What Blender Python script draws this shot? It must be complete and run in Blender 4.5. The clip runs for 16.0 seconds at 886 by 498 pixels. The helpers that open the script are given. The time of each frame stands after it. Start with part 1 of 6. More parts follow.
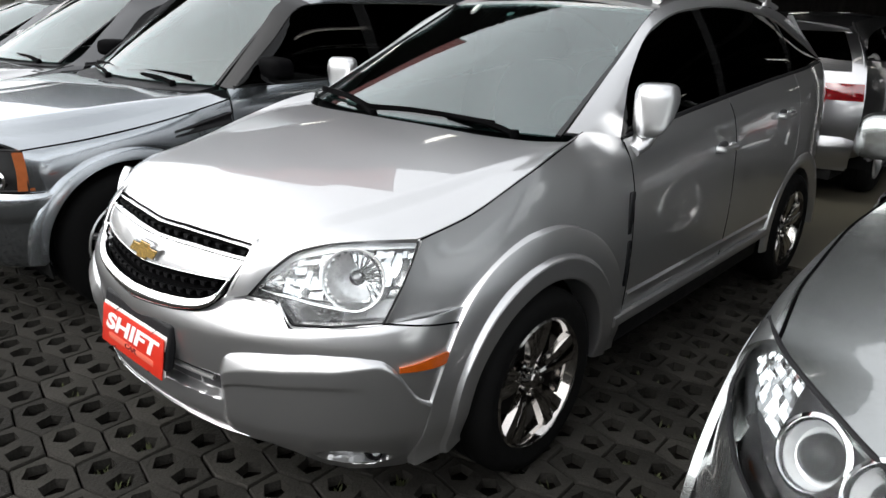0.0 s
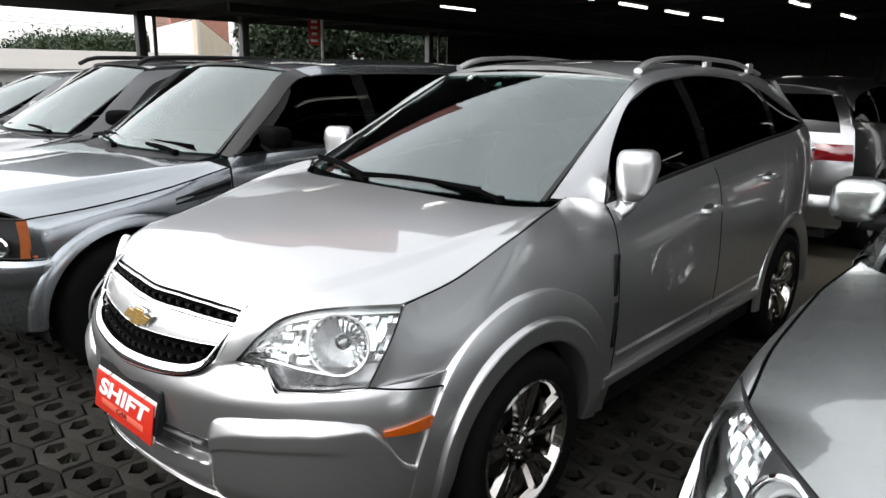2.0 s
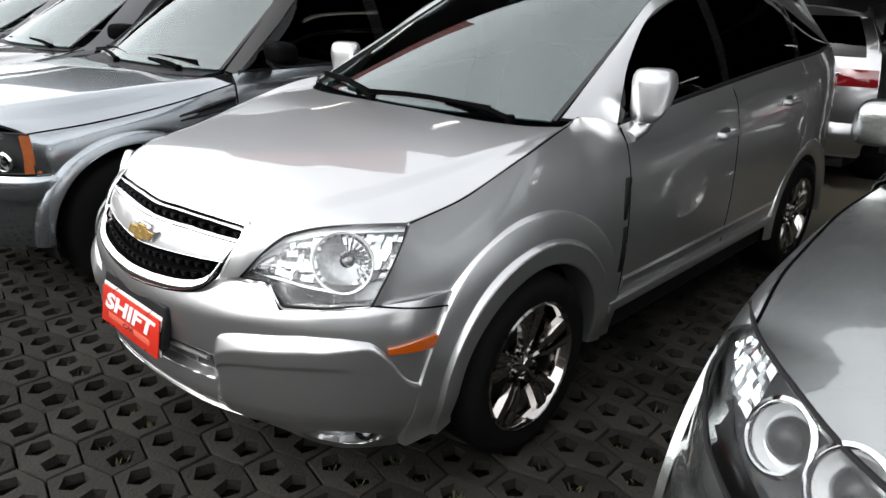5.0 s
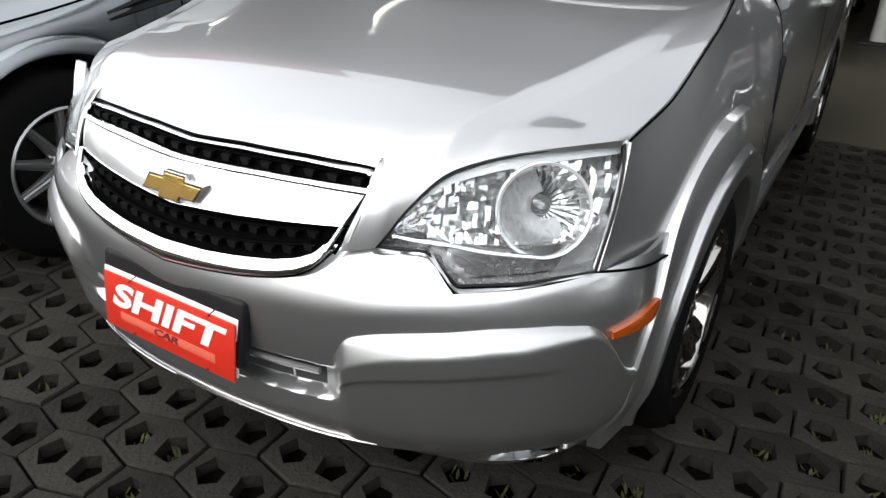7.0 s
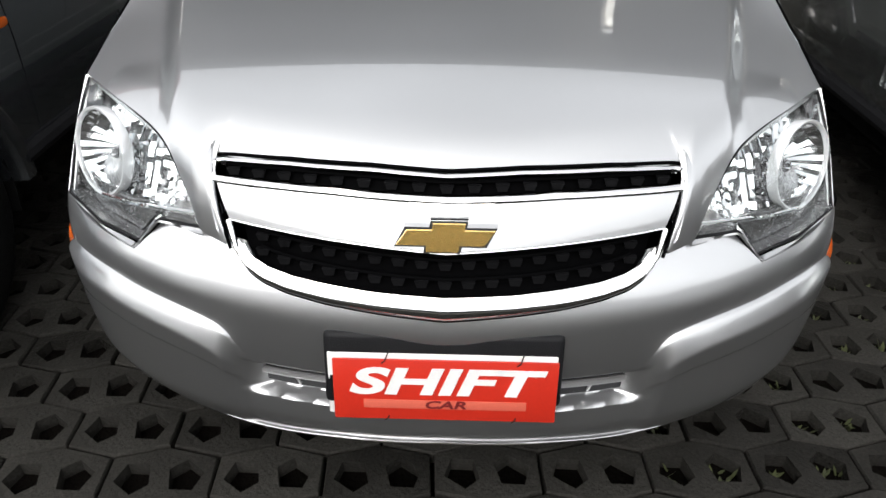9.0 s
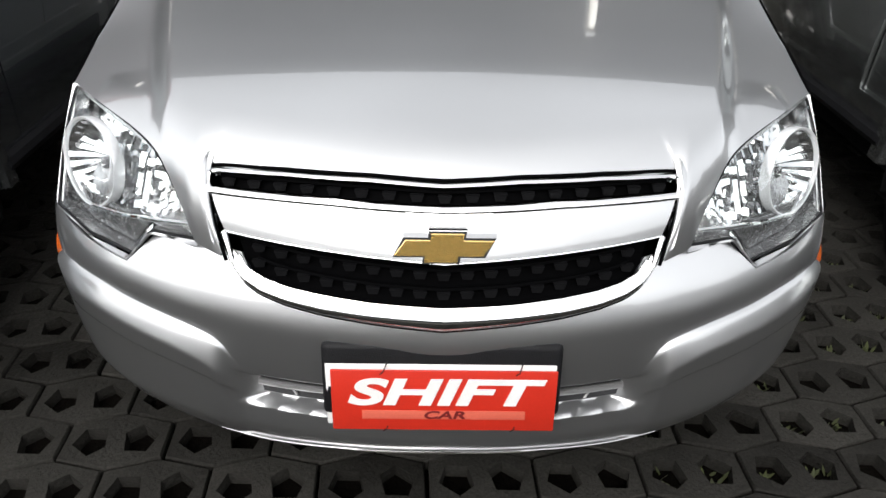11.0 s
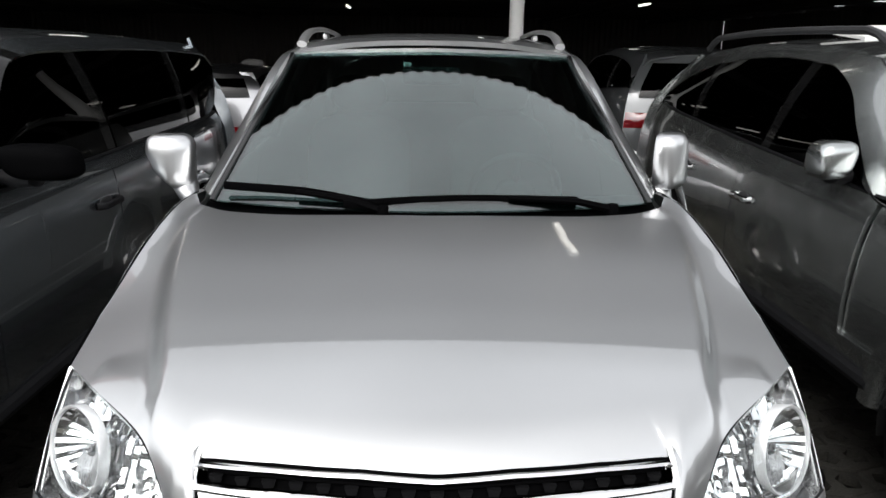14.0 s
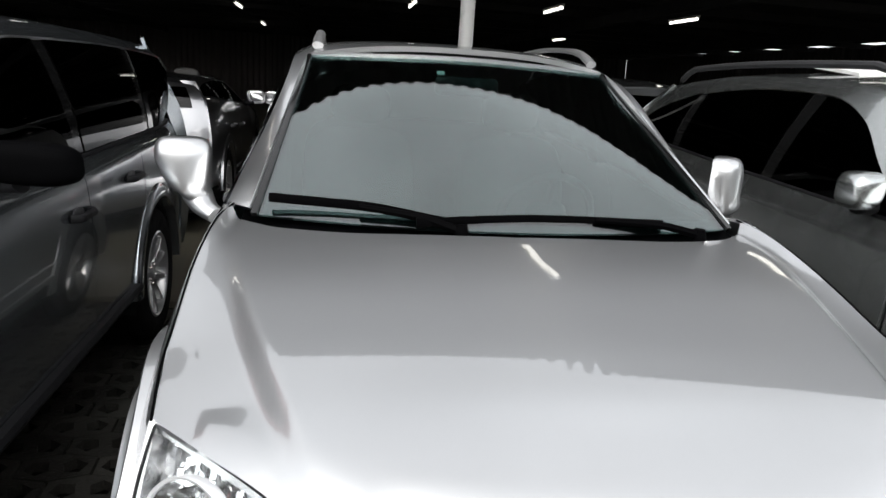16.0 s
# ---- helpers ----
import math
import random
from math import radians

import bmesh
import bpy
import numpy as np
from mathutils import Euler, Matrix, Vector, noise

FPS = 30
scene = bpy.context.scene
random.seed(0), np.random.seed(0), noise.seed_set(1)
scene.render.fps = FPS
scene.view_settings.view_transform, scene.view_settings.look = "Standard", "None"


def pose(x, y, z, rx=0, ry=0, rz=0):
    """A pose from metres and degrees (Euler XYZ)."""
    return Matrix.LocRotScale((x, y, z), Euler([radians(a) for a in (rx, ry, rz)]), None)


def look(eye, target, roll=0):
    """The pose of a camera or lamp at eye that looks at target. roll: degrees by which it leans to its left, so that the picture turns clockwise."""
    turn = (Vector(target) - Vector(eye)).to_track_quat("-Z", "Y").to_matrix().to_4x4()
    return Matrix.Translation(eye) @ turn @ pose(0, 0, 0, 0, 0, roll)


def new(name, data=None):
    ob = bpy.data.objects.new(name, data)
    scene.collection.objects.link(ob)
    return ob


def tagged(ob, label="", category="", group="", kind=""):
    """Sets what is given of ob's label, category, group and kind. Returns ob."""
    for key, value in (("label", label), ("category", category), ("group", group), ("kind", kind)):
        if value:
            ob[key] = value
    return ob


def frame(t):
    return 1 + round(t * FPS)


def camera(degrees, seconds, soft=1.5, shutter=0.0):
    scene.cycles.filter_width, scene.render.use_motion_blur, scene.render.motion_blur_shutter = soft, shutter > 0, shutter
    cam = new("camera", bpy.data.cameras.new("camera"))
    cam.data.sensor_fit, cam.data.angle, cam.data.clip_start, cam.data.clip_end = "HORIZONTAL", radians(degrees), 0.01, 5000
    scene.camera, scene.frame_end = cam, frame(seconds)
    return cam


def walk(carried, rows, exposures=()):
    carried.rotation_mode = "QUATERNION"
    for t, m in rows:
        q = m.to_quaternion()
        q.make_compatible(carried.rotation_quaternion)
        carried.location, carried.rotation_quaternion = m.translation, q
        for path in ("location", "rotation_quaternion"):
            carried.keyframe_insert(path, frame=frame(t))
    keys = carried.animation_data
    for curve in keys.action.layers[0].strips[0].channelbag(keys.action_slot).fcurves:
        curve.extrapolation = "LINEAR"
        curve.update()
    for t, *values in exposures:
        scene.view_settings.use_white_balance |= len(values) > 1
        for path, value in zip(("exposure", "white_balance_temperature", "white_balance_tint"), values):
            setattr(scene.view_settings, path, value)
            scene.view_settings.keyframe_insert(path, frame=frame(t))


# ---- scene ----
cam = camera(64.3, 16.0)
PATH = [
    (0, (2.09, -0.852, 1.584), (0.835, 0.563, 0.937), 1.7),
    (0.5, (2.109, -0.865, 1.616), (0.824, 0.586, 1.122), 1.4),
    (1, (2.122, -0.859, 1.62), (0.821, 0.588, 1.156), 0.9),
    (1.5, (2.143, -0.855, 1.619), (0.835, 0.582, 1.145), 0.9),
    (2, (2.174, -0.846, 1.618), (0.87, 0.591, 1.132), 1.0),
    (2.5, (2.195, -0.831, 1.619), (0.882, 0.596, 1.127), 1.0),
    (3, (2.191, -0.828, 1.619), (0.868, 0.588, 1.124), 0.9),
    (3.5, (2.188, -0.832, 1.607), (0.868, 0.557, 1.034), 0.9),
    (4, (2.185, -0.833, 1.588), (0.897, 0.537, 0.906), 1.2),
    (4.2, (2.183, -0.836, 1.593), (0.905, 0.537, 0.899), 1.6),
    (6.3, (1.832, -0.74, 1.461), (0.554, 0.648, 0.796), 1.7),
    (6.5, (1.611, -0.733, 1.419), (0.427, 0.703, 0.686), 0.6),
    (7, (1.156, -0.743, 1.39), (0.224, 0.766, 0.465), 0.8),
    (7.5, (0.698, -0.762, 1.398), (0.09, 0.804, 0.313), 0.3),
    (8, (0.266, -0.872, 1.382), (0.096, 0.689, 0.144), -0.2),
    (8.5, (0.127, -0.901, 1.427), (0.073, 0.736, 0.279), 1.7),
    (9, (0.014, -0.934, 1.472), (-0.016, 0.747, 0.388), 0.7),
    (9.2, (0.0, -0.93, 1.477), (0.005, 0.753, 0.397), 0.7),
    (11.5, (-0.031, -0.922, 1.49), (0.007, 0.759, 0.407), 1.6),
    (11.9, (-0.056, -0.987, 1.536), (-0.005, 0.764, 0.572), 1.8),
    (12, (-0.027, -0.899, 1.549), (0.024, 0.882, 0.641), 1.5),
    (12.5, (-0.027, -0.889, 1.603), (0.019, 0.992, 0.922), 1.0),
    (12.6, (-0.033, -0.888, 1.609), (0.016, 1.005, 0.963), 1.0),
    (13, (-0.025, -0.881, 1.623), (0.014, 1.042, 1.076), 0.4),
    (13.5, (-0.023, -0.883, 1.622), (0.022, 1.043, 1.084), 0.6),
    (14, (-0.022, -0.882, 1.62), (0.028, 1.043, 1.078), 0.7),
    (14.5, (-0.025, -0.885, 1.618), (0.017, 1.039, 1.075), 0.9),
    (15, (-0.058, -0.879, 1.614), (-0.017, 1.047, 1.075), 1.3),
    (15.5, (-0.197, -0.842, 1.617), (-0.122, 1.104, 1.164), 2.1),
    (16, (-0.505, -0.603, 1.537), (-0.177, 1.315, 1.074), 3.7),
]
walk(cam, [(t, look(eye, target, roll)) for t, eye, target, roll in PATH],
     exposures=((0.0, -0.86), (6.6, -0.90), (7.4, -1.10), (8.0, -1.17), (11.8, -1.17), (12.8, -1.2), (15.4, -1.17), (16.0, -1.04)))

# ---- world and light ----
world = bpy.data.worlds.new("overcast_sky")
scene.world = world
world.use_nodes = True
wn = world.node_tree.nodes
wl_ = world.node_tree.links
sky = wn.new("ShaderNodeTexSky")
sky.sky_type = "NISHITA"
sky.sun_disc = False
sky.sun_elevation = radians(48)
sky.sun_rotation = radians(200)
sky.air_density, sky.dust_density, sky.ozone_density = 1.0, 4.0, 1.0
grey = wn.new("ShaderNodeHueSaturation")
grey.inputs["Saturation"].default_value = 0.16
even_ = wn.new("ShaderNodeGamma")
even_.inputs["Gamma"].default_value = 0.65
wl_.new(sky.outputs["Color"], even_.inputs["Color"])
wl_.new(even_.outputs["Color"], grey.inputs["Color"])
cloud = wn.new("ShaderNodeTexNoise")
cloud.inputs["Scale"].default_value = 2.2
cloud.inputs["Detail"].default_value = 5
ramp_c = wn.new("ShaderNodeMapRange")
ramp_c.inputs["From Min"].default_value, ramp_c.inputs["From Max"].default_value = 0.3, 0.7
ramp_c.inputs["To Min"].default_value, ramp_c.inputs["To Max"].default_value = 0.8, 1.2
wl_.new(cloud.outputs["Fac"], ramp_c.inputs["Value"])
mulc = wn.new("ShaderNodeVectorMath")
mulc.operation = "SCALE"
# an overcast sky is brightest overhead
tcw = wn.new("ShaderNodeTexCoord")
sep = wn.new("ShaderNodeSeparateXYZ")
wl_.new(tcw.outputs["Generated"], sep.inputs[0])
over = wn.new("ShaderNodeMapRange")
over.inputs["From Min"].default_value, over.inputs["From Max"].default_value = 0.0, 1.0
over.inputs["To Min"].default_value, over.inputs["To Max"].default_value = 3.7, 2.75
wl_.new(sep.outputs["Z"], over.inputs["Value"])
dome = wn.new("ShaderNodeVectorMath")
dome.operation = "SCALE"
wl_.new(grey.outputs["Color"], dome.inputs[0])
wl_.new(over.outputs["Result"], dome.inputs["Scale"])
wl_.new(dome.outputs["Vector"], mulc.inputs[0])
wl_.new(ramp_c.outputs["Result"], mulc.inputs["Scale"])
wl_.new(mulc.outputs["Vector"], wn["Background"].inputs["Color"])
wn["Background"].inputs["Strength"].default_value = 0.46
sun = new("sun", bpy.data.lights.new("sun", "SUN"))
sun.data.energy, sun.data.angle, sun.data.color = 0.3, radians(40), (1.0, 0.97, 0.93)
sun.matrix_world = look((-6, -14, 18), (0, 0, 0))

# ---- materials ----


def mat(name, color, rough=0.5, metal=0.0, coat=0.0, vary=0.1, scale=6.0, bump=0.0, bump_scale=60.0, trans=0.0, ior=1.45, coat_rough=0.03, spec=0.5, fine=220.0, rand=0.0):
    """A surface whose colour and roughness wander at two scales, with a fine relief."""
    m = bpy.data.materials.new(name)
    m.use_nodes = True
    n, l = m.node_tree.nodes, m.node_tree.links
    p = n["Principled BSDF"]
    p.inputs["Metallic"].default_value = metal
    p.inputs["Coat Weight"].default_value = coat
    p.inputs["Coat Roughness"].default_value = coat_rough
    p.inputs["Coat IOR"].default_value = 2.0
    p.inputs["Transmission Weight"].default_value = trans
    p.inputs["IOR"].default_value = ior
    p.inputs["Specular IOR Level"].default_value = spec
    tc = n.new("ShaderNodeTexCoord")
    big = n.new("ShaderNodeTexNoise")
    big.inputs["Scale"].default_value, big.inputs["Detail"].default_value = scale, 4
    small = n.new("ShaderNodeTexNoise")
    small.inputs["Scale"].default_value, small.inputs["Detail"].default_value = fine, 2
    l.new(tc.outputs["Object"], big.inputs["Vector"])
    l.new(tc.outputs["Object"], small.inputs["Vector"])
    add = n.new("ShaderNodeMath")
    add.operation = "ADD"
    l.new(big.outputs["Fac"], add.inputs[0])
    l.new(small.outputs["Fac"], add.inputs[1])
    fac = add.outputs[0]
    if rand:
        info = n.new("ShaderNodeObjectInfo")
        geo = n.new("ShaderNodeNewGeometry")
        a2 = n.new("ShaderNodeMath")
        a2.operation = "MULTIPLY_ADD"
        both = n.new("ShaderNodeMath")
        both.operation = "ADD"
        l.new(info.outputs["Random"], both.inputs[0])
        l.new(geo.outputs["Random Per Island"], both.inputs[1])
        frac = n.new("ShaderNodeMath")
        frac.operation = "FRACT"
        l.new(both.outputs[0], frac.inputs[0])
        l.new(frac.outputs[0], a2.inputs[0])
        a2.inputs[1].default_value = rand
        l.new(fac, a2.inputs[2])
        fac = a2.outputs[0]
    mr = n.new("ShaderNodeMapRange")
    mr.inputs["From Min"].default_value, mr.inputs["From Max"].default_value = 0.6, 1.4 + rand
    mr.inputs["To Min"].default_value, mr.inputs["To Max"].default_value = 1 - vary, 1 + vary
    l.new(fac, mr.inputs["Value"])
    sc = n.new("ShaderNodeVectorMath")
    sc.operation = "SCALE"
    sc.inputs[0].default_value = color
    l.new(mr.outputs["Result"], sc.inputs["Scale"])
    l.new(sc.outputs["Vector"], p.inputs["Base Color"])
    rr = n.new("ShaderNodeMath")
    rr.operation = "MULTIPLY"
    rr.inputs[1].default_value = rough
    l.new(mr.outputs["Result"], rr.inputs[0])
    l.new(rr.outputs[0], p.inputs["Roughness"])
    if bump:
        b = n.new("ShaderNodeBump")
        b.inputs["Strength"].default_value, b.inputs["Distance"].default_value = 1.0, bump
        tb = n.new("ShaderNodeTexNoise")
        tb.inputs["Scale"].default_value, tb.inputs["Detail"].default_value = bump_scale, 5
        l.new(tc.outputs["Object"], tb.inputs["Vector"])
        l.new(tb.outputs["Fac"], b.inputs["Height"])
        l.new(b.outputs["Normal"], p.inputs["Normal"])
    return m


def glow(name, color, strength):
    m = bpy.data.materials.new(name)
    m.use_nodes = True
    p = m.node_tree.nodes["Principled BSDF"]
    p.inputs["Base Color"].default_value = (*color, 1)
    p.inputs["Emission Color"].default_value = (*color, 1)
    p.inputs["Emission Strength"].default_value = strength
    return m


PAINT_SILVER = mat("silver_metallic_paint", (0.575, 0.58, 0.585), 0.35, 0.93, 1.0, 0.03, 3.0, fine=900, coat_rough=0.01)
PAINT_BLUEGREY = mat("blue_silver_paint", (0.32, 0.35, 0.375), 0.24, 0.96, 1.0, 0.04, 3.0, fine=900)
PAINT_GREENGREY = mat("grey_green_silver_paint", (0.42, 0.44, 0.435), 0.27, 0.95, 1.0, 0.04, 3.0, fine=900)
PAINT_BLACK = mat("black_paint", (0.02, 0.021, 0.023), 0.35, 0.3, 1.0, 0.1, 3.0)
PAINT_WHITE = mat("pale_silver_paint", (0.32, 0.32, 0.33), 0.3, 1.0, 1.0, 0.04, 3.0)
PAINT_DARK = mat("dark_grey_paint", (0.12, 0.125, 0.13), 0.35, 0.5, 1.0, 0.05, 3.0)
CHROME = mat("chrome", (0.9, 0.9, 0.9), 0.06, 1.0, 0.0, 0.03, 8.0)
SATIN = mat("satin_silver_plastic", (0.42, 0.42, 0.42), 0.3, 0.8, 0.0, 0.06, 12.0)
BLACK_PLASTIC = mat("black_plastic", (0.008, 0.008, 0.009), 0.5, 0.0, 0.0, 0.2, 20.0, 0.0006, 400, spec=0.25)
GREY_PLASTIC = mat("dark_grey_plastic", (0.032, 0.032, 0.034), 0.55, 0.0, 0.0, 0.2, 20.0, 0.0006, 400)
GRILLE_BLACK = mat("grille_black", (0.0015, 0.0015, 0.0017), 0.6, 0.0, 0.0, 0.2, 20.0, spec=0.015)
RUBBER = mat("tyre_rubber", (0.006, 0.006, 0.006), 0.85, 0.0, 0.0, 0.3, 14.0, 0.001, 200, spec=0.08)
BLACK_VOID = mat("underbody_black", (0.008, 0.008, 0.008), 0.9, 0.0, 0.0, 0.2, spec=0.1)
INTERIOR = mat("interior_dark_cloth", (0.06, 0.058, 0.056), 0.9, 0.0, 0.0, 0.15, 3.0)
DASH = mat("dashboard_plastic", (0.07, 0.072, 0.075), 0.75, 0.0, 0.0, 0.08, 3.0, fine=40)
AMBER = mat("amber_lens", (0.42, 0.075, 0.004), 0.15, 0.0, 0.6, 0.15, 40.0)
RED_LENS = mat("red_lens", (0.16, 0.004, 0.006), 0.12, 0.0, 0.8, 0.2, 40.0)
GOLD = mat("gold_badge", (0.80, 0.52, 0.15), 0.25, 0.8, 0.6, 0.03, 6.0)
SIGN_RED = mat("red_sign", (0.55, 0.026, 0.012), 0.4, 0.0, 0.2, 0.06, 20.0)
SIGN_WHITE = mat("white_sign_print", (0.8, 0.79, 0.77), 0.45, 0.0, 0.0, 0.05, 20.0)
LAMP_SILVER = mat("lamp_reflector", (0.86, 0.87, 0.88), 0.26, 0.35, 0.0, 0.05, 30.0, 0.0015, 60)
LAMP_FROST = mat("lamp_frosted_shield", (0.52, 0.52, 0.53), 0.28, 0.5, 0.0, 0.15, 14.0)
GRILLE_TAB = mat("grille_tab", (0.005, 0.005, 0.0055), 0.55, 0.0, 0.0, 0.2, 20.0, spec=0.12)
LAMP_CHROME = mat("lamp_faceted_chrome", (0.88, 0.885, 0.89), 0.08, 0.94, 0.0, 0.04, 30.0)
WHEEL_CHROME = mat("wheel_chrome", (0.52, 0.50, 0.48), 0.09, 1.0, 0.0, 0.12, 9.0)
LAMP_GREY = mat("lamp_lower_reflector", (0.36, 0.355, 0.36), 0.25, 0.8, 0.0, 0.2, 60.0)
GLOSS_BLACK = mat("gloss_black_trim", (0.006, 0.006, 0.006), 0.08, 0.0, 0.0, 0.1)
DISC = mat("brake_disc_steel", (0.07, 0.067, 0.064), 0.5, 1.0, 0.0, 0.2, 30.0)


def glass(name, tint, f0=0.04, rough=0.0):
    """A thin pane: a clear tinted body under a mirror-like face that grows with the angle."""
    m = bpy.data.materials.new(name)
    m.use_nodes = True
    n, l = m.node_tree.nodes, m.node_tree.links
    out = n["Material Output"]
    n.remove(n["Principled BSDF"])
    tr = n.new("ShaderNodeBsdfTransparent")
    tr.inputs["Color"].default_value = (*tint, 1)
    gl = n.new("ShaderNodeBsdfGlossy")
    gl.inputs["Roughness"].default_value = rough
    lw = n.new("ShaderNodeLayerWeight")
    lw.inputs["Blend"].default_value = 0.5
    pw = n.new("ShaderNodeMath")
    pw.operation = "POWER"
    pw.inputs[1].default_value = 5.0
    l.new(lw.outputs["Facing"], pw.inputs[0])
    ma = n.new("ShaderNodeMath")
    ma.operation = "MULTIPLY_ADD"
    ma.inputs[1].default_value, ma.inputs[2].default_value = 1 - f0, f0
    l.new(pw.outputs[0], ma.inputs[0])
    mx = n.new("ShaderNodeMixShader")
    l.new(ma.outputs[0], mx.inputs[0])
    l.new(tr.outputs[0], mx.inputs[1])
    l.new(gl.outputs[0], mx.inputs[2])
    l.new(mx.outputs[0], out.inputs["Surface"])
    return m


GLASS_WS = glass("windscreen_glass", (0.6, 0.74, 0.72), 0.18)
GLASS_DARK = glass("tinted_glass", (0.06, 0.062, 0.065), 0.03)
GLASS_LENS = glass("clear_lens", (0.97, 0.98, 0.98), 0.02)

# ---- mesh helpers ----


def part(name, bm, material, parent=None, label="", sharp=38):
    """Links a bmesh as one mesh object under a thing or a part."""
    me = bpy.data.meshes.new(name)
    bm.to_mesh(me)
    bm.free()
    me.materials.append(material)
    for p in me.polygons:
        p.use_smooth = True
    me.set_sharp_from_angle(angle=radians(sharp))
    ob = new(name, me)
    if parent is not None:
        ob.parent = parent
    if label:
        ob["label"] = label
    return ob


def thing(name, label, category, group="", kind=""):
    return tagged(new(name), label, category, group, kind)


def cur(*pts):
    """A smooth function of one variable through a few (x, y) knots, without overshoot."""
    xs = np.array([p[0] for p in pts], float)
    ys = np.array([p[1] for p in pts], float)
    h = np.diff(xs)
    d = np.diff(ys) / h
    m = np.zeros(len(xs))
    m[0], m[-1] = d[0], d[-1]
    for i in range(1, len(xs) - 1):
        m[i] = 0 if d[i - 1] * d[i] <= 0 else 2 * d[i - 1] * d[i] / (d[i - 1] + d[i])

    def f(x):
        x = np.clip(np.asarray(x, float), xs[0], xs[-1])
        i = np.clip(np.searchsorted(xs, x) - 1, 0, len(xs) - 2)
        t = (x - xs[i]) / h[i]
        return (ys[i] * (1 + 2 * t) * (1 - t) ** 2 + m[i] * h[i] * t * (1 - t) ** 2
                + ys[i + 1] * t * t * (3 - 2 * t) + m[i + 1] * h[i] * t * t * (t - 1))
    return f


def lin(*pts):
    xs = [p[0] for p in pts]
    ys = [p[1] for p in pts]
    return lambda x: np.interp(x, xs, ys)


def spline(pts, n=24, even=True):
    """n points along a smooth curve through a few knots."""
    P = np.array(pts, float)
    s = np.r_[0, np.cumsum(np.linalg.norm(np.diff(P, axis=0), axis=1))]
    s /= s[-1]
    t = np.linspace(0, 1, n)
    return np.stack([cur(*zip(s, P[:, k]))(t) for k in range(P.shape[1])], -1)


def poly(pts, n=24):
    """n points along straight runs between knots."""
    P = np.array(pts, float)
    s = np.r_[0, np.cumsum(np.linalg.norm(np.diff(P, axis=0), axis=1))]
    t = np.linspace(0, s[-1], n)
    return np.stack([np.interp(t, s, P[:, k]) for k in range(P.shape[1])], -1)


def step(x, a, b):
    t = np.clip((np.asarray(x, float) - a) / (b - a), 0, 1)
    return t * t * (3 - 2 * t)


def box01(x, a, b, soft):
    return step(x, a - soft, a) * (1 - step(x, b, b + soft))


MID = np.array((0, 2.3, 0.75))


def shell(bm, P, thick=0.012, mid=None, bulge=0.0):
    """A solid sheet over a net of points P[n][m]; its outer face looks away from mid."""
    P = np.asarray(P, float)
    n, m = P.shape[:2]
    du, dv = np.gradient(P, axis=0), np.gradient(P, axis=1)
    N = np.cross(du, dv)
    ln = np.linalg.norm(N, axis=2, keepdims=True)
    good = ln[..., 0] > 1e-9
    mean = N[good].mean(0) if good.any() else np.array((0, 0, 1.0))
    N = np.where(ln > 1e-9, N / np.maximum(ln, 1e-9), mean / (np.linalg.norm(mean) + 1e-12))
    c = MID if mid is None else np.array(mid, float)
    flip = np.sum(N * (P - c)) < 0
    if flip:
        N = -N
    if bulge:
        a = np.sin(np.pi * np.linspace(0, 1, n))[:, None] * np.sin(np.pi * np.linspace(0, 1, m))[None, :]
        P = P + N * (bulge * a)[..., None]
    Q = P - N * thick
    V = [[bm.verts.new(p) for p in row] for row in P]
    U = [[bm.verts.new(p) for p in row] for row in Q]

    def face(*v):
        try:
            bm.faces.new(v[::-1] if flip else v)
        except ValueError:
            pass
    for i in range(n - 1):
        for j in range(m - 1):
            face(V[i][j], V[i + 1][j], V[i + 1][j + 1], V[i][j + 1])
            face(U[i][j + 1], U[i + 1][j + 1], U[i + 1][j], U[i][j])
    for i in range(n - 1):
        face(V[i + 1][0], V[i][0], U[i][0], U[i + 1][0])
        face(V[i][-1], V[i + 1][-1], U[i + 1][-1], U[i][-1])
    for j in range(m - 1):
        face(V[0][j], V[0][j + 1], U[0][j + 1], U[0][j])
        face(V[-1][j + 1], V[-1][j], U[-1][j], U[-1][j + 1])
    return bm


def ruled(A, B, m=12, ease=None):
    """A net between two curves of equal count."""
    t = np.linspace(0, 1, m)
    if ease is not None:
        t = ease(t)
    A, B = np.asarray(A, float), np.asarray(B, float)
    return A[:, None, :] + (B - A)[:, None, :] * t[None, :, None]


def tube(bm, path, radius, k=8, flat=1.0, cap=True, up=(0, 0, 1)):
    """A round or flattened rod along a path; radius may vary along it."""
    P = np.asarray(path, float)
    n = len(P)
    R = np.broadcast_to(np.asarray(radius, float), (n,))
    T = np.gradient(P, axis=0)
    T /= np.linalg.norm(T, axis=1, keepdims=True) + 1e-12
    rings = []
    for i in range(n):
        a = np.cross(T[i], up)
        if np.linalg.norm(a) < 1e-6:
            a = np.cross(T[i], (1, 0, 0))
        a /= np.linalg.norm(a)
        b = np.cross(a, T[i])
        rings.append([bm.verts.new(P[i] + R[i] * (math.cos(q) * a + flat * math.sin(q) * b)) for q in np.linspace(0, 2 * math.pi, k, endpoint=False)])
    for i in range(n - 1):
        for j in range(k):
            bm.faces.new((rings[i][j], rings[i][(j + 1) % k], rings[i + 1][(j + 1) % k], rings[i + 1][j]))
    if cap:
        bm.faces.new(rings[0][::-1])
        bm.faces.new(rings[-1])
    return bm


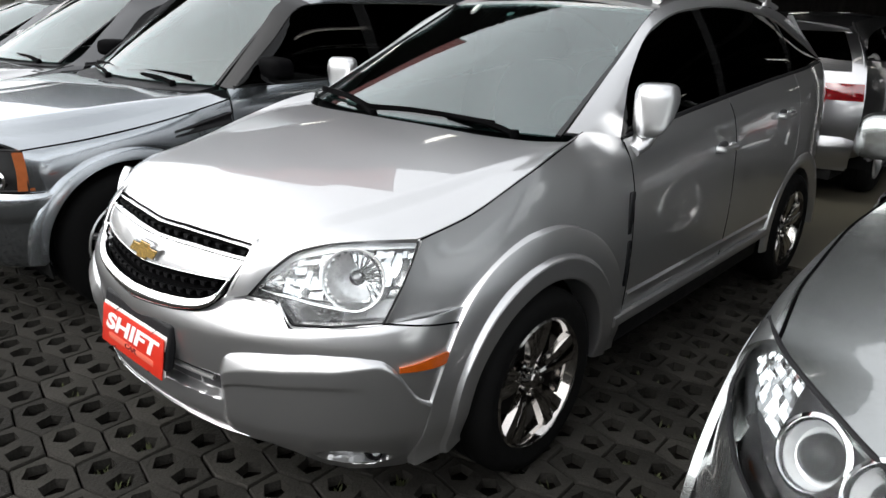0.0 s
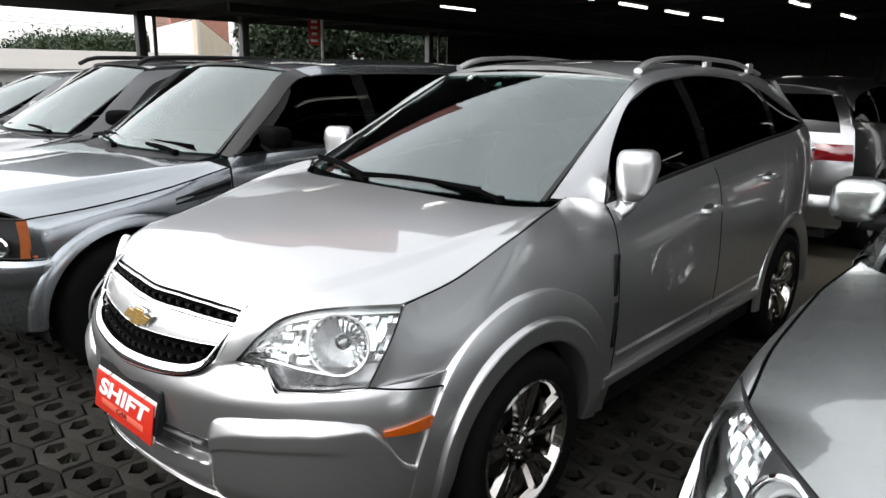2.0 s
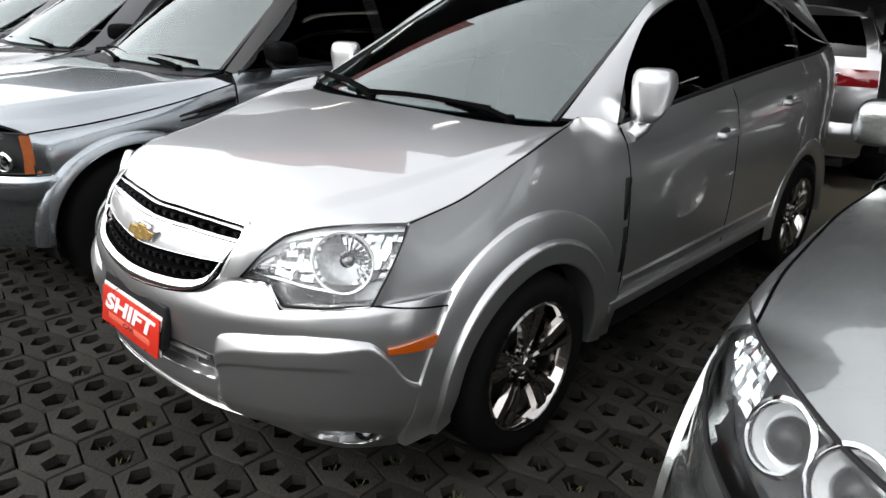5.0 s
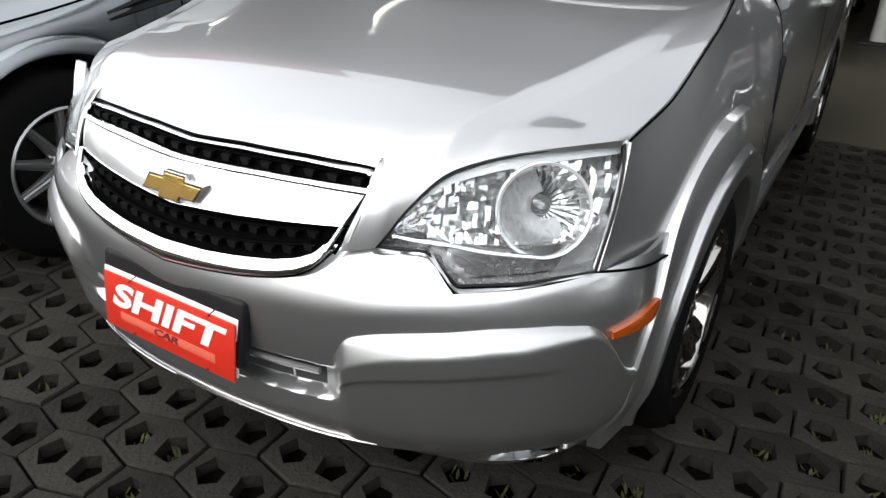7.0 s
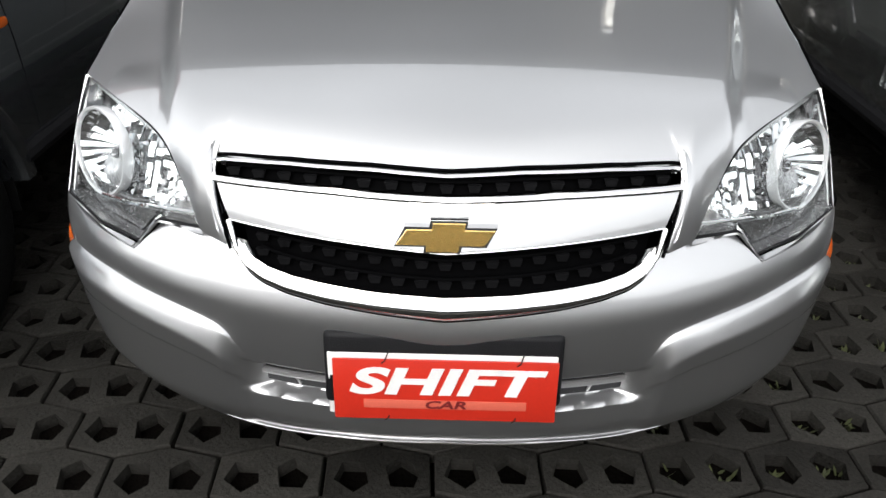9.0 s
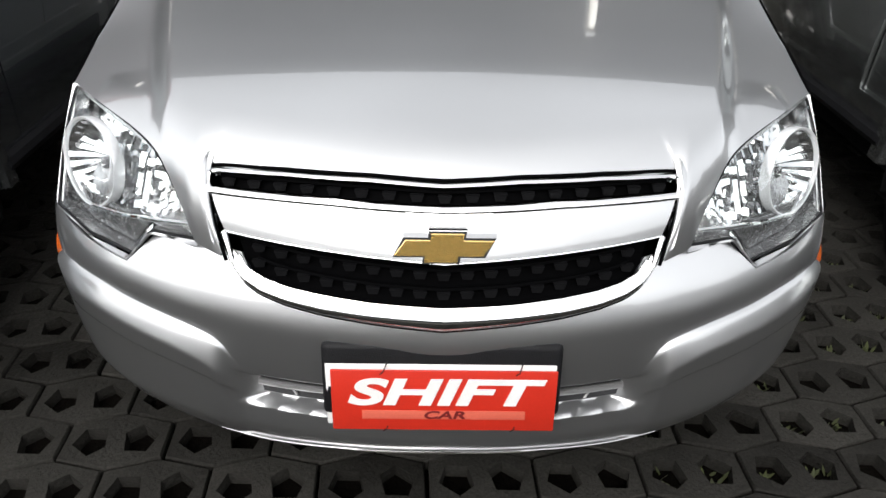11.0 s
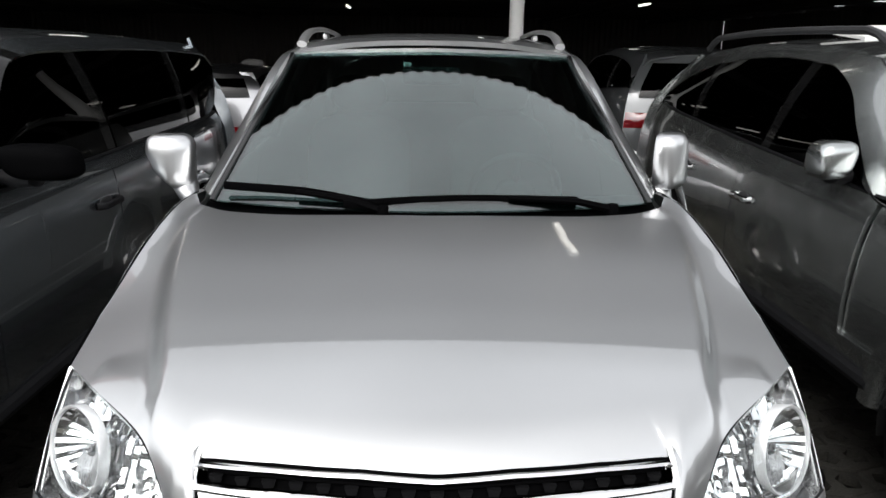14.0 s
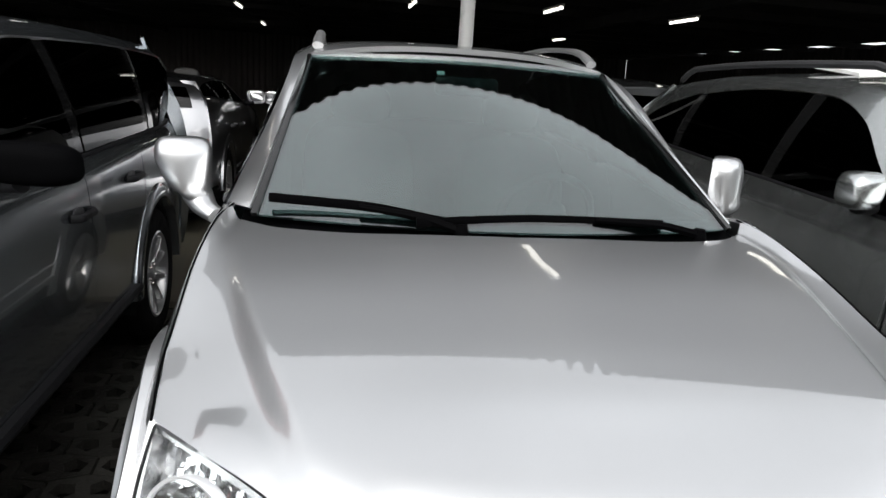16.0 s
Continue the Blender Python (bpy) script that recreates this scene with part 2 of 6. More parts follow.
def lathe(bm, prof, k=40, m=None, close=False):
    """Turns a profile of (radius, along) round the x axis, placed by m."""
    m = m or Matrix.Identity(4)
    rings = []
    for q in np.linspace(0, 2 * math.pi, k, endpoint=False):
        rings.append([bm.verts.new(m @ Vector((x, r * math.cos(q), r * math.sin(q)))) for r, x in prof])
    n = len(prof)
    for i in range(k):
        a, b = rings[i], rings[(i + 1) % k]
        for j in range(n if close else n - 1):
            j2 = (j + 1) % n
            try:
                bm.faces.new((a[j], a[j2], b[j2], b[j]))
            except ValueError:
                pass
    return bm


def block(bm, size, m=None, bevel=0.01, seg=2):
    """A box with rounded edges, centred on m."""
    r = bmesh.ops.create_cube(bm, size=1.0, matrix=(m or Matrix.Identity(4)) @ Matrix.Diagonal((*size, 1)))
    if bevel:
        es = list({e for v in r["verts"] for e in v.link_edges})
        bmesh.ops.bevel(bm, geom=es, offset=bevel, segments=seg, profile=0.5, affect="EDGES")
    return bm


def pebble(bm, size, m=None, p=3.0, nu=24, nv=14):
    """A cushion-like rounded solid (superellipsoid)."""
    m = m or Matrix.Identity(4)
    f = lambda c: math.copysign(abs(c) ** (2 / p), c)
    rows = []
    for v in np.linspace(-math.pi / 2, math.pi / 2, nv):
        row = []
        for u in np.linspace(0, 2 * math.pi, nu, endpoint=False):
            row.append(bm.verts.new(m @ Vector((size[0] / 2 * f(math.cos(v)) * f(math.cos(u)), size[1] / 2 * f(math.cos(v)) * f(math.sin(u)), size[2] / 2 * f(math.sin(v))))))
        rows.append(row)
    for i in range(nv - 1):
        for j in range(nu):
            bm.faces.new((rows[i][j], rows[i][(j + 1) % nu], rows[i + 1][(j + 1) % nu], rows[i + 1][j]))
    bmesh.ops.remove_doubles(bm, verts=[v for r in (rows[0], rows[-1]) for v in r], dist=1e-4)
    return bm


def B():
    return bmesh.new()


# ---- car building ----


def wheel(parent, x, y, r, rim, style, side=1):
    """A wheel at (x, y): its outer face looks along +x (side 1) or -x (side -1)."""
    m = Matrix.Translation((x, y, r)) @ Matrix.Diagonal((side, 1, 1, 1))
    w = 0.115
    wh = new("wheel")
    wh.parent = parent
    bm = lathe(B(), [(rim - 0.01, -w), (rim + 0.02, -w - 0.004), (r - 0.05, -w - 0.012), (r - 0.015, -w + 0.004), (r, -w + 0.035), (r, -0.03), (r - 0.009, -0.026), (r - 0.009, -0.018), (r, -0.014), (r, 0.014), (r - 0.009, 0.018), (r - 0.009, 0.026), (r, 0.03), (r, w - 0.035), (r - 0.015, w - 0.004), (r - 0.05, w + 0.012), (rim + 0.02, w + 0.004), (rim - 0.01, w)], 56, m, True)
    if side < 0:
        bmesh.ops.reverse_faces(bm, faces=bm.faces)
    part("tyre", bm, RUBBER, wh, sharp=50)
    prof = [(rim, w - 0.002), (rim - 0.012, w + 0.006), (rim - 0.022, w - 0.004), (rim - 0.03, w - 0.05), (rim - 0.055, -0.06), (rim - 0.03, -w + 0.01), (rim, -w + 0.002)]
    bm = lathe(B(), prof, 56, m)
    part("rim", bm, WHEEL_CHROME if style == "chrome" else SATIN, wh)
    bm = lathe(B(), [(0.0, 0.0), (rim * 0.66, 0.0), (rim * 0.66, -0.03), (0, -0.03)], 40, m)
    part("brake_disc", bm, DISC, wh)
    spokes = {"chrome": 5, "ten": 10, "six": 6}[style]
    for i in range(spokes):
        a = 2 * math.pi * i / spokes + 0.3
        bm = B()
        rows = []
        wide = {"chrome": (0.088, 0.100, 0.150), "ten": (0.018, 0.022, 0.03), "six": (0.03, 0.035, 0.05)}[style]
        for rr, ww, xx in ((0.045, wide[0], w - 0.045), (rim * 0.55, wide[1], w - 0.022), (rim - 0.012, wide[2], w - 0.012)):
            row = []
            for q, dx in ((-1, -0.02), (-0.82, 0.004), (-0.3, 0.008), (0, 0.0), (0.3, 0.008), (0.82, 0.004), (1, -0.02)):
                ph = a + q * ww / 2 / max(rr, 0.07) * (1.0 if rr > 0.06 else 0.8)
                row.append((xx + dx, rr * math.cos(ph), rr * math.sin(ph)))
            rows.append(row)
        net = np.array([spline([rows[k][j] for k in range(3)], 7) for j in range(7)])
        net = np.array([[m @ Vector(p) for p in r_] for r_ in net])
        shell(bm, net, 0.03, mid=m @ Vector((-0.4, 0, 0)))
        part("spoke", bm, WHEEL_CHROME if style == "chrome" else SATIN, wh)
    bm = lathe(B(), [(0.0, w - 0.018), (0.026, w - 0.02), (0.032, w - 0.028), (0.06, w - 0.04), (0.072, w - 0.05), (0.075, w - 0.08)], 30, m)
    part("hub_cap", bm, WHEEL_CHROME if style == "chrome" else SATIN, wh)
    for i in range(5):
        a = 2 * math.pi * i / 5 + 0.93
        bm = lathe(B(), [(0, w - 0.02), (0.009, w - 0.022), (0.011, w - 0.03), (0.011, w - 0.05)], 8, m @ Matrix.Translation((0, 0.056 * math.cos(a), 0.056 * math.sin(a))))
        part("wheel_nut", bm, WHEEL_CHROME, wh)
    return wh


class Skin:
    """The outer form of a car's front and flanks. z runs up, y back from the nose, x out from the middle."""

    def __init__(s, y0, W, L, flank, belt, hub, wb, R, arch, tail):
        s.y0, s.W, s.L, s.flank, s.belt = cur(*y0), cur(*W), L, cur(*flank), cur(*belt)
        s.hub, s.wb, s.R, s.arch, s.tail = hub, wb, R, arch, tail

    def nose(s, y, z):
        c = np.clip(1 - (y - s.y0(z)) / s.L, 0, 1)
        return s.W(z) * np.sqrt(np.maximum(1 - c * c, 0))

    def front_y(s, x, z):
        """y of the nose at half width x and height z."""
        q = np.clip(np.abs(x) / s.W(z), 0, 0.9999)
        return s.y0(z) + s.L * (1 - np.sqrt(1 - q * q))

    def side_x(s, y, z):
        zb = s.belt(y)
        t = (z - 0.3) / (zb - 0.3)
        rear = np.maximum(np.asarray(y) - (s.tail - 1.0), 0)
        return s.flank(t) - 0.13 * rear ** 2

    def skin_x(s, y, z):
        """Half width anywhere from the nose to the tail."""
        e = float(s.y0(z)) + s.L
        if y < e:
            return float(s.nose(y, z))
        if y < e + 0.4:
            k = float(step(y, e, e + 0.4))
            return float(s.W(z)) * (1 - k) + float(s.side_x(y, z)) * k
        return float(s.side_x(y, z))

    def arch_z(s, y, hub, r):
        d = np.clip(r * r - (np.asarray(y) - hub) ** 2, 0, None)
        return s.R + np.sqrt(d)

    def at(s, x, z, out=0.0):
        """A place on the nose, moved outward by out."""
        y = float(s.front_y(x, z))
        q = min(abs(x) / float(s.W(z)), 0.9999)
        nx, ny = q / s.W(z), -math.sqrt(1 - q * q) / s.L
        k = math.hypot(nx, ny)
        return np.array((x + math.copysign(1, x) * out * nx / k, y + out * ny / k, z))


def bumper(bm, s, top, low, relief, q_n=110, z_n=44, r_arch=None, zref=0.6, crease=None):
    """A bumper cover wrapped from flank to flank; top and low are its edges over half width x, relief its outward shape."""
    qs = np.linspace(-1, 1, 2 * q_n + 1)
    net = np.zeros((len(qs), z_n, 3))
    r_arch = r_arch or s.arch
    for i, q in enumerate(qs):
        a = abs(q)
        th = math.radians(78) * min(a / 0.82, 1)
        xr = float(s.W(zref)) * math.sin(th)
        e = max(a - 0.82, 0) / 0.18
        zt, zl = float(top(xr + e * 0.25)), float(low(xr + e * 0.25))
        rows = [zl + (zt - zl) * j / (z_n - 1) for j in range(z_n)]
        if crease:
            yc = float(s.y0(zref)) + s.L * (1 - math.cos(th))
            yc += (s.hub - r_arch - yc) * e
            line = float(crease(xr, yc))
            half = z_n * 2 // 3
            rows = list(np.linspace(zl, line - 0.0005, half)) + list(np.linspace(line + 0.003, zt, z_n - half))
        for j, z in enumerate(rows):
            y_nose = float(s.y0(z)) + s.L * (1 - math.cos(th))
            yend = s.hub - math.sqrt(max(r_arch ** 2 - (z - s.R) ** 2, 0.01))
            y = y_nose + (yend - y_nose) * e if e > 0 else y_nose
            x = float(s.nose(y, z))
            if y > s.y0(z) + s.L:
                x = float(s.W(z))
            d = float(relief(x, z, y, line) if crease else relief(x, z, y))
            qn = min(x / float(s.W(z)), 0.9999)
            nx, ny = qn / s.W(z), -math.sqrt(1 - qn * qn) / s.L
            k = math.hypot(nx, ny)
            x, y = x + d * nx / k, y + d * ny / k
            net[i, j] = (x * (1 if q >= 0 else -1), y, z)
    return shell(bm, net, 0.012, mid=(0, 1.2, 0.55))


def hood_net(zc, xc, drop, seam, nose_y, crown=0.02, n=61, m=44, y_rear=None, cols=None, fold=0.085):
    """The bonnet between its two seams: a crowned middle, a crease and a lower shoulder each side."""
    cols = np.linspace(-1, 1, n) if cols is None else cols
    net = np.zeros((len(cols), m, 3))
    S = np.array(seam)
    xs_f, zs_f = cur(*zip(S[:, 1], S[:, 0])), cur(*zip(S[:, 1], S[:, 2]))
    for i, sx in enumerate(cols):
        for j, t in enumerate(np.linspace(0, 1, m) ** 1.25):
            x = abs(sx)
            xw = 0.8 * x
            for _ in range(4):
                yf = float(nose_y(xw))
                y = yf + (float(y_rear(xw)) - yf) * t
                xw = float(xs_f(max(y, S[0, 1]))) * x
            c = float(xc(y))
            d = float(drop(y))
            xs, zs = float(xs_f(y)), float(zs_f(y))
            base = float(zc(y))
            if xw <= c:
                z = base - crown * (xw / c) ** 2
            else:
                z0 = base - crown
                w = min(fold, xs - c - 0.01)
                z1 = z0 - d
                lo = z1 + (zs - z1) * (xw - c - w * 0.5) / max(xs - c - w * 0.5, 0.02)
                k = float(step(xw, c, c + w))
                z = (z0 - crown * 1.2 * (xw - c)) * (1 - k) + lo * k
            net[i, j] = (math.copysign(xw, sx) if sx else 0, y, z)
    return net


def fender_net(s, front, bottom_y, seam, door_y, sill, n=70, m=30, power=2.4, r=None):
    """A front wing from the lamp to the door: its lower edge runs along the bumper, round the wheel and down to the sill."""
    r = r or s.arch
    knots = np.array([front[1], *seam])
    ty_ = np.linspace(knots[0][1], knots[-1][1], n)
    top = np.stack([cur(*knots[:, (1, 0)])(ty_), ty_, cur(*knots[:, (1, 2)])(ty_)], -1)
    low = []
    ys = np.linspace(0, 1, n)
    for k in ys:
        y = front[0][1] + (door_y - front[0][1]) * k
        if y < s.hub - r + 0.005 or y > s.hub + r:
            z = bottom_y(y) if y < s.hub else sill
            za = s.arch_z(y, s.hub, r)
            z = max(z, za) if y < s.hub else sill
        else:
            z = max(float(s.arch_z(y, s.hub, r)), sill, float(bottom_y(y)) if y < s.hub - r * 0.6 else 0)
        x = s.skin_x(y, z)
        low.append((x, y, z))
    low = np.array(low)
    t = np.linspace(0, 1, m)
    net = np.zeros((n, m, 3))
    for i in range(n):
        b, a = low[i], top[i]
        net[i, :, 1] = b[1] + (a[1] - b[1]) * t
        net[i, :, 2] = b[2] + (a[2] - b[2]) * (1 - (1 - t) ** 1.25)
        net[i, :, 0] = b[0] + (a[0] - b[0]) * t ** power + 0.012 * np.sin(np.pi * t)
    return net


def wing_net(s, lamp_foot, lamp_head, low_z, seam, door_y, sill, r, n=80, m=34):
    """A front wing as one smooth surface: upright round the wheel, rolling in to the bonnet seam, and meeting the door."""
    knots = np.array([lamp_head, *seam])
    tx, tz = cur(*knots[:, (1, 0)]), cur(*knots[:, (1, 2)])
    top_y = np.linspace(knots[0][1], knots[-1][1], n)
    net = np.zeros((n, m, 3))
    for i in range(n):
        yb = lamp_foot[1] + (door_y - lamp_foot[1]) * i / (n - 1)
        zb = low_z(yb) if yb < s.hub else sill
        if abs(yb - s.hub) < r:
            zb = max(zb if yb < s.hub - 0.6 * r or yb > s.hub else 0, float(s.arch_z(yb, s.hub, r)))
        for j, t in enumerate(np.linspace(0, 1, m)):
            y = yb + (top_y[i] - yb) * t
            z = zb + (float(tz(top_y[i])) - zb) * t
            zt = max(float(tz(y)), z + 1e-4)
            g = min(max((z - 0.62) / (zt - 0.62), 0), 1) ** 2.0
            x = s.skin_x(y, min(z, 0.70)) * (1 - g) + float(tx(y)) * g
            k = float(step(y, 1.08, 1.56))
            side = float(s.side_x(y, min(z, float(s.belt(y)))))
            side += (float(tx(y)) - side) * min(max((z - zt + 0.05) / 0.05, 0), 1)
            x = x * (1 - k) + side * k
            near = max(1 - i / (0.34 * n), 0) ** 2
            line = lamp_foot[0] + (lamp_head[0] - lamp_foot[0]) * t + 0.005 * math.sin(math.pi * t)
            net[i, j] = (x + (line - x) * near, y, z)
    return net


def flank_net(s, y0, y1, sill, arch=None, n=40, m=26, r=None):
    """A door or rear quarter: from the sill, or the rear wheel's arch, up to the belt."""
    r = r or s.arch
    net = np.zeros((n, m, 3))
    for i, y in enumerate(np.linspace(y0, y1, n)):
        lo = sill
        if arch is not None and abs(y - arch) < r:
            lo = max(sill, float(s.arch_z(y, arch, r)))
        zb = float(s.belt(y))
        z = np.linspace(lo, zb, m)
        net[i] = np.stack([s.side_x(np.full(m, y), z), np.full(m, y), z], -1)
    return net


def arch_ring(bm, s, hub, r_in, prof, a0, a1, sgn, n=46, base=None):
    """A wheel-arch flare: prof gives (radius, x) across it, swept round the wheel."""
    P = np.zeros((n, len(prof), 3))
    for i, a in enumerate(np.linspace(a0, a1, n)):
        for j, (rr, xx) in enumerate(prof):
            y, z = hub - rr * math.cos(a), s.R + rr * math.sin(a)
            x = xx + s.skin_x(y, min(max(z, 0.3), 0.95)) if base else xx
            P[i, j] = (sgn * x, y, z)
    return shell(bm, P, 0.006, mid=(0, hub, s.R))


def well(bm, hub, R, r, x0, x1, sgn):
    """A dark wheel-house liner."""
    P = np.zeros((24, 2, 3))
    for i, a in enumerate(np.linspace(-0.25, math.pi + 0.25, 24)):
        for j, x in enumerate((x0, x1)):
            P[i, j] = (sgn * x, hub - r * math.cos(a), R + r * math.sin(a))
    shell(bm, P, 0.004, mid=(0, hub, -9))
    disc = np.zeros((24, 2, 3))
    for i, a in enumerate(np.linspace(-0.25, math.pi + 0.25, 24)):
        for j, rr in enumerate((0.0, r)):
            disc[i, j] = (sgn * x0, hub - rr * math.cos(a), R + rr * math.sin(a))
    shell(bm, disc, 0.004, mid=(0, hub, 0))
    return bm


def greenhouse(car, s, g, paint):
    """Windscreen, roof, side frames, side windows, pillars and the tail of a car."""
    wl, wh = np.array(g["wl"]), np.array(g["wh"])
    bow_l, bow_h, crown = g["bow_l"], g["bow_h"], g["crown"]
    n = 31
    sx = np.linspace(-1, 1, n)
    low = np.stack([sx * wl[0], wl[1] - bow_l * (1 - sx ** 2), wl[2] + 0.0 * sx], -1)
    top = np.stack([sx * wh[0], wh[1] - bow_h * (1 - sx ** 2), wh[2] + crown * 0.6 * (1 - sx ** 2)], -1)
    part("windscreen", shell(B(), ruled(low, top, 16), 0.006, bulge=0.02), g["glass_ws"], car, g.get("ws_label", ""))
    band = ruled(low, low + (top - low) * 0.05, 3)
    band = band + np.array((0, 0.012, -0.006))
    part("windscreen_black_band", shell(B(), band, 0.003), BLACK_PLASTIC, car)
    frame_top = ruled(top + (low - top) * 0.045, top + (low - top) * 0.0, 3) + np.array((0, 0.012, -0.006))
    part("windscreen_header_band", shell(B(), frame_top, 0.003), BLACK_PLASTIC, car)
    ws = ruled(low, top, 16)
    for k0 in (0, n - 3):
        i0, i1 = (0, 1) if k0 == 0 else (n - 1, n - 2)
        edge = np.stack([ws[i0] + (ws[i1] - ws[i0]) * q for q in (-0.08, 0.12, 0.30)]) + np.array((0, -0.006, 0.004))
        part("windscreen_edge_trim", shell(B(), edge, 0.012), GLOSS_BLACK, car)
    R = spline(g["roof_edge"], 60)
    T = spline(g["window_top"], 60)
    cut = [i for i in range(60) if R[i][1] >= wh[1] - 0.01]
    Rr = R[cut]
    zc = cur(*g["roof_mid"])
    roof = np.zeros((len(Rr), 25, 3))
    for i, p in enumerate(Rr):
        bow = bow_h * (1 - (i / (len(Rr) - 1))) ** 3
        t = np.linspace(-1, 1, 25)
        roof[i] = np.stack([t * p[0], p[1] - bow * (1 - t ** 2), p[2] + (float(zc(p[1])) - p[2]) * (1 - np.abs(t) ** 2.6)], -1)
    part("roof", shell(B(), roof, 0.02), paint, car)
    for sg in (1, -1):
        m_ = np.array((sg, 1, 1))
        net = ruled(R * m_, T * m_, 9)
        k_ = cut[0] + 1
        part("windscreen_pillar", shell(B(), net[:k_ + 1], 0.02, bulge=0.003), g.get("pillar_mat", paint), car)
        part("side_frame", shell(B(), net[k_:], 0.02, bulge=0.003), g.get("frame_paint", paint), car)
        yb = np.linspace(g["win_y"][0], g["win_y"][1], 60)
        zb = s.belt(yb) + 0.004
        Bt = np.stack([s.side_x(yb, s.belt(yb)) - 0.012, yb, zb], -1)
        gl = ruled(Bt, T, 12)
        gl[..., 0] += 0.02 * np.sin(np.pi * np.linspace(0, 1, 12))[None, :] - 0.008
        c1, c2 = [int(round(60 * f)) for f in g["pillars"]]
        for nm, a, b in (("front_door_window", 0, c1), ("rear_door_window", c1 + 1, c2), ("quarter_window", c2 + 1, 60)):
            if b - a > 2:
                part(nm, shell(B(), gl[a:b] * m_, 0.005), GLASS_DARK, car)
        for c in (c1, c2):
            c = min(c, 57)
            post = gl[c - 1:c + 3] * m_ - np.array((sg * 0.004, 0, 0))
            part("window_pillar", shell(B(), post, 0.05), GLOSS_BLACK, car)
        belt = gl[:, 0] * m_
        part("belt_moulding", tube(B(), belt + np.array((sg * 0.008, 0, 0.002)), 0.009, 6), g.get("belt_mat", BLACK_PLASTIC), car)
    # the tail
    ty = s.tail
    last = roof[-1]
    k = 14
    prof_y, prof_w = cur(*g["tail_y"]), cur(*g["tail_w"])
    zt = float(last[12][2])
    rows = []
    for z in np.linspace(0.32, 1, k):
        zz = 0.32 + (zt - 0.32) * (z - 0.32) / 0.68
        t = np.linspace(-1, 1, 25)
        w = float(prof_w(zz))
        sag = (1 - np.abs(t) ** 2.6)
        y = float(prof_y(zz))
        rows.append(np.stack([t * w, y - 0.10 * np.abs(t) ** 4, np.full(25, zz) - (0 if z < 0.99 else 1) * (zt - last[:, 2])], -1))
    part("tailgate", shell(B(), np.array(rows), 0.02), paint, car)
    for sg in (1, -1):
        yq = [float(prof_y(0.32 + (zt - 0.32) * q)) - 0.10 for q in np.linspace(0, 1, k)]
        zq = 0.32 + (zt - 0.32) * np.linspace(0, 1, k)
        e = np.stack([[sg * float(prof_w(z)) for z in zq], yq, zq], -1)
        fr = np.array([(sg * (float(s.side_x(g["quarter_end"], z)) if z < s.belt(g["quarter_end"]) else float(np.interp(z, [s.belt(g["quarter_end"]), zt], [s.side_x(g["quarter_end"], s.belt(g["quarter_end"])), R[-1][0]]))), min(g["quarter_end"], yt - 0.05), z) for z, yt in zip(zq, yq)])
        part("rear_corner", shell(B(), ruled(fr, e, 5), 0.02), paint, car)
    # rear window, lamps and bumper
    rw = []
    for z in np.linspace(g["rear_win"][0], g["rear_win"][1], 8):
        t = np.linspace(-1, 1, 15)
        rw.append(np.stack([t * (float(prof_w(z)) - 0.10), float(prof_y(z)) + 0.014 - 0.10 * np.abs(t * (float(prof_w(z)) - 0.10) / float(prof_w(z))) ** 4, np.full(15, z)], -1))
    part("rear_window", shell(B(), np.array(rw), 0.006), GLASS_DARK, car)
    for sg in (1, -1):
        z0, z1 = g["tail_lamp"]
        tl = []
        for z in np.linspace(z0, z1, 6):
            w = float(prof_w(z))
            tl.append([(sg * x, float(prof_y(z)) + 0.012 - 0.10 * (x / w) ** 4, z) for x in np.linspace(w - 0.30, w - 0.004, 8)])
        part("tail_lamp", shell(B(), np.array(tl), 0.03, bulge=0.02), RED_LENS, car, "red tail lamp")
    bmp = []
    for z in np.linspace(0.34, 0.62, 8):
        t = np.linspace(-1, 1, 25)
        w = float(prof_w(z)) + 0.01
        bmp.append(np.stack([t * w, float(prof_y(z)) + 0.05 * math.sin(math.pi * (z - 0.34) / 0.28) + 0.02 - 0.14 * np.abs(t) ** 4, np.full(25, z)], -1))
    part("rear_bumper", shell(B(), np.array(bmp), 0.02), paint, car)
    part("rear_plate", block(B(), (0.42, 0.01, 0.13), Matrix.Translation((0, float(prof_y(0.8)) + 0.018, 0.8)), 0.004), GREY_PLASTIC, car)


def underbody(car, s, width, z0=0.22, z1=0.55):
    bm = B()
    block(bm, (width, s.tail - 0.5, 0.14), Matrix.Translation((0, s.tail / 2 + 0.15, z0 + 0.07)), 0.02)
    part("underbody", bm, BLACK_VOID, car)
    bm = B()
    y0, y1 = s.hub + s.R + 0.1, s.hub + s.wb - s.R - 0.1
    block(bm, (width - 0.05, y1 - y0, z1 - z0), Matrix.Translation((0, (y0 + y1) / 2, (z0 + z1) / 2)), 0.03)
    part("cabin_floor", bm, BLACK_VOID, car)
    bm = B()
    block(bm, (0.95, 0.72, 0.42), Matrix.Translation((0, 0.78, 0.55)), 0.05)
    part("engine", bm, BLACK_VOID, car)


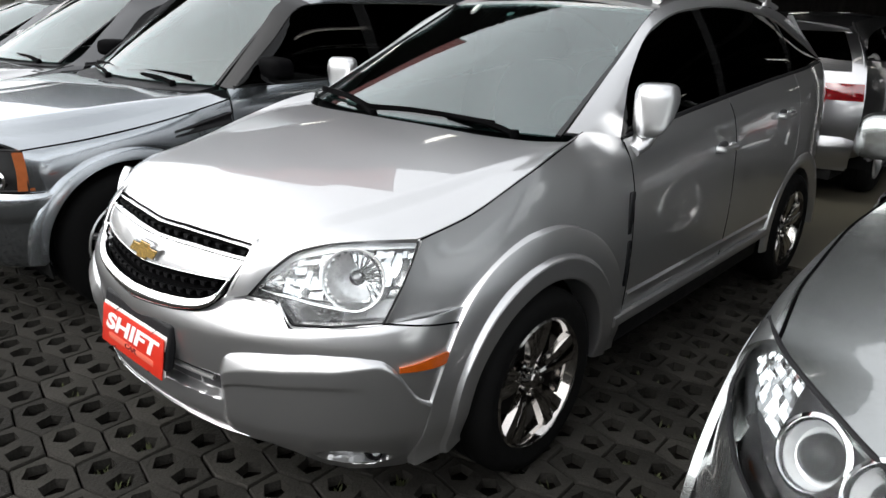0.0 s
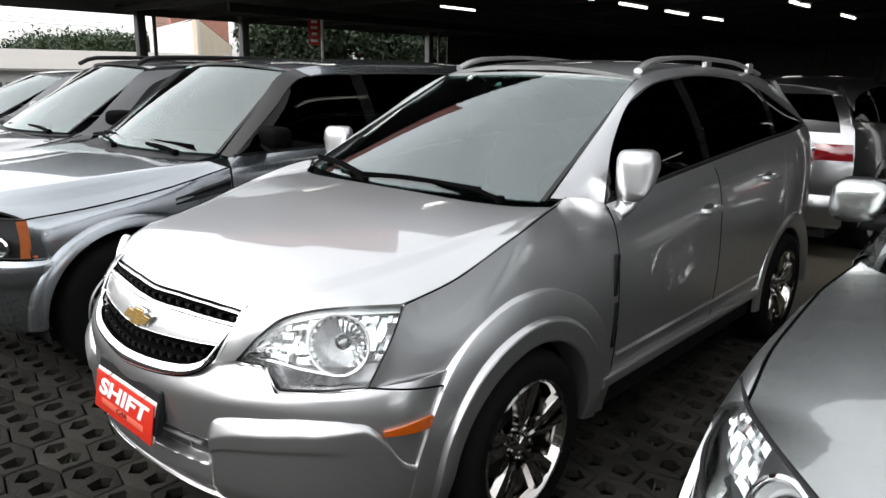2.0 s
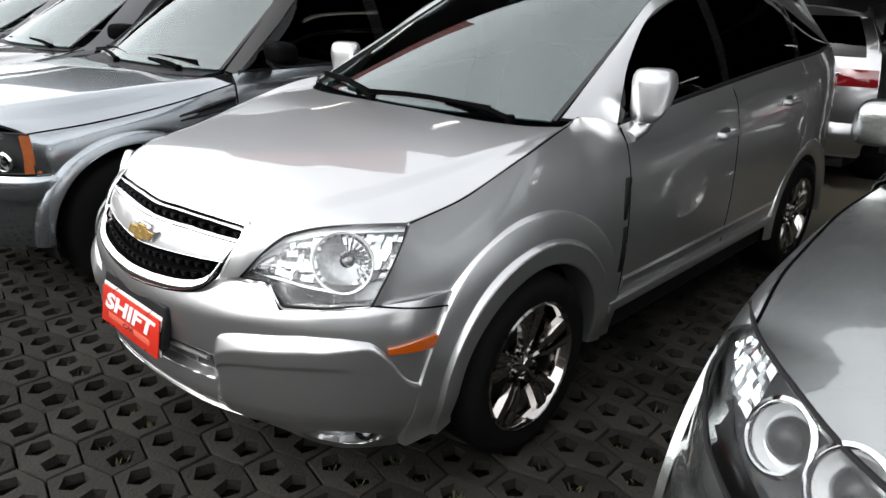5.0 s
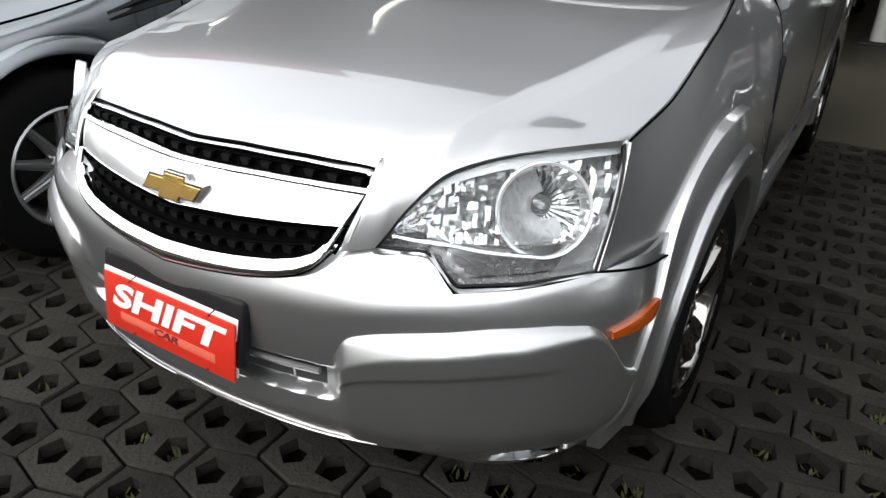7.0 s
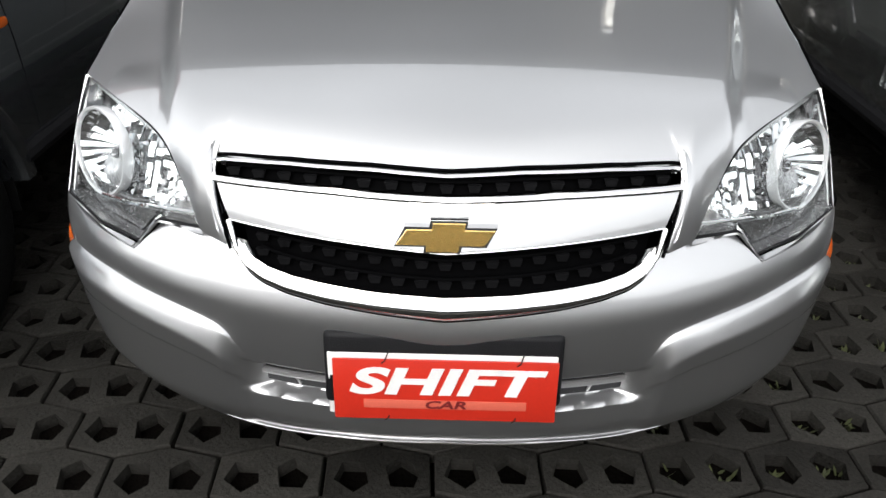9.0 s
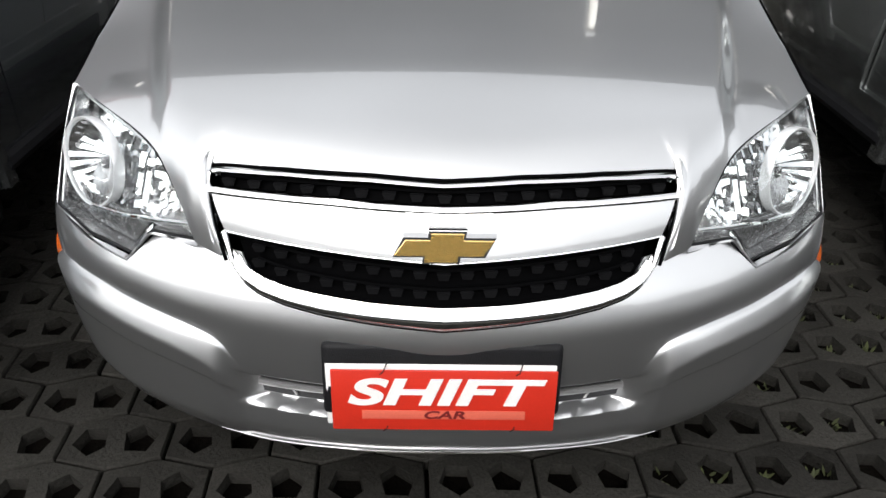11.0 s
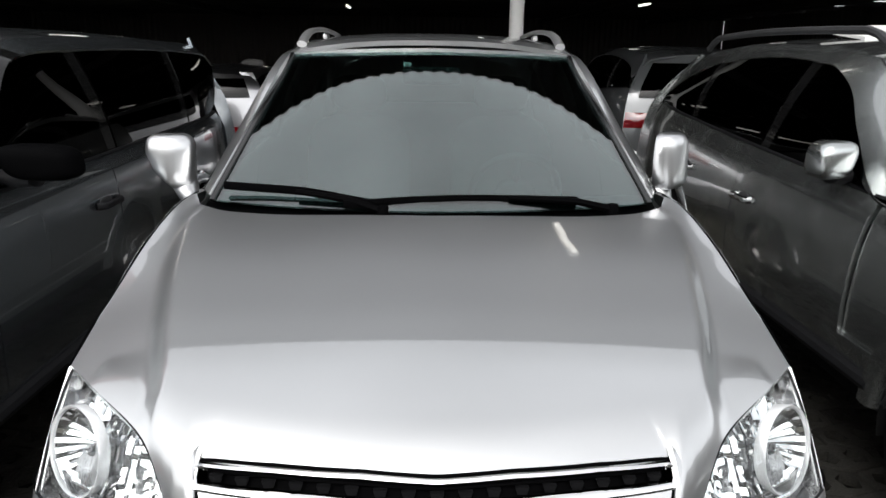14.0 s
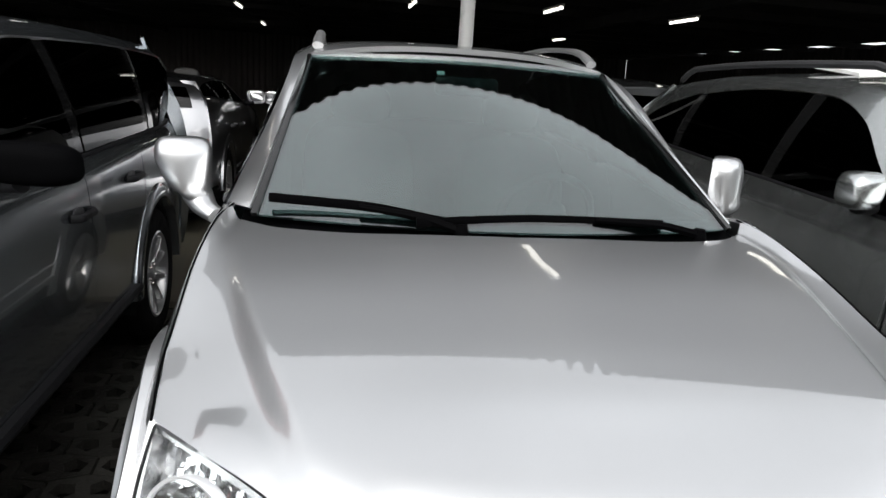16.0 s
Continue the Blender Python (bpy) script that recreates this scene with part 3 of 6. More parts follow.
def cabin(car, dash_y, dash_z, seat_y, seat_z=0.62, half=0.36, wheel_side=1):
    bm = B()
    P = np.zeros((21, 9, 3))
    for i, t in enumerate(np.linspace(-1, 1, 21)):
        for j, q in enumerate(np.linspace(0, 1, 9)):
            P[i, j] = (0.72 * t, dash_y + 0.02 - 0.13 * (1 - t * t) + 0.52 * q, dash_z - 0.02 - 0.17 * q ** 3 + 0.03 * math.sin(math.pi * q))
    part("dashboard", shell(bm, P, 0.25, mid=(0, dash_y, 0)), DASH, car, "dark grey plastic dashboard")
    sw = new("steering_wheel")
    sw.parent = car
    m = Matrix.Translation((half * wheel_side, dash_y + 0.66, dash_z - 0.08)) @ Matrix.Rotation(radians(-65), 4, "X")
    ring = [m @ Vector((0.185 * math.cos(a), 0.185 * math.sin(a), 0)) for a in np.linspace(0, 2 * math.pi, 33)]
    part("steering_rim", tube(B(), ring, 0.016, 8, cap=False), GREY_PLASTIC, sw)
    bm = B()
    pebble(bm, (0.17, 0.13, 0.06), m, 2.6)
    part("steering_hub", bm, GREY_PLASTIC, sw)
    for a in (0.1, math.pi - 0.1, -math.pi / 2):
        part("steering_spoke", tube(B(), [m @ Vector((0.05 * math.cos(a), 0.05 * math.sin(a), 0)), m @ Vector((0.18 * math.cos(a), 0.18 * math.sin(a), 0))], 0.016, 6), GREY_PLASTIC, sw)
    for sx in (half, -half):
        st = new("front_seat")
        st.parent = car
        bm = B()
        pebble(bm, (0.52, 0.54, 0.2), Matrix.Translation((sx, seat_y, seat_z)), 4)
        part("seat_cushion", bm, INTERIOR, st)
        bm = B()
        pebble(bm, (0.52, 0.19, 0.66), Matrix.Translation((sx, seat_y + 0.33, seat_z + 0.36)) @ Matrix.Rotation(radians(-14), 4, "X"), 4)
        part("seat_back", bm, INTERIOR, st)
        bm = B()
        pebble(bm, (0.28, 0.1, 0.18), Matrix.Translation((sx, seat_y + 0.43, seat_z + 0.79)), 3)
        part("headrest", bm, INTERIOR, st)
    bm = B()
    pebble(bm, (1.3, 0.2, 0.7), Matrix.Translation((0, seat_y + 1.25, seat_z + 0.34)) @ Matrix.Rotation(radians(-16), 4, "X"), 5)
    part("rear_bench", bm, INTERIOR, car)


# ---- the silver car in the middle ----


def text_mesh(body, size, m, depth=0.001, shear=0.0, bold=0.0, widen=1.0):
    """Letters of the built-in font as a bmesh."""
    fc = bpy.data.curves.new("letters", "FONT")
    fc.body, fc.size, fc.shear, fc.extrude, fc.offset = body, size, shear, depth, bold
    fc.align_x, fc.align_y = "CENTER", "CENTER"
    tmp = new("letters", fc)
    dg = bpy.context.evaluated_depsgraph_get()
    me = bpy.data.meshes.new_from_object(tmp.evaluated_get(dg))
    bpy.data.objects.remove(tmp)
    bm = B()
    bm.from_mesh(me)
    bpy.data.meshes.remove(me)
    bm.transform(m @ Matrix.Diagonal((widen, 1, 1, 1)))
    return bm


def wiper(car, pivot, tip, rest, lift=0.02):
    w = new("wiper")
    w.parent = car
    p, t = np.array(pivot), np.array(tip)
    part("wiper_arm", tube(B(), spline([p, p + (t - p) * 0.25 + np.array((0, 0, lift)), p + (t - p) * 0.6 + np.array((0, 0, lift))], 10), np.linspace(0.014, 0.008, 10), 6), GRILLE_BLACK, w)
    a, b = np.array(rest[0]), np.array(rest[1])
    part("wiper_blade", tube(B(), spline([a, (a + b) / 2 + np.array((0, -0.004, 0.012)), b], 12), 0.008, 6, flat=1.8), GRILLE_BLACK, w)
    part("wiper_pivot", lathe(B(), [(0, 0.02), (0.016, 0.018), (0.02, 0), (0.02, -0.03)], 12, Matrix.Translation(p) @ Matrix.Rotation(radians(-90), 4, "Y")), GRILLE_BLACK, w)


def handle(car, s, y, z, sg, material):
    x = float(s.side_x(y, z))
    h = new("door_handle")
    h.parent = car
    pts = [(sg * (x + 0.0), y - 0.10, z), (sg * (x + 0.032), y - 0.075, z), (sg * (x + 0.036), y, z + 0.003), (sg * (x + 0.032), y + 0.075, z), (sg * (x + 0.0), y + 0.10, z)]
    part("handle_grip", tube(B(), spline(pts, 16), 0.013, 8, flat=1.3), material, h)
    bm = B()
    pebble(bm, (0.02, 0.13, 0.06), Matrix.Translation((sg * (x - 0.004), y - 0.01, z)), 2.4)
    part("handle_cup", bm, GREY_PLASTIC, h)


def mirror(car, c, size, sg, paint, foot, lower=None, turn=-10, cut=0.0):
    """A door mirror: shell, glass and foot; c is the middle of the shell, cut slants its lower outer corner."""
    mr = new("door_mirror")
    mr.parent = car
    bm = B()
    m = Matrix.Translation((sg * c[0], c[1], c[2])) @ Matrix.Rotation(radians(turn * sg), 4, "Z")
    pebble(bm, size, Matrix.Identity(4), 4.2 if cut else 3.4, 32, 22)
    for v in bm.verts:
        q = v.co.z / size[2]
        v.co.x *= 1.0 + (0.10 if cut else 0.16) * q
        if cut:
            out = sg * v.co.x / size[0] + 0.5
            v.co.x -= sg * size[0] * cut * max(-q * 2 + 0.05, 0) ** 1.2 * max(out, 0)
            v.co.y += 0.10 * size[1] * q + 0.35 * abs(v.co.x) * (v.co.y < 0)
        else:
            v.co.x -= sg * 0.12 * size[0] * q
        v.co.y = min(v.co.y, size[1] * 0.28)
    bm.transform(m)
    part("mirror_shell", bm, paint, mr, sharp=60)
    bm = B()
    pebble(bm, (size[0] * 0.74, 0.006, size[2] * 0.74), m @ Matrix.Translation((-sg * size[0] * cut * 0.12, size[1] * 0.285, 0.01)), 3.5)
    part("mirror_glass", bm, CHROME, mr)
    f = np.array(foot, float) * (sg, 1, 1)
    a = np.array((sg * (c[0] - size[0] * (0.12 + 0.2 * cut)), c[1] + 0.01, c[2] - size[2] * 0.40))
    part("mirror_foot", tube(B(), spline([a, (a + f) / 2 + np.array((sg * 0.006, 0, -0.008)), f], 10), np.linspace(0.05, 0.032, 10), 12, flat=0.8), lower or paint, mr)


def main_car():
    car = thing("silver_suv", "silver metallic SUV with chrome grille and roof rails on pavers", "car")
    P = PAINT_SILVER
    s = Skin(
        y0=((0.2, 0.16), (0.30, 0.088), (0.36, 0.054), (0.42, 0.041), (0.5, 0.043), (0.61, 0.037), (0.68, 0.036), (0.72, 0.042), (0.78, 0.07), (0.85, 0.108), (0.89, 0.128), (0.93, 0.165), (0.97, 0.21)),
        W=((0.2, 0.80), (0.29, 0.835), (0.42, 0.872), (0.62, 0.878), (0.76, 0.862), (0.96, 0.834), (1.1, 0.80)),
        L=0.5,
        flank=((0, 0.862), (0.12, 0.885), (0.45, 0.903), (0.72, 0.893), (0.9, 0.862), (1.0, 0.815)),
        belt=((0.4, 1.03), (1.0, 1.085), (1.68, 1.135), (2.3, 1.19), (3.6, 1.285), (4.6, 1.33)),
        hub=1.03, wb=2.707, R=0.343, arch=0.415, tail=4.55)
    hub2 = s.hub + s.wb
    # bumper cover
    top = lin((0, 0.695), (0.12, 0.705), (0.21, 0.7145), (0.28, 0.726), (0.325, 0.738), (0.35, 0.751), (0.366, 0.766), (0.379, 0.783), (0.40, 0.786), (0.46, 0.788), (0.555, 0.791), (0.612, 0.731), (0.715, 0.739), (0.82, 0.752), (0.85, 0.755), (1.0, 0.745), (1.2, 0.72))
    low = lin((0, 0.372), (0.2, 0.362), (0.36, 0.346), (0.54, 0.342), (0.60, 0.312), (0.66, 0.248), (0.72, 0.222), (0.83, 0.228), (0.9, 0.27), (1.2, 0.30))
    pad_x = cur((0.0, 0.538), (0.35, 0.538), (0.385, 0.556), (0.402, 0.584), (0.412, 0.605), (0.434, 0.624), (0.505, 0.643), (0.61, 0.657), (0.69, 0.666), (0.76, 0.664), (0.806, 0.655), (0.9, 0.655))
    pad_y = cur((0.2, 0.0), (0.325, 0.0), (0.345, 0.004), (0.37, 0.025), (0.45, 0.15), (0.475, 0.164), (0.50, 0.168), (0.7, 0.168))
    crease = lambda x, y: float(pad_x(x)) - float(pad_y(y))
    soft = cur((0, 0.656), (0.18, 0.667), (0.33, 0.673), (0.45, 0.683), (0.55, 0.70), (0.68, 0.718), (0.76, 0.738), (0.9, 0.742))
    pad_tall = cur((0.4, 0.052), (0.5, 0.041), (0.7, 0.036), (0.76, 0.027), (0.81, 0.012), (0.9, 0.010))
    pad_out = cur((0.4, 0.030), (0.7, 0.028), (0.78, 0.020), (0.82, 0.013), (0.9, 0.010))

    def relief(x, z, y, line):
        """The cover's outward shape: a tilted upper face, side pads under a sharp line, the intake, the chin and the fog lamp scoops."""
        u = z - float(soft(x))
        tilt_up = -0.26 * (math.log1p(math.exp(min(u / 0.006, 40))) * 0.006)
        v = line - z
        pad = 0.0
        if v > 0:
            tall, out = float(pad_tall(x)), float(pad_out(x))
            pad = 0.006 + (out - 0.006) * min(v / tall, 1) ** 0.85
            pad -= 0.007 * float(step(v, 0.086, 0.093)) * (1 - float(step(x, 0.70, 0.80)))
            pad *= 0.05 + 0.95 * float(step(z, 0.30, 0.53))
            pad *= float(step(x, 0.385, 0.425))
        intake = float(box01(z, 0.468, 0.534, 0.009)) * (1 - float(step(x, 0.345, 0.405)))
        r = math.hypot((x - 0.713) / 0.078, (z - 0.308) / 0.036)
        fog = (0.010 + 0.034 * min(max((x - 0.63) / 0.14, 0), 1)) * (1 - float(step(r, 0.80, 1.0)))
        rim = 0.004 * math.exp(-((r - 1.08) / 0.12) ** 2)
        return tilt_up + pad - 0.034 * intake - fog + rim
    part("front_bumper", bumper(B(), s, top, low, relief, 170, 96, r_arch=0.44, crease=crease), P, car, sharp=50)
    for sg in (1, -1):
        lo_x = poly([(0.452, 0.172, 0.793), (0.541, 0.194, 0.797), (0.596, 0.211, 0.736), (0.70, 0.272, 0.744), (0.799, 0.362, 0.757)], 60)
        outer_e = np.array([s.at(p[0], float(top(p[0])) - 0.001, -0.012) for p in lo_x])
        part("lamp_ledge", shell(B(), ruled(outer_e, lo_x + np.array((0, -0.003, -0.004)), 3) * np.array((sg, 1, 1)), 0.004, mid=(0, 1.2, 0.2)), P, car)
    part("bumper_lower_edge", tube(B(), [s.at(x, float(low(abs(x))) + 0.008, -0.03) for x in np.linspace(-0.78, 0.78, 50)], 0.012, 8), BLACK_PLASTIC, car)
    part("chin_lip", tube(B(), [s.at(x, float(low(abs(x))) + 0.006, 0.004) for x in np.linspace(-0.46, 0.46, 50)], np.r_[0.001, np.full(48, 0.0026), 0.001], 8), CHROME, car, "thin bright lip along the chin")
    # the intake and its bars
    part("intake_back", shell(B(), np.array([[s.at(x, z, -0.028) for z in (0.476, 0.540)] for x in np.linspace(-0.362, 0.362, 25)]), 0.004, mid=(0, 1, 0.5)), GREY_PLASTIC, car)
    part("intake_bar", tube(B(), [s.at(x, 0.524 - 0.004 * (abs(x) / 0.36), -0.010) for x in np.linspace(-0.356, 0.356, 30)], 0.0075, 8), SATIN, car, "satin silver bar across the lower intake")
    for x in (-0.295, 0.295):
        part("intake_strut", tube(B(), [s.at(x, 0.520, -0.014), s.at(x * 0.98, 0.484, -0.024)], 0.003, 6), SATIN, car)
    # grille
    even = lambda *k: (lambda f: (lambda x: float(f(abs(x)))))(lin(*k))
    g_top = even((0, 0.924), (0.13, 0.9285), (0.28, 0.927), (0.42, 0.9195))
    g_in = even((0, 0.918), (0.13, 0.9225), (0.28, 0.921), (0.42, 0.9145))
    g_ulo = even((0, 0.894), (0.2, 0.8975), (0.30, 0.897), (0.42, 0.8945))
    g_chr = even((0, 0.882), (0.2, 0.887), (0.30, 0.886), (0.42, 0.8825))
    g_bar = even((0, 0.807), (0.2, 0.8185), (0.29, 0.8235), (0.39, 0.829))
    g_low = even((0, 0.738), (0.12, 0.742), (0.207, 0.7485), (0.27, 0.755), (0.315, 0.764), (0.345, 0.776), (0.362, 0.79), (0.371, 0.800))
    g_lip = even((0, 0.696), (0.12, 0.706), (0.21, 0.7155), (0.28, 0.727), (0.325, 0.739), (0.35, 0.752), (0.366, 0.767), (0.378, 0.784))
    xs = np.linspace(-1, 1, 81)

    def strip(name, za, zb, out, wa, wb, material, thick=0.02, label="", rows=4, peak=0.0):
        """A band across the nose between two heights; wa and wb are its half widths below and above."""
        net = []
        for q in xs:
            row = []
            for r in np.linspace(0, 1, rows):
                x = q * (wa + (wb - wa) * r)
                row.append(s.at(x, za(x) + (zb(x) - za(x)) * r, out + peak * math.sin(math.pi * r)))
            net.append(row)
        return part(name, shell(B(), np.array(net), thick, mid=(0, 1.2, 0.8)), material, car, label)
    strip("grille_upper_backing", lambda x: g_chr(x) + 0.002, g_top, -0.026, 0.412, 0.418, GRILLE_BLACK)
    strip("grille_lower_backing", lambda x: g_low(x) - 0.02, lambda x: g_bar(x) + 0.006, -0.028, 0.366, 0.388, GRILLE_BLACK)
    strip("grille_bar", g_bar, g_chr, 0.003, 0.388, 0.412, P, 0.03, "body-coloured bar across the grille", 8, 0.003)
    # chrome frames
    strip("grille_chrome_lower_edge", lambda x: g_chr(x) + 0.0015, g_ulo, 0.006, 0.414, 0.414, CHROME, 0.02, "bright chrome bar under the upper grille slot", 5, 0.003)
    strip("grille_chrome_upper_edge", g_in, lambda x: g_top(x) - 0.001, 0.004, 0.414, 0.414, CHROME, 0.02, "", 4, 0.002)
    part("grille_chrome_thread", tube(B(), [s.at(q * 0.388, g_bar(q * 0.388), 0.004) for q in xs], 0.0016, 6), CHROME, car)
    for sg in (-1, 1):
        side = spline([(0.405, g_top(0.42) - 0.003), (0.417, 0.913), (0.419, 0.900), (0.415, 0.886)], 12)
        part("grille_chrome_end", tube(B(), [s.at(sg * a, b, 0.004) for a, b in side], 0.0048, 8), CHROME, car)
        seal = spline([(0.30, g_top(0.30) + 0.003), (0.405, g_top(0.405) + 0.003), (0.424, 0.914), (0.424, 0.895), (0.409, 0.84), (0.386, 0.782)], 30)
        part("grille_seal", tube(B(), [s.at(sg * a, b, 0.002) for a, b in seal], 0.0034, 6), GRILLE_BLACK, car)
        net = []
        for q in np.linspace(0, 1, 48):
            x = 0.378 * math.sin(q * math.pi / 2) ** 0.95
            xi = 0.371 * math.sin(q * math.pi / 2) ** 0.95
            zo, zi = g_lip(x), g_low(xi)
            net.append([s.at(sg * (x + (xi - x) * r), zo + (zi - zo) * r, 0.002 + 0.009 * math.sin(math.pi * min(r * 1.1, 1))) for r in np.linspace(0, 1, 7)])
        part("grille_chrome_trim", shell(B(), np.array(net), 0.02, mid=(0, 1.2, 0.8)), CHROME, car, "broad chrome lip under the lower grille")
        part("grille_seal", tube(B(), [s.at(sg * x, g_lip(x) - 0.003, -0.002) for x in np.linspace(0, 0.378, 40)], 0.0026, 6), GRILLE_BLACK, car)
        part("grille_side_trim", tube(B(), [s.at(sg * (0.389 - 0.017 * k), 0.828 - 0.043 * k, 0.005) for k in np.linspace(0, 1, 8)], 0.0055, 8), CHROME, car)
    part("grille_seal", tube(B(), [s.at(x, g_top(x) + 0.003, 0.002) for x in np.linspace(-0.31, 0.31, 40)], 0.0034, 6), GRILLE_BLACK, car)
    # mesh of the grilles: wavy slats and short teeth
    for lo, hi, cnt, xw in ((g_ulo, g_in, 1, 0.405), (g_low, g_bar, 2, 0.345)):
        for k in range(cnt):
            f = (k + 0.7) / (cnt + 0.35)
            path = []
            for q in np.linspace(-1, 1, 61):
                x = q * xw * (1 - 0.05 * (1 - f) * (cnt == 2))
                path.append(s.at(x, lo(x) + (hi(x) - lo(x)) * f, -0.016))
            part("grille_slat", tube(B(), path, 0.0055, 6, flat=0.7), GRILLE_BLACK, car)
            bm = B()
            for q in np.linspace(-0.96, 0.96, 17):
                x = q * xw
                c = s.at(x, lo(x) + (hi(x) - lo(x)) * f - 0.009, -0.014)
                fx = [bm.verts.new((c[0] + a_ * 0.001, c[1] + d_, c[2] + b_)) for d_ in (-0.004, 0.006) for a_, b_ in ((-8, -0.006), (8, -0.006), (12, 0.007), (-12, 0.007))]
                for k4 in ((0, 1, 2, 3), (7, 6, 5, 4), (0, 4, 5, 1), (1, 5, 6, 2), (2, 6, 7, 3), (3, 7, 4, 0)):
                    bm.faces.new([fx[n4] for n4 in k4])
            tagged(part("grille_teeth", bm, GRILLE_TAB, car), kind="stuff")
    # badge: a plain gold cross bar with slanted ends in a chrome rim
    for name, grow, dep, material in (("badge_rim", 0.0042, 0.003, CHROME), ("badge", 0.0, 0.0065, GOLD)):
        a, b, c, d = 0.084 + grow, 0.0125 + grow, 0.028 + grow, 0.0235 + grow
        sl = 0.018
        out = [(-a, -b), (-c - 0.004, -b), (-c - 0.006, -d), (c - 0.006, -d), (c - 0.004, -b), (a - sl, -b), (a, b), (c + 0.004, b), (c + 0.006, d), (-c + 0.006, d), (-c + 0.004, b), (-a + sl, b)]
        bm = B()
        tilt = 0.3
        base = s.at(0.0, 0.838, 0.013 + dep)
        fv = [bm.verts.new((x, base[1] + z * tilt, base[2] + z)) for x, z in out]
        bk = [bm.verts.new((x * 1.04, base[1] + z * tilt + 0.016, base[2] + z * 1.04)) for x, z in out]
        f0 = bm.faces.new(fv)
        bm.faces.new(bk[::-1])
        for i in range(len(out)):
            j = (i + 1) % len(out)
            bm.faces.new((fv[i], bk[i], bk[j], fv[j]))
        bmesh.ops.recalc_face_normals(bm, faces=bm.faces)
        part(name, bm, material, car, "gold badge with a chrome rim" if dep else "")
    # plate holder, plate and the red dealer's sign hung over it
    bm = B()
    block(bm, (0.438, 0.03, 0.15), Matrix.Translation((0.0, 0.040, 0.585)) @ Matrix.Rotation(radians(-12), 4, "X"), 0.012, 3)
    part("plate_holder", bm, BLACK_PLASTIC, car, "black plastic plate holder")
    # bonnet
    seam = [(0.778, 0.52, 0.962), (0.798, 0.73, 1.003), (0.80, 1.0, 1.083), (0.780, 1.28, 1.158), (0.752, 1.40, 1.175)]
    zc = cur((0.14, 0.925), (0.18, 0.947), (0.26, 0.986), (0.4, 1.027), (0.55, 1.051), (0.7, 1.074), (1.0, 1.123), (1.3, 1.158), (1.45, 1.168))
    xc = cur((0.15, 0.43), (0.26, 0.485), (0.4, 0.528), (0.63, 0.598), (0.855, 0.655), (1.05, 0.695), (1.25, 0.73), (1.4, 0.735))
    drop = cur((0.15, 0.012), (0.26, 0.020), (0.5, 0.026), (0.85, 0.020), (1.1, 0.010), (1.35, 0.0))
    nose_y = cur((0, 0.162), (0.2, 0.177), (0.43, 0.228), (0.53, 0.285), (0.65, 0.385), (0.778, 0.515))
    y_rear = cur((0, 1.17), (0.4, 1.19), (0.62, 1.245), (0.72, 1.32), (0.76, 1.37))
    u = np.r_[np.linspace(0, 0.48, 22), np.linspace(0.49, 0.72, 30), np.linspace(0.74, 1, 22)]
    cols = np.r_[-u[:0:-1], u]
    hn = hood_net(zc, xc, drop, seam, nose_y, 0.022, m=60, y_rear=y_rear, cols=cols, fold=0.05)
    # the front edge: over the grille, down beside it, and up along the lamp
    side_g = [(0.420, 0.9235), (0.4285, 0.914), (0.427, 0.896), (0.413, 0.845), (0.391, 0.786)]
    edge_g = np.array([s.at(a, b, 0.002) for a, b in side_g])
    lamp_edge = spline([(0.450, 0.160, 0.794), (0.4585, 0.172, 0.808), (0.489, 0.216, 0.866), (0.541, 0.284, 0.926), (0.655, 0.388, 0.956), (0.777, 0.517, 0.9635)], 120)
    la = np.linspace(0, 1, 120)

    def front_edge(q):
        if q <= 0.5:
            x = 0.42 * q / 0.5
            return s.at(x, g_top(x) + 0.005, 0.002)
        if q <= 0.575:
            k = (q - 0.5) / 0.075
            return np.array([np.interp(k, (0, 0.09, 0.22, 0.6, 1), edge_g[:, a]) for a in range(3)])
        if q <= 0.60:
            k = (q - 0.575) / 0.025
            return edge_g[-1] + (lamp_edge[0] - edge_g[-1]) * k
        k = np.interp(q, (0.60, 0.70, 1.0), (0, 0.42, 1))
        return np.array([np.interp(k, la, lamp_edge[:, a]) for a in range(3)])
    J = 9
    front = np.zeros((len(cols), 14, 3))
    for i, q in enumerate(cols):
        f = front_edge(abs(q)) * np.array((math.copysign(1, q), 1, 1))
        g, t_ = hn[i, J], hn[i, J] - hn[i, J + 1]
        t_ = t_ / np.linalg.norm(t_)
        c = g + t_ * np.linalg.norm(f - g) * 0.52
        for j, k in enumerate(np.linspace(1, 0, 14)):
            front[i, j] = (1 - k) ** 2 * g + 2 * k * (1 - k) * c + k * k * f
    bm = shell(B(), np.concatenate([front, hn[:, J + 1:]], 1), 0.012, mid=(0, 0.9, 0.3))
    part("bonnet", bm, P, car, "silver bonnet with two raised creases", sharp=60)
    # black rods along the panel joints, drawn for the shade in the gaps
    for sg in (1, -1):
        part("joint_gap_shade", tube(B(), [(sg * (x + 0.002), y, z - 0.001) for x, y, z in spline([(0.782, 0.525, 0.962), (0.802, 0.733, 1.003), (0.804, 1.0, 1.082), (0.786, 1.275, 1.154), (0.758, 1.392, 1.172)], 40)], 0.0028, 6), GRILLE_BLACK, car)
        part("joint_gap_shade", tube(B(), [(sg * (float(s.side_x(1.599, z)) - 0.001), 1.599, z) for z in np.linspace(0.44, 1.12, 24)], 0.003, 6), GRILLE_BLACK, car)
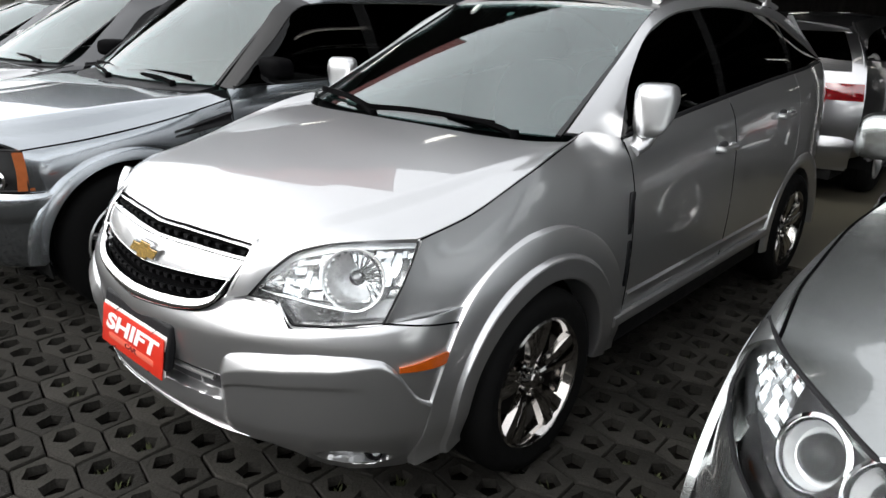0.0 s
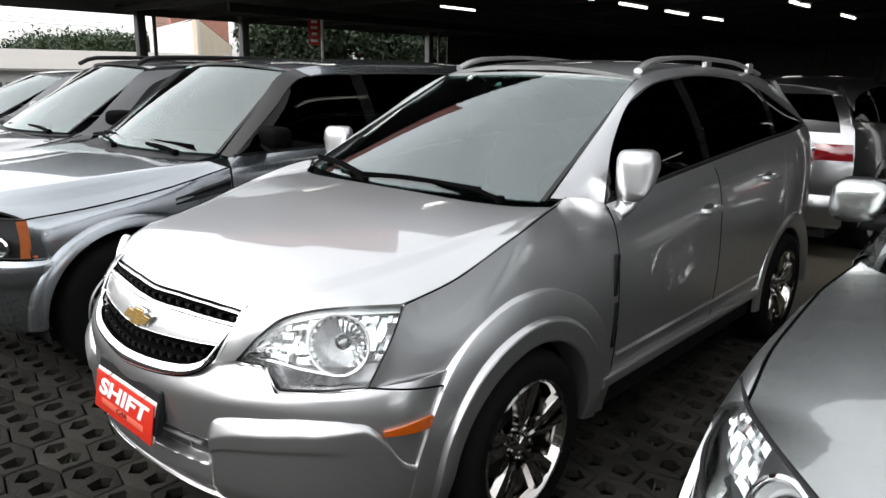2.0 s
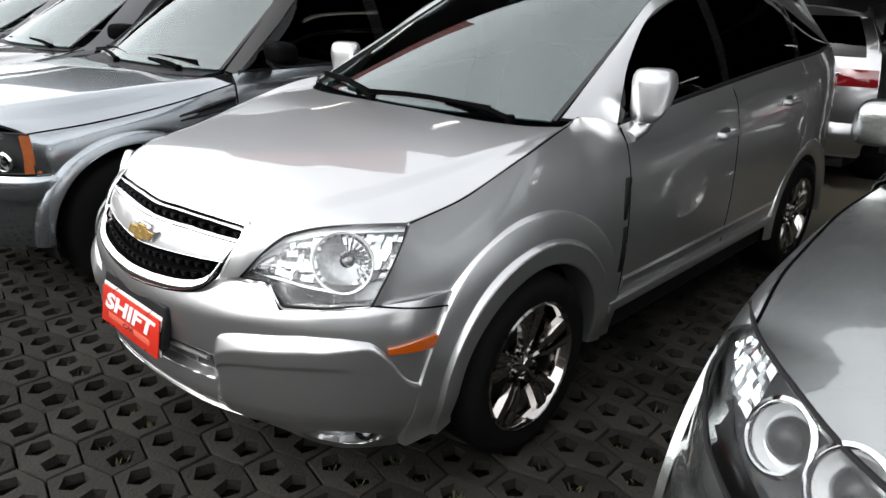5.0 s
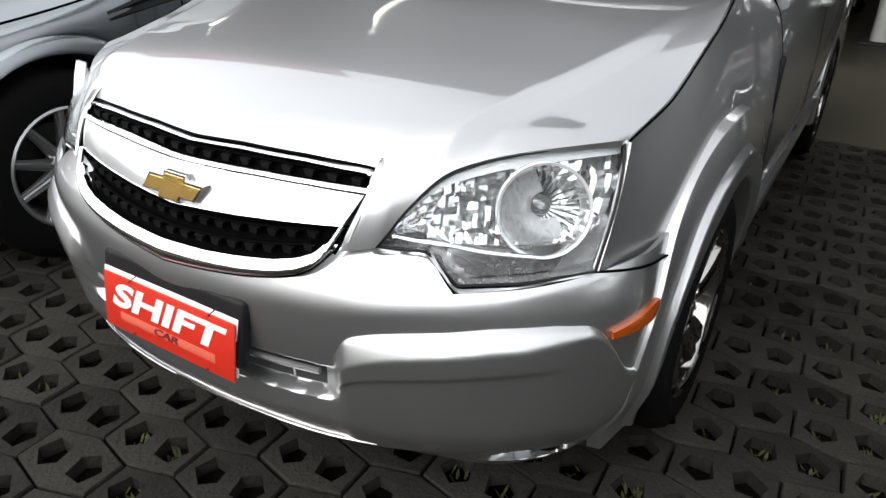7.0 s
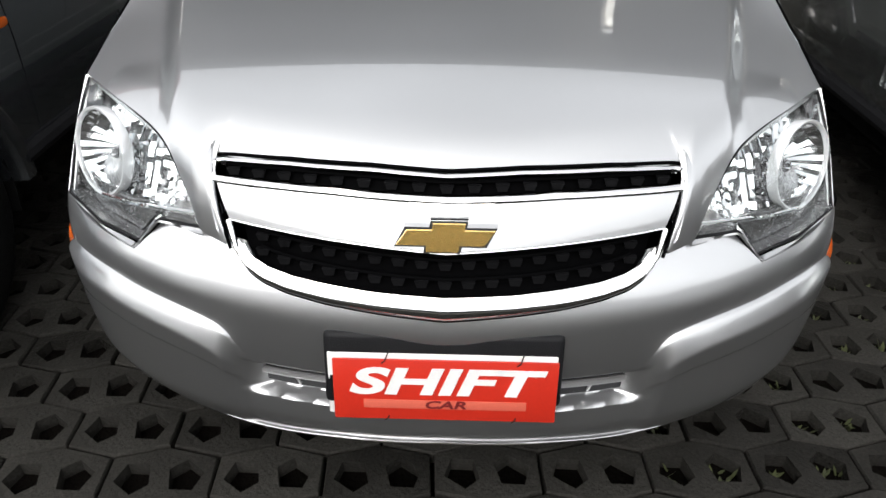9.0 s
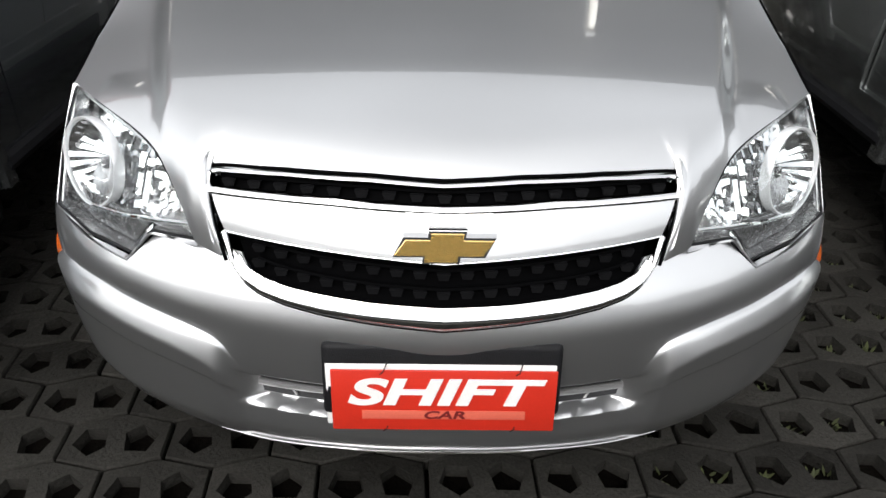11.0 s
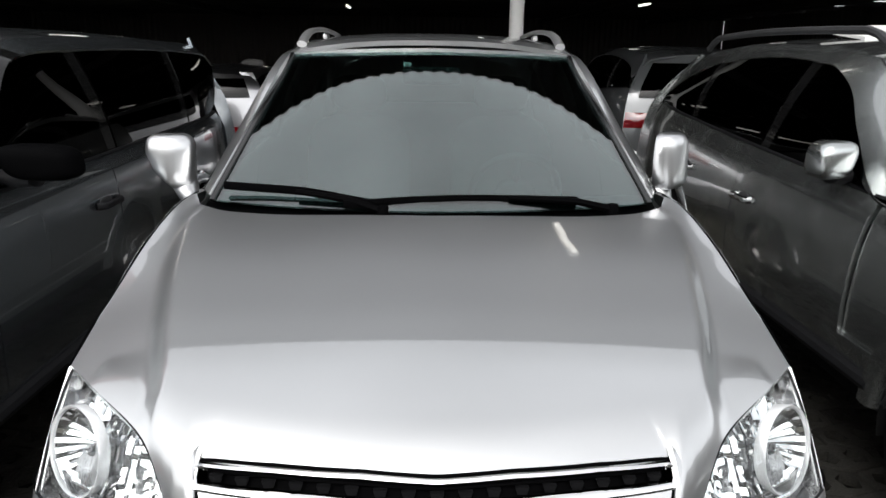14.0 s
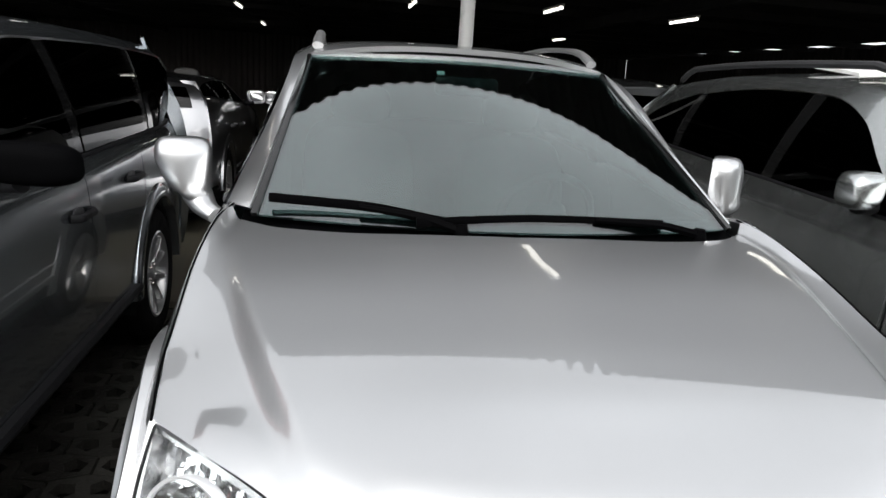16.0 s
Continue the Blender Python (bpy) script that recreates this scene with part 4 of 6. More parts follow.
        part("joint_gap_shade", tube(B(), [(sg * (float(s.side_x(2.609, z)) - 0.001), 2.609, z) for z in np.linspace(0.44, 1.19, 24)], 0.003, 6), GRILLE_BLACK, car)
    # wings
    for sg in (1, -1):
        fr = wing_net(s, (0.805, 0.37, 0.757), (0.786, 0.53, 0.960), lambda y: 0.757 - 0.05 * min(max((y - 0.37) / 0.25, 0), 1), [(0.806, 0.735, 1.003), (0.81, 1.0, 1.081), (0.794, 1.27, 1.152), (0.768, 1.385, 1.172), (0.776, 1.48, 1.162), (0.806, 1.595, 1.135)], 1.595, 0.36, 0.475)
        part("front_wing", shell(B(), fr * np.array((sg, 1, 1)), 0.012), P, car)
        part("front_arch_flare", arch_ring(B(), s, s.hub, 0.4, [(0.382, -0.09), (0.383, 0.004), (0.387, 0.018), (0.394, 0.023), (0.458, 0.030), (0.464, 0.028), (0.470, 0.018), (0.476, 0.0135), (0.556, 0.0115), (0.563, 0.009), (0.567, -0.016)], -0.16, math.pi + 0.12, sg, 60, base=True), P, car, "raised wheel-arch flare", sharp=24)
        part("wheel_house", well(B(), s.hub, s.R, 0.415, 0.45, 0.85, sg), BLACK_VOID, car)
        part("wheel_house", well(B(), hub2, s.R, 0.40, 0.45, 0.87, sg), BLACK_VOID, car)
        # the same black rod for the shaded gap between wing and bumper
        part("joint_gap_shade", tube(B(), [(sg * (s.skin_x(y, 0.757 - 0.05 * min((y - 0.37) / 0.25, 1)) + 0.002), y, 0.756 - 0.05 * min((y - 0.37) / 0.25, 1)) for y in np.linspace(0.37, 0.60, 16)], 0.0028, 6), GRILLE_BLACK, car)
        # wing vent: a tall black slot before the door
        bm = B()
        block(bm, (0.016, 0.03, 0.17), Matrix.Translation((sg * 0.896, 1.572, 0.86)), 0.006)
        block(bm, (0.016, 0.026, 0.19), Matrix.Translation((sg * 0.900, 1.575, 0.655)), 0.006)
        part("wing_vent", bm, BLACK_PLASTIC, car, "black slotted vent behind the wheel arch")
        # doors and quarter
        for nm, a, b in (("front_door", 1.603, 2.605), ("rear_door", 2.613, 3.56)):
            d = part(nm, shell(B(), flank_net(s, a, b, 0.42, hub2, r=0.47) * np.array((sg, 1, 1)), 0.03), P, car)
        part("rear_quarter", shell(B(), flank_net(s, 3.566, 4.40, 0.42, hub2, r=0.47) * np.array((sg, 1, 1)), 0.02), P, car)
        part("rear_arch_flare", arch_ring(B(), s, hub2, 0.4, [(0.376, 0.80), (0.380, 0.885), (0.405, 0.906), (0.44, 0.912), (0.475, 0.902), (0.485, 0.885)], -0.1, math.pi + 0.1, sg), P, car)
        net = np.array([[(sg * (float(s.side_x(y, z)) + 0.011 * (q if q < 0.8 else 4 * (1 - q)) - 0.001), y, z) for q, z in zip(np.linspace(0, 1, 6), np.linspace(0.455, 0.53, 6))] for y in np.linspace(1.61, 3.27, 14)])
        part("door_moulding", shell(B(), net, 0.008), P, car, sharp=24)
        part("sill_strip", tube(B(), [(sg * (float(s.side_x(y, 0.43)) + 0.006), y, 0.418) for y in np.linspace(1.52, 3.30, 12)], 0.020, 8, flat=1.3), P, car, "silver strip along the sill")
        bm = B()
        block(bm, (0.10, 1.85, 0.16), Matrix.Translation((sg * 0.80, 2.40, 0.335)), 0.03)
        part("sill", bm, BLACK_PLASTIC, car)
        handle(car, s, 2.46, 1.005, sg, P)
        handle(car, s, 3.28, 1.085, sg, P)
        mirror(car, (0.888, 1.71, 1.238) if sg > 0 else (0.95, 1.70, 1.22), (0.168, 0.13, 0.205) if sg > 0 else (0.17, 0.14, 0.20), sg, P, (0.842, 1.635, 1.085), None, 52 if sg > 0 else -8, 0.5)
        # amber side marker
        am = np.array([[(sg * (float(s.nose(y, z)) if y < 0.53 else 0.877 + 0.02 * (y - 0.53)) + sg * 0.010, y, z) for z in np.linspace(0.604 + 0.006 * math.sin(k), 0.640 + 0.004 * k, 4)] for k, y in enumerate(np.linspace(0.385, 0.545, 10) )])
        for i in range(10):
            t = i / 9
            zc_, hh = 0.621 + 0.001 * t, 0.008 + 0.009 * min(1, t * 1.6) * (1 if t < 0.9 else 0.75)
            am[i, :, 2] = np.linspace(zc_ - hh, zc_ + hh, 4)
        part("side_marker", shell(B(), am, 0.02), AMBER, car, "amber side marker lamp")
        # head lamp
        U = spline([(0.452, 0.172, 0.795), (0.492, 0.222, 0.868), (0.545, 0.288, 0.922), (0.655, 0.392, 0.952), (0.772, 0.522, 0.960)], 40)
        Lo = poly([(0.452, 0.172, 0.793), (0.541, 0.194, 0.797), (0.596, 0.211, 0.736), (0.70, 0.272, 0.744), (0.799, 0.362, 0.757)], 40)
        t = np.linspace(0, 1, 40)
        lens = ruled(Lo, U, 18)
        meet = np.stack([np.interp(lens[-1][:, 2], fr[0][:, 2], fr[0][:, k]) for k in range(3)], -1) - np.array((0.004, 0.004, 0))
        lens += (np.linspace(0, 1, 40) ** 3)[:, None, None] * (meet - lens[-1])[None] * np.sin(np.pi * np.linspace(0, 1, 18))[None, :, None] ** 0.5
        hl = new("head_lamp")
        hl.parent = car
        hl["label"] = "clear head lamp with chrome reflectors"
        mm = np.array((sg, 1, 1))
        part("lens", shell(B(), lens * mm, 0.004, mid=(0, 1.2, 0.8), bulge=0.022), GLASS_LENS, hl)
        inset = lens * np.array((0.985, 1, 1)) + np.array((-0.016, 0.06, 0.0))
        rnd = random.Random(5)
        face = inset.copy()
        cell = {(a, b): rnd.uniform(-0.012, 0.012) for a in range(14) for b in range(8)}
        for i in range(face.shape[0]):
            for j in range(face.shape[1]):
                face[i, j, 1] += cell[(i + j // 3) // 4, j // 3] + 0.007 * (i % 2) + rnd.uniform(-0.003, 0.003)
        part("reflector", shell(B(), face * mm, 0.003, mid=(0, 1.4, 0.8)), LAMP_CHROME, hl, "chrome reflector with many flutes", sharp=4)
        band = lens[:, -3:] * np.array((0.99, 1, 1)) + np.array((-0.006, 0.022, -0.004))
        part("upper_rim", shell(B(), band * mm, 0.003, mid=(0, 1.4, 0.8)), LAMP_SILVER, hl, "bright rim along the top of the lamp")
        rim_l = np.concatenate([lens[0], lens[1:, -1], lens[-1][::-1], lens[::-1, 0]])
        rim_i = np.concatenate([inset[0], inset[1:, -1], inset[-1][::-1], inset[::-1, 0]])
        part("lamp_housing", shell(B(), ruled(rim_l + np.array((0, 0.004, 0)), rim_i + np.array((0, 0.02, 0)), 3) * mm, 0.002, mid=(0.66 * sg, 0.4, 2.0)), LAMP_GREY, hl)
        edge = np.concatenate([U, lens[-1][::-1], Lo[::-1], U[:1]])
        part("lamp_rim", tube(B(), (edge + np.array((0.0, 0.003, 0.0))) * mm, 0.0032, 6, cap=True), BLACK_PLASTIC, hl)
        # round bowl
        cen, nrm = np.array((0.700, 0.345, 0.862)), np.array((0.58, -0.78, 0.22))
        q = Vector(nrm * mm).to_track_quat("X", "Z").to_matrix().to_4x4()
        M = Matrix.Translation(cen * mm) @ q
        part("lamp_ring", lathe(B(), [(0.088, -0.02), (0.0905, 0.0), (0.089, 0.004), (0.0845, 0.002), (0.083, -0.02)], 48, M), LAMP_SILVER, hl)
        bowl = lathe(B(), [(0.083, -0.004), (0.070, -0.025), (0.048, -0.043), (0.022, -0.052), (0.0, -0.052)], 48, M)
        ax = (M.to_3x3() @ Vector((1, 0, 0))).normalized()
        for k, v in enumerate(list(bowl.verts)):
            v.co += ax * (0.007 * ((k // 5) % 2) if k % 5 in (1, 2) else 0.0)
        part("lamp_bowl", bowl, LAMP_CHROME, hl, "fluted round reflector", sharp=4)
        part("lamp_bulb", lathe(B(), [(0.0, -0.024), (0.008, -0.027), (0.010, -0.05)], 12, M), LAMP_GREY, hl)
        turn_ = lambda a: a if sg > 0 else math.pi - a
        shield = [M @ Vector((-0.010 - 0.016 * k * k, 0.079 * math.cos(turn_(1.8 + 3.6 * k)), 0.079 * math.sin(turn_(1.8 + 3.6 * k)))) for k in np.linspace(0, 1, 20)]
        inner = [M @ Vector((-0.034, 0.030 * math.cos(turn_(1.8 + 3.6 * k)) + 0.010 * (1 if sg > 0 else -1), 0.026 * math.sin(turn_(1.8 + 3.6 * k)) + 0.006)) for k in np.linspace(0, 1, 20)]
        part("lamp_shield", shell(B(), ruled(shield, inner, 8), 0.003, mid=M @ Vector((-0.4, 0, 0)), bulge=0.01), LAMP_FROST, hl, "frosted inner shield")
        strap = [np.array((0.462, 0.20, 0.808)), np.array((0.56, 0.225, 0.806)), np.array((0.63, 0.27, 0.79)), np.array((0.70, 0.315, 0.782))]
        part("lamp_divider", tube(B(), spline(strap, 16) * mm, 0.0045, 8, flat=1.0), CHROME, hl)
        lowp = ruled(poly([(0.555, 0.225, 0.795), (0.602, 0.235, 0.742), (0.70, 0.30, 0.750), (0.785, 0.38, 0.765)], 30), poly([(0.555, 0.23, 0.80), (0.63, 0.27, 0.80), (0.72, 0.33, 0.80), (0.79, 0.41, 0.81)], 30), 6)
        lowp[..., 1] += 0.012 + 0.0016 * (np.arange(30) % 2)[:, None]
        part("turn_signal", shell(B(), lowp * mm, 0.006, mid=(0, 1.4, 0.8)), LAMP_GREY, hl)
        # fog lamp
        fc = s.at(0.757, 0.306, -0.030)
        qf = Vector(np.array((0.45, -0.89, 0.05)) * mm).to_track_quat("X", "Z").to_matrix().to_4x4()
        fl = new("fog_lamp")
        fl.parent = car
        Mf = Matrix.Translation(fc * mm) @ qf @ Matrix.Diagonal((1, 0.62, 0.66, 1))
        part("fog_bezel", lathe(B(), [(0.052, -0.012), (0.050, 0.004), (0.042, 0.006), (0.036, -0.03)], 32, Mf), BLACK_PLASTIC, fl)
        part("fog_bowl", lathe(B(), [(0.041, -0.022), (0.03, -0.04), (0.0, -0.045)], 24, Mf), LAMP_SILVER, fl)
        part("fog_glass", lathe(B(), [(0.041, -0.020), (0.025, -0.014), (0.0, -0.012)], 24, Mf), GLASS_LENS, fl)
        # roof rail
        rp = spline([(sg * 0.555, 2.27, 1.640), (sg * 0.55, 2.37, 1.678), (sg * 0.548, 2.52, 1.700), (sg * 0.546, 2.9, 1.715), (sg * 0.546, 3.4, 1.704), (sg * 0.55, 3.72, 1.665), (sg * 0.555, 3.85, 1.64)], 40)
        rail = new("roof_rail")
        rail.parent = car
        part("rail_bar", tube(B(), rp, np.r_[np.linspace(0.022, 0.016, 8), np.full(24, 0.015), np.linspace(0.015, 0.018, 8)], 10, flat=0.75), SATIN, rail, "silver roof rail")
        for y in (3.05, 3.68):
            bm = B()
            block(bm, (0.028, 0.08, 0.06), Matrix.Translation((sg * 0.556, y, 1.672)), 0.012)
            part("rail_foot", bm, SATIN, rail)
    for sg in (1, -1):
        for y, st in ((s.hub, 1), (hub2, 1)):
            wheel(car, sg * 0.782, y, s.R, 0.247, "chrome", sg)
    greenhouse(car, s, dict(
        wl=(0.705, 1.335, 1.155), wh=(0.588, 2.215, 1.602), bow_l=0.15, bow_h=0.09, crown=0.05, glass_ws=GLASS_WS, ws_label="raked windscreen mirroring the pale sky",
        roof_edge=[(0.716, 1.355, 1.168), (0.653, 1.78, 1.392), (0.592, 2.215, 1.606), (0.575, 2.5, 1.652), (0.57, 3.0, 1.672), (0.575, 3.7, 1.635), (0.59, 4.25, 1.53)],
        window_top=[(0.806, 1.597, 1.135), (0.765, 1.68, 1.235), (0.712, 1.80, 1.352), (0.652, 2.07, 1.535), (0.642, 2.36, 1.606), (0.645, 2.8, 1.632), (0.652, 3.4, 1.597), (0.69, 3.95, 1.46), (0.74, 4.28, 1.34)],
        roof_mid=((2.0, 1.632), (2.4, 1.678), (2.9, 1.702), (3.6, 1.69), (4.3, 1.60)), win_y=(1.605, 4.28), pillars=(0.37, 0.72),
        tail_y=((0.3, 4.52), (0.6, 4.56), (1.0, 4.54), (1.2, 4.50), (1.62, 4.22)), tail_w=((0.3, 0.72), (0.7, 0.775), (1.1, 0.745), (1.35, 0.69), (1.62, 0.55)), quarter_end=4.395,
        rear_win=(1.15, 1.55), tail_lamp=(0.9, 1.15)), P)
    part("roof_panel_glass", shell(B(), np.array([[(x, y, 1.703 - 0.055 * (abs(x) / 0.5) ** 2.6 - 0.02 * ((y - 2.95) / 0.4) ** 2 + 0.001) for x in np.linspace(-0.40, 0.40, 9)] for y in np.linspace(2.42, 3.05, 9)]), 0.012, mid=(0, 2.7, 0)), GLASS_DARK, car, "dark glass sunroof panel")
    # cowl and wipers
    cw = np.array([[(x, 1.155 + 0.20 * (abs(x) / 0.72) ** 3 + 0.13 * r, 1.125 + 0.02 * r) for r in np.linspace(0, 1, 4)] for x in np.linspace(-0.74, 0.74, 31)])
    part("cowl", shell(B(), cw, 0.02, mid=(0, 1.3, 0)), GRILLE_BLACK, car, "black plastic cowl under the windscreen")
    wiper(car, (0.56, 1.25, 1.150), (0.02, 1.235, 1.178), ((0.45, 1.265, 1.175), (-0.27, 1.215, 1.168)))
    wiper(car, (-0.15, 1.20, 1.150), (-0.60, 1.31, 1.195), ((-0.20, 1.222, 1.172), (-0.66, 1.345, 1.20)))
    part("inner_mirror", block(B(), (0.24, 0.05, 0.07), Matrix.Translation((0, 2.06, 1.52)), 0.02, 3), BLACK_PLASTIC, car)
    part("windscreen_sticker", block(B(), (0.03, 0.004, 0.03), Matrix.Translation((-0.10, 2.06, 1.565)) @ Matrix.Rotation(radians(-62), 4, "X"), 0.001), SIGN_WHITE, car)
    cabin(car, 1.42, 1.12, 2.35)
    underbody(car, s, 1.45)
    # inner panels so that no daylight shows through the engine bay
    bm = B()
    block(bm, (1.40, 0.03, 0.62), Matrix.Translation((0, 1.42, 0.82)), 0.005)
    part("bulkhead", bm, BLACK_VOID, car)
    bm = B()
    block(bm, (0.86, 0.03, 0.46), Matrix.Translation((0, 0.30, 0.66)), 0.005)
    part("radiator", bm, BLACK_VOID, car)
    return car


def dealer_sign():
    pl = thing("dealer_sign", "red dealer sign with white lettering wired over plate holder", "sign")
    m = Matrix.Translation((0.004, 0.012, 0.553)) @ Matrix.Rotation(radians(-9), 4, "X")
    bm = B()
    block(bm, (0.420, 0.006, 0.132), m @ Matrix.Translation((-0.006, 0.010, 0.006)), 0.003)
    part("white_backing_plate", bm, SIGN_WHITE, pl)
    bm = B()
    block(bm, (0.410, 0.005, 0.130), m, 0.002)
    part("sign_board", bm, SIGN_RED, pl)
    face = m @ Matrix.Translation((0, -0.0035, 0)) @ Matrix.Rotation(radians(90), 4, "X")
    part("sign_word", text_mesh("SHIFT", 0.076, face @ Matrix.Translation((-0.008, 0.017, 0)), 0.0008, 0.22, 0.0026, 1.78), SIGN_WHITE, pl)
    bm = B()
    block(bm, (0.30, 0.001, 0.019), m @ Matrix.Translation((0.0, -0.003, -0.030)), 0.0004)
    part("sign_stripe", bm, mat("pale_red_print", (0.62, 0.12, 0.075), 0.45, 0, 0.1, 0.1), pl)
    part("sign_word", text_mesh("CAR", 0.023, face @ Matrix.Translation((0.0, -0.030, 0.0008)), 0.0008, 0.2, 0.0006, 1.7), mat("dark_red_print", (0.16, 0.012, 0.012), 0.5), pl)
    for x, z in ((-0.11, 0.064), (0.135, 0.064), (-0.105, -0.06), (0.13, -0.06)):
        part("wire_tie", tube(B(), [m @ Vector((x - 0.006, -0.004, z - 0.006)), m @ Vector((x, -0.006, z)), m @ Vector((x + 0.008, 0.01, z + 0.014))], 0.0012, 5), BLACK_PLASTIC, pl)
    return pl


main_car()
dealer_sign()


# ---- the other parked cars ----


def other_car(name, label, paint, place, s, p):
    """A parked car beside or behind: bumper, bonnet, wings, doors, lamps, glass and wheels from a short list of measures."""
    car = thing(name, label, "car", "parked cars")
    hub2 = s.hub + s.wb
    r = s.arch
    part("front_bumper", bumper(B(), s, lin(*p["btop"]), lin(*p["blow"]), p["relief"], 46, 26, r_arch=r + 0.005), p.get("bumper_paint", paint), car, sharp=60)
    hn = hood_net(cur(*p["zc"]), cur(*p["xc"]), cur(*p["drop"]), p["seam"], cur(*p["nose_y"]), p["crown"], 51, 30, cur(*p["y_rear"]))
    part("bonnet", shell(B(), hn, 0.014, mid=(0, 0.8, 0.3)), paint, car)
    strip = np.array([[s.at(q * p["grille_w"], z, -0.012) for z in np.linspace(p["grille_z"][0], p["grille_z"][1], 4)] for q in np.linspace(-1, 1, 25)])
    part("grille", shell(B(), strip, 0.02, mid=(0, 1.2, 0.7)), GREY_PLASTIC, car)
    for k in range(3):
        z = p["grille_z"][0] + (p["grille_z"][1] - p["grille_z"][0]) * (k + 0.6) / 3.2
        part("grille_slat", tube(B(), [s.at(q * p["grille_w"], z, 0.0) for q in np.linspace(-1, 1, 25)], 0.010, 6), SATIN, car)
    for sg in (1, -1):
        mm = np.array((sg, 1, 1))
        # black rod along the bonnet seam as its shaded gap
        part("joint_gap_shade", tube(B(), [(sg * (x + 0.005), y, z - 0.002) for x, y, z in spline(p["seam"], 30)], 0.004, 6), GRILLE_BLACK, car)
        wn_ = fender_net(s, p["wing_front"], p["wing_low"], p["wing_seam"], p["door"][0] - 0.004, p["sill"], 56, 22, p["wing_pow"])
        part("front_wing", shell(B(), wn_ * mm, 0.012), paint, car)
        for h in (s.hub, hub2):
            x = float(s.side_x(h, 0.7))
            part("wheel_arch_lip", arch_ring(B(), s, h, r, [(r - 0.02, x - 0.10), (r - 0.012, x - 0.005), (r, x + p["flare"]), (r + 0.05, x + p["flare"]), (r + 0.075, x + 0.002), (r + 0.08, x - 0.02)], 0.0, math.pi, sg, 36), paint, car)
            part("wheel_house", well(B(), h, s.R, r - 0.01, 0.45, x - 0.03, sg), BLACK_VOID, car)
            wheel(car, sg * (x - 0.13), h, s.R, s.R * 0.66, p["wheel"], sg)
        d0, d1, d2 = p["door"]
        for nm, a, b in (("front_door", d0, d1 - 0.004), ("rear_door", d1 + 0.004, d2 - 0.004), ("rear_quarter", d2 + 0.004, p["green"]["quarter_end"])):
            part(nm, shell(B(), flank_net(s, a, b, p["sill"], hub2, 30, 20) * mm, 0.02), paint, car)
        part("sill_moulding", tube(B(), [(sg * (float(s.side_x(y, p["sill"] + 0.03)) + 0.004), y, p["sill"] + 0.02) for y in np.linspace(s.hub + r + 0.03, hub2 - r - 0.03, 8)], 0.03, 8), p.get("sill_mat", BLACK_PLASTIC), car)
        handle(car, s, d1 - 0.13, p["handle_z"], sg, p.get("handle_mat", paint))
        handle(car, s, d2 - 0.22, p["handle_z"] + 0.04, sg, p.get("handle_mat", paint))
        mirror(car, p["mirror"], p["mirror_size"], sg, p.get("mirror_paint", paint), (p["mirror"][0] - p["mirror_size"][0] * 0.5 - 0.03, p["mirror"][1] + 0.03, p["mirror"][2] - p["mirror_size"][2] * 0.45), BLACK_PLASTIC)
        hl = new("head_lamp")
        hl.parent = car
        U, Lo = spline(p["lamp_up"], 30), spline(p["lamp_low"], 30)
        lens = ruled(Lo, U, 12)
        part("lens", shell(B(), lens * mm, 0.004, mid=(0, 1.4, 0.7), bulge=0.015), GLASS_LENS, hl)
        ins = lens * np.array((0.97, 1, 1)) + np.array((-0.015, 0.06, -0.01))
        part("lamp_housing", shell(B(), ins * mm, 0.004, mid=(0, 1.6, 0.7)), p.get("lamp_inside", GREY_PLASTIC), hl)
        part("lamp_rim", tube(B(), np.concatenate([U, lens[-1][::-1], Lo[::-1]]) * mm + np.array((0, 0.004, 0)), 0.006, 6), BLACK_PLASTIC, hl)
        for c, nrm, rad in p["bowls"]:
            M = Matrix.Translation(np.array(c) * mm) @ Vector(np.array(nrm) * mm).to_track_quat("X", "Z").to_matrix().to_4x4()
            part("lamp_ring", lathe(B(), [(rad, -0.03), (rad + 0.004, 0.0), (rad - 0.004, 0.006), (rad - 0.009, 0.0), (rad - 0.01, -0.03)], 32, M), CHROME, hl)
            part("lamp_bowl", lathe(B(), [(rad - 0.008, -0.004), (rad * 0.75, -0.03), (rad * 0.4, -0.045), (0, -0.05)], 28, M), LAMP_SILVER, hl)
            part("lamp_glass_eye", lathe(B(), [(rad * 0.62, -0.03), (rad * 0.5, -0.008), (rad * 0.25, 0.004), (0, 0.008)], 24, M), GLASS_DARK, hl)
        if "facets" in p:
            f0, f1 = (spline(q, 15) for q in p["facets"])
            face = ruled(f1, f0, 9)
            rnd = random.Random(3)
            for i in range(15):
                for j in range(9):
                    face[i, j, 1] += 0.02 + rnd.uniform(-0.008, 0.008)
            part("faceted_reflector", shell(B(), face * mm, 0.003, mid=(0, 1.6, 0.7)), LAMP_CHROME, hl, sharp=4)
        if "reflector" in p:
            a, b = p["reflector"]
            part("amber_reflector", shell(B(), ruled(spline(a, 8), spline(b, 8), 4) * mm, 0.02), p.get("reflector_mat", AMBER), hl, "amber corner reflector")
        for nm, fn in p.get("extra_side", ()):
            fn(car, s, sg, nm)
    greenhouse(car, s, p["green"], paint)
    part("cowl", shell(B(), np.array([[(x, p["cowl"][0] + 0.18 * (abs(x) / 0.75) ** 3 + 0.14 * q, p["cowl"][1] + 0.02 * q) for q in (0, 0.5, 1)] for x in np.linspace(-0.76, 0.76, 25)]), 0.02, mid=(0, 1.3, 0)), BLACK_PLASTIC, car)
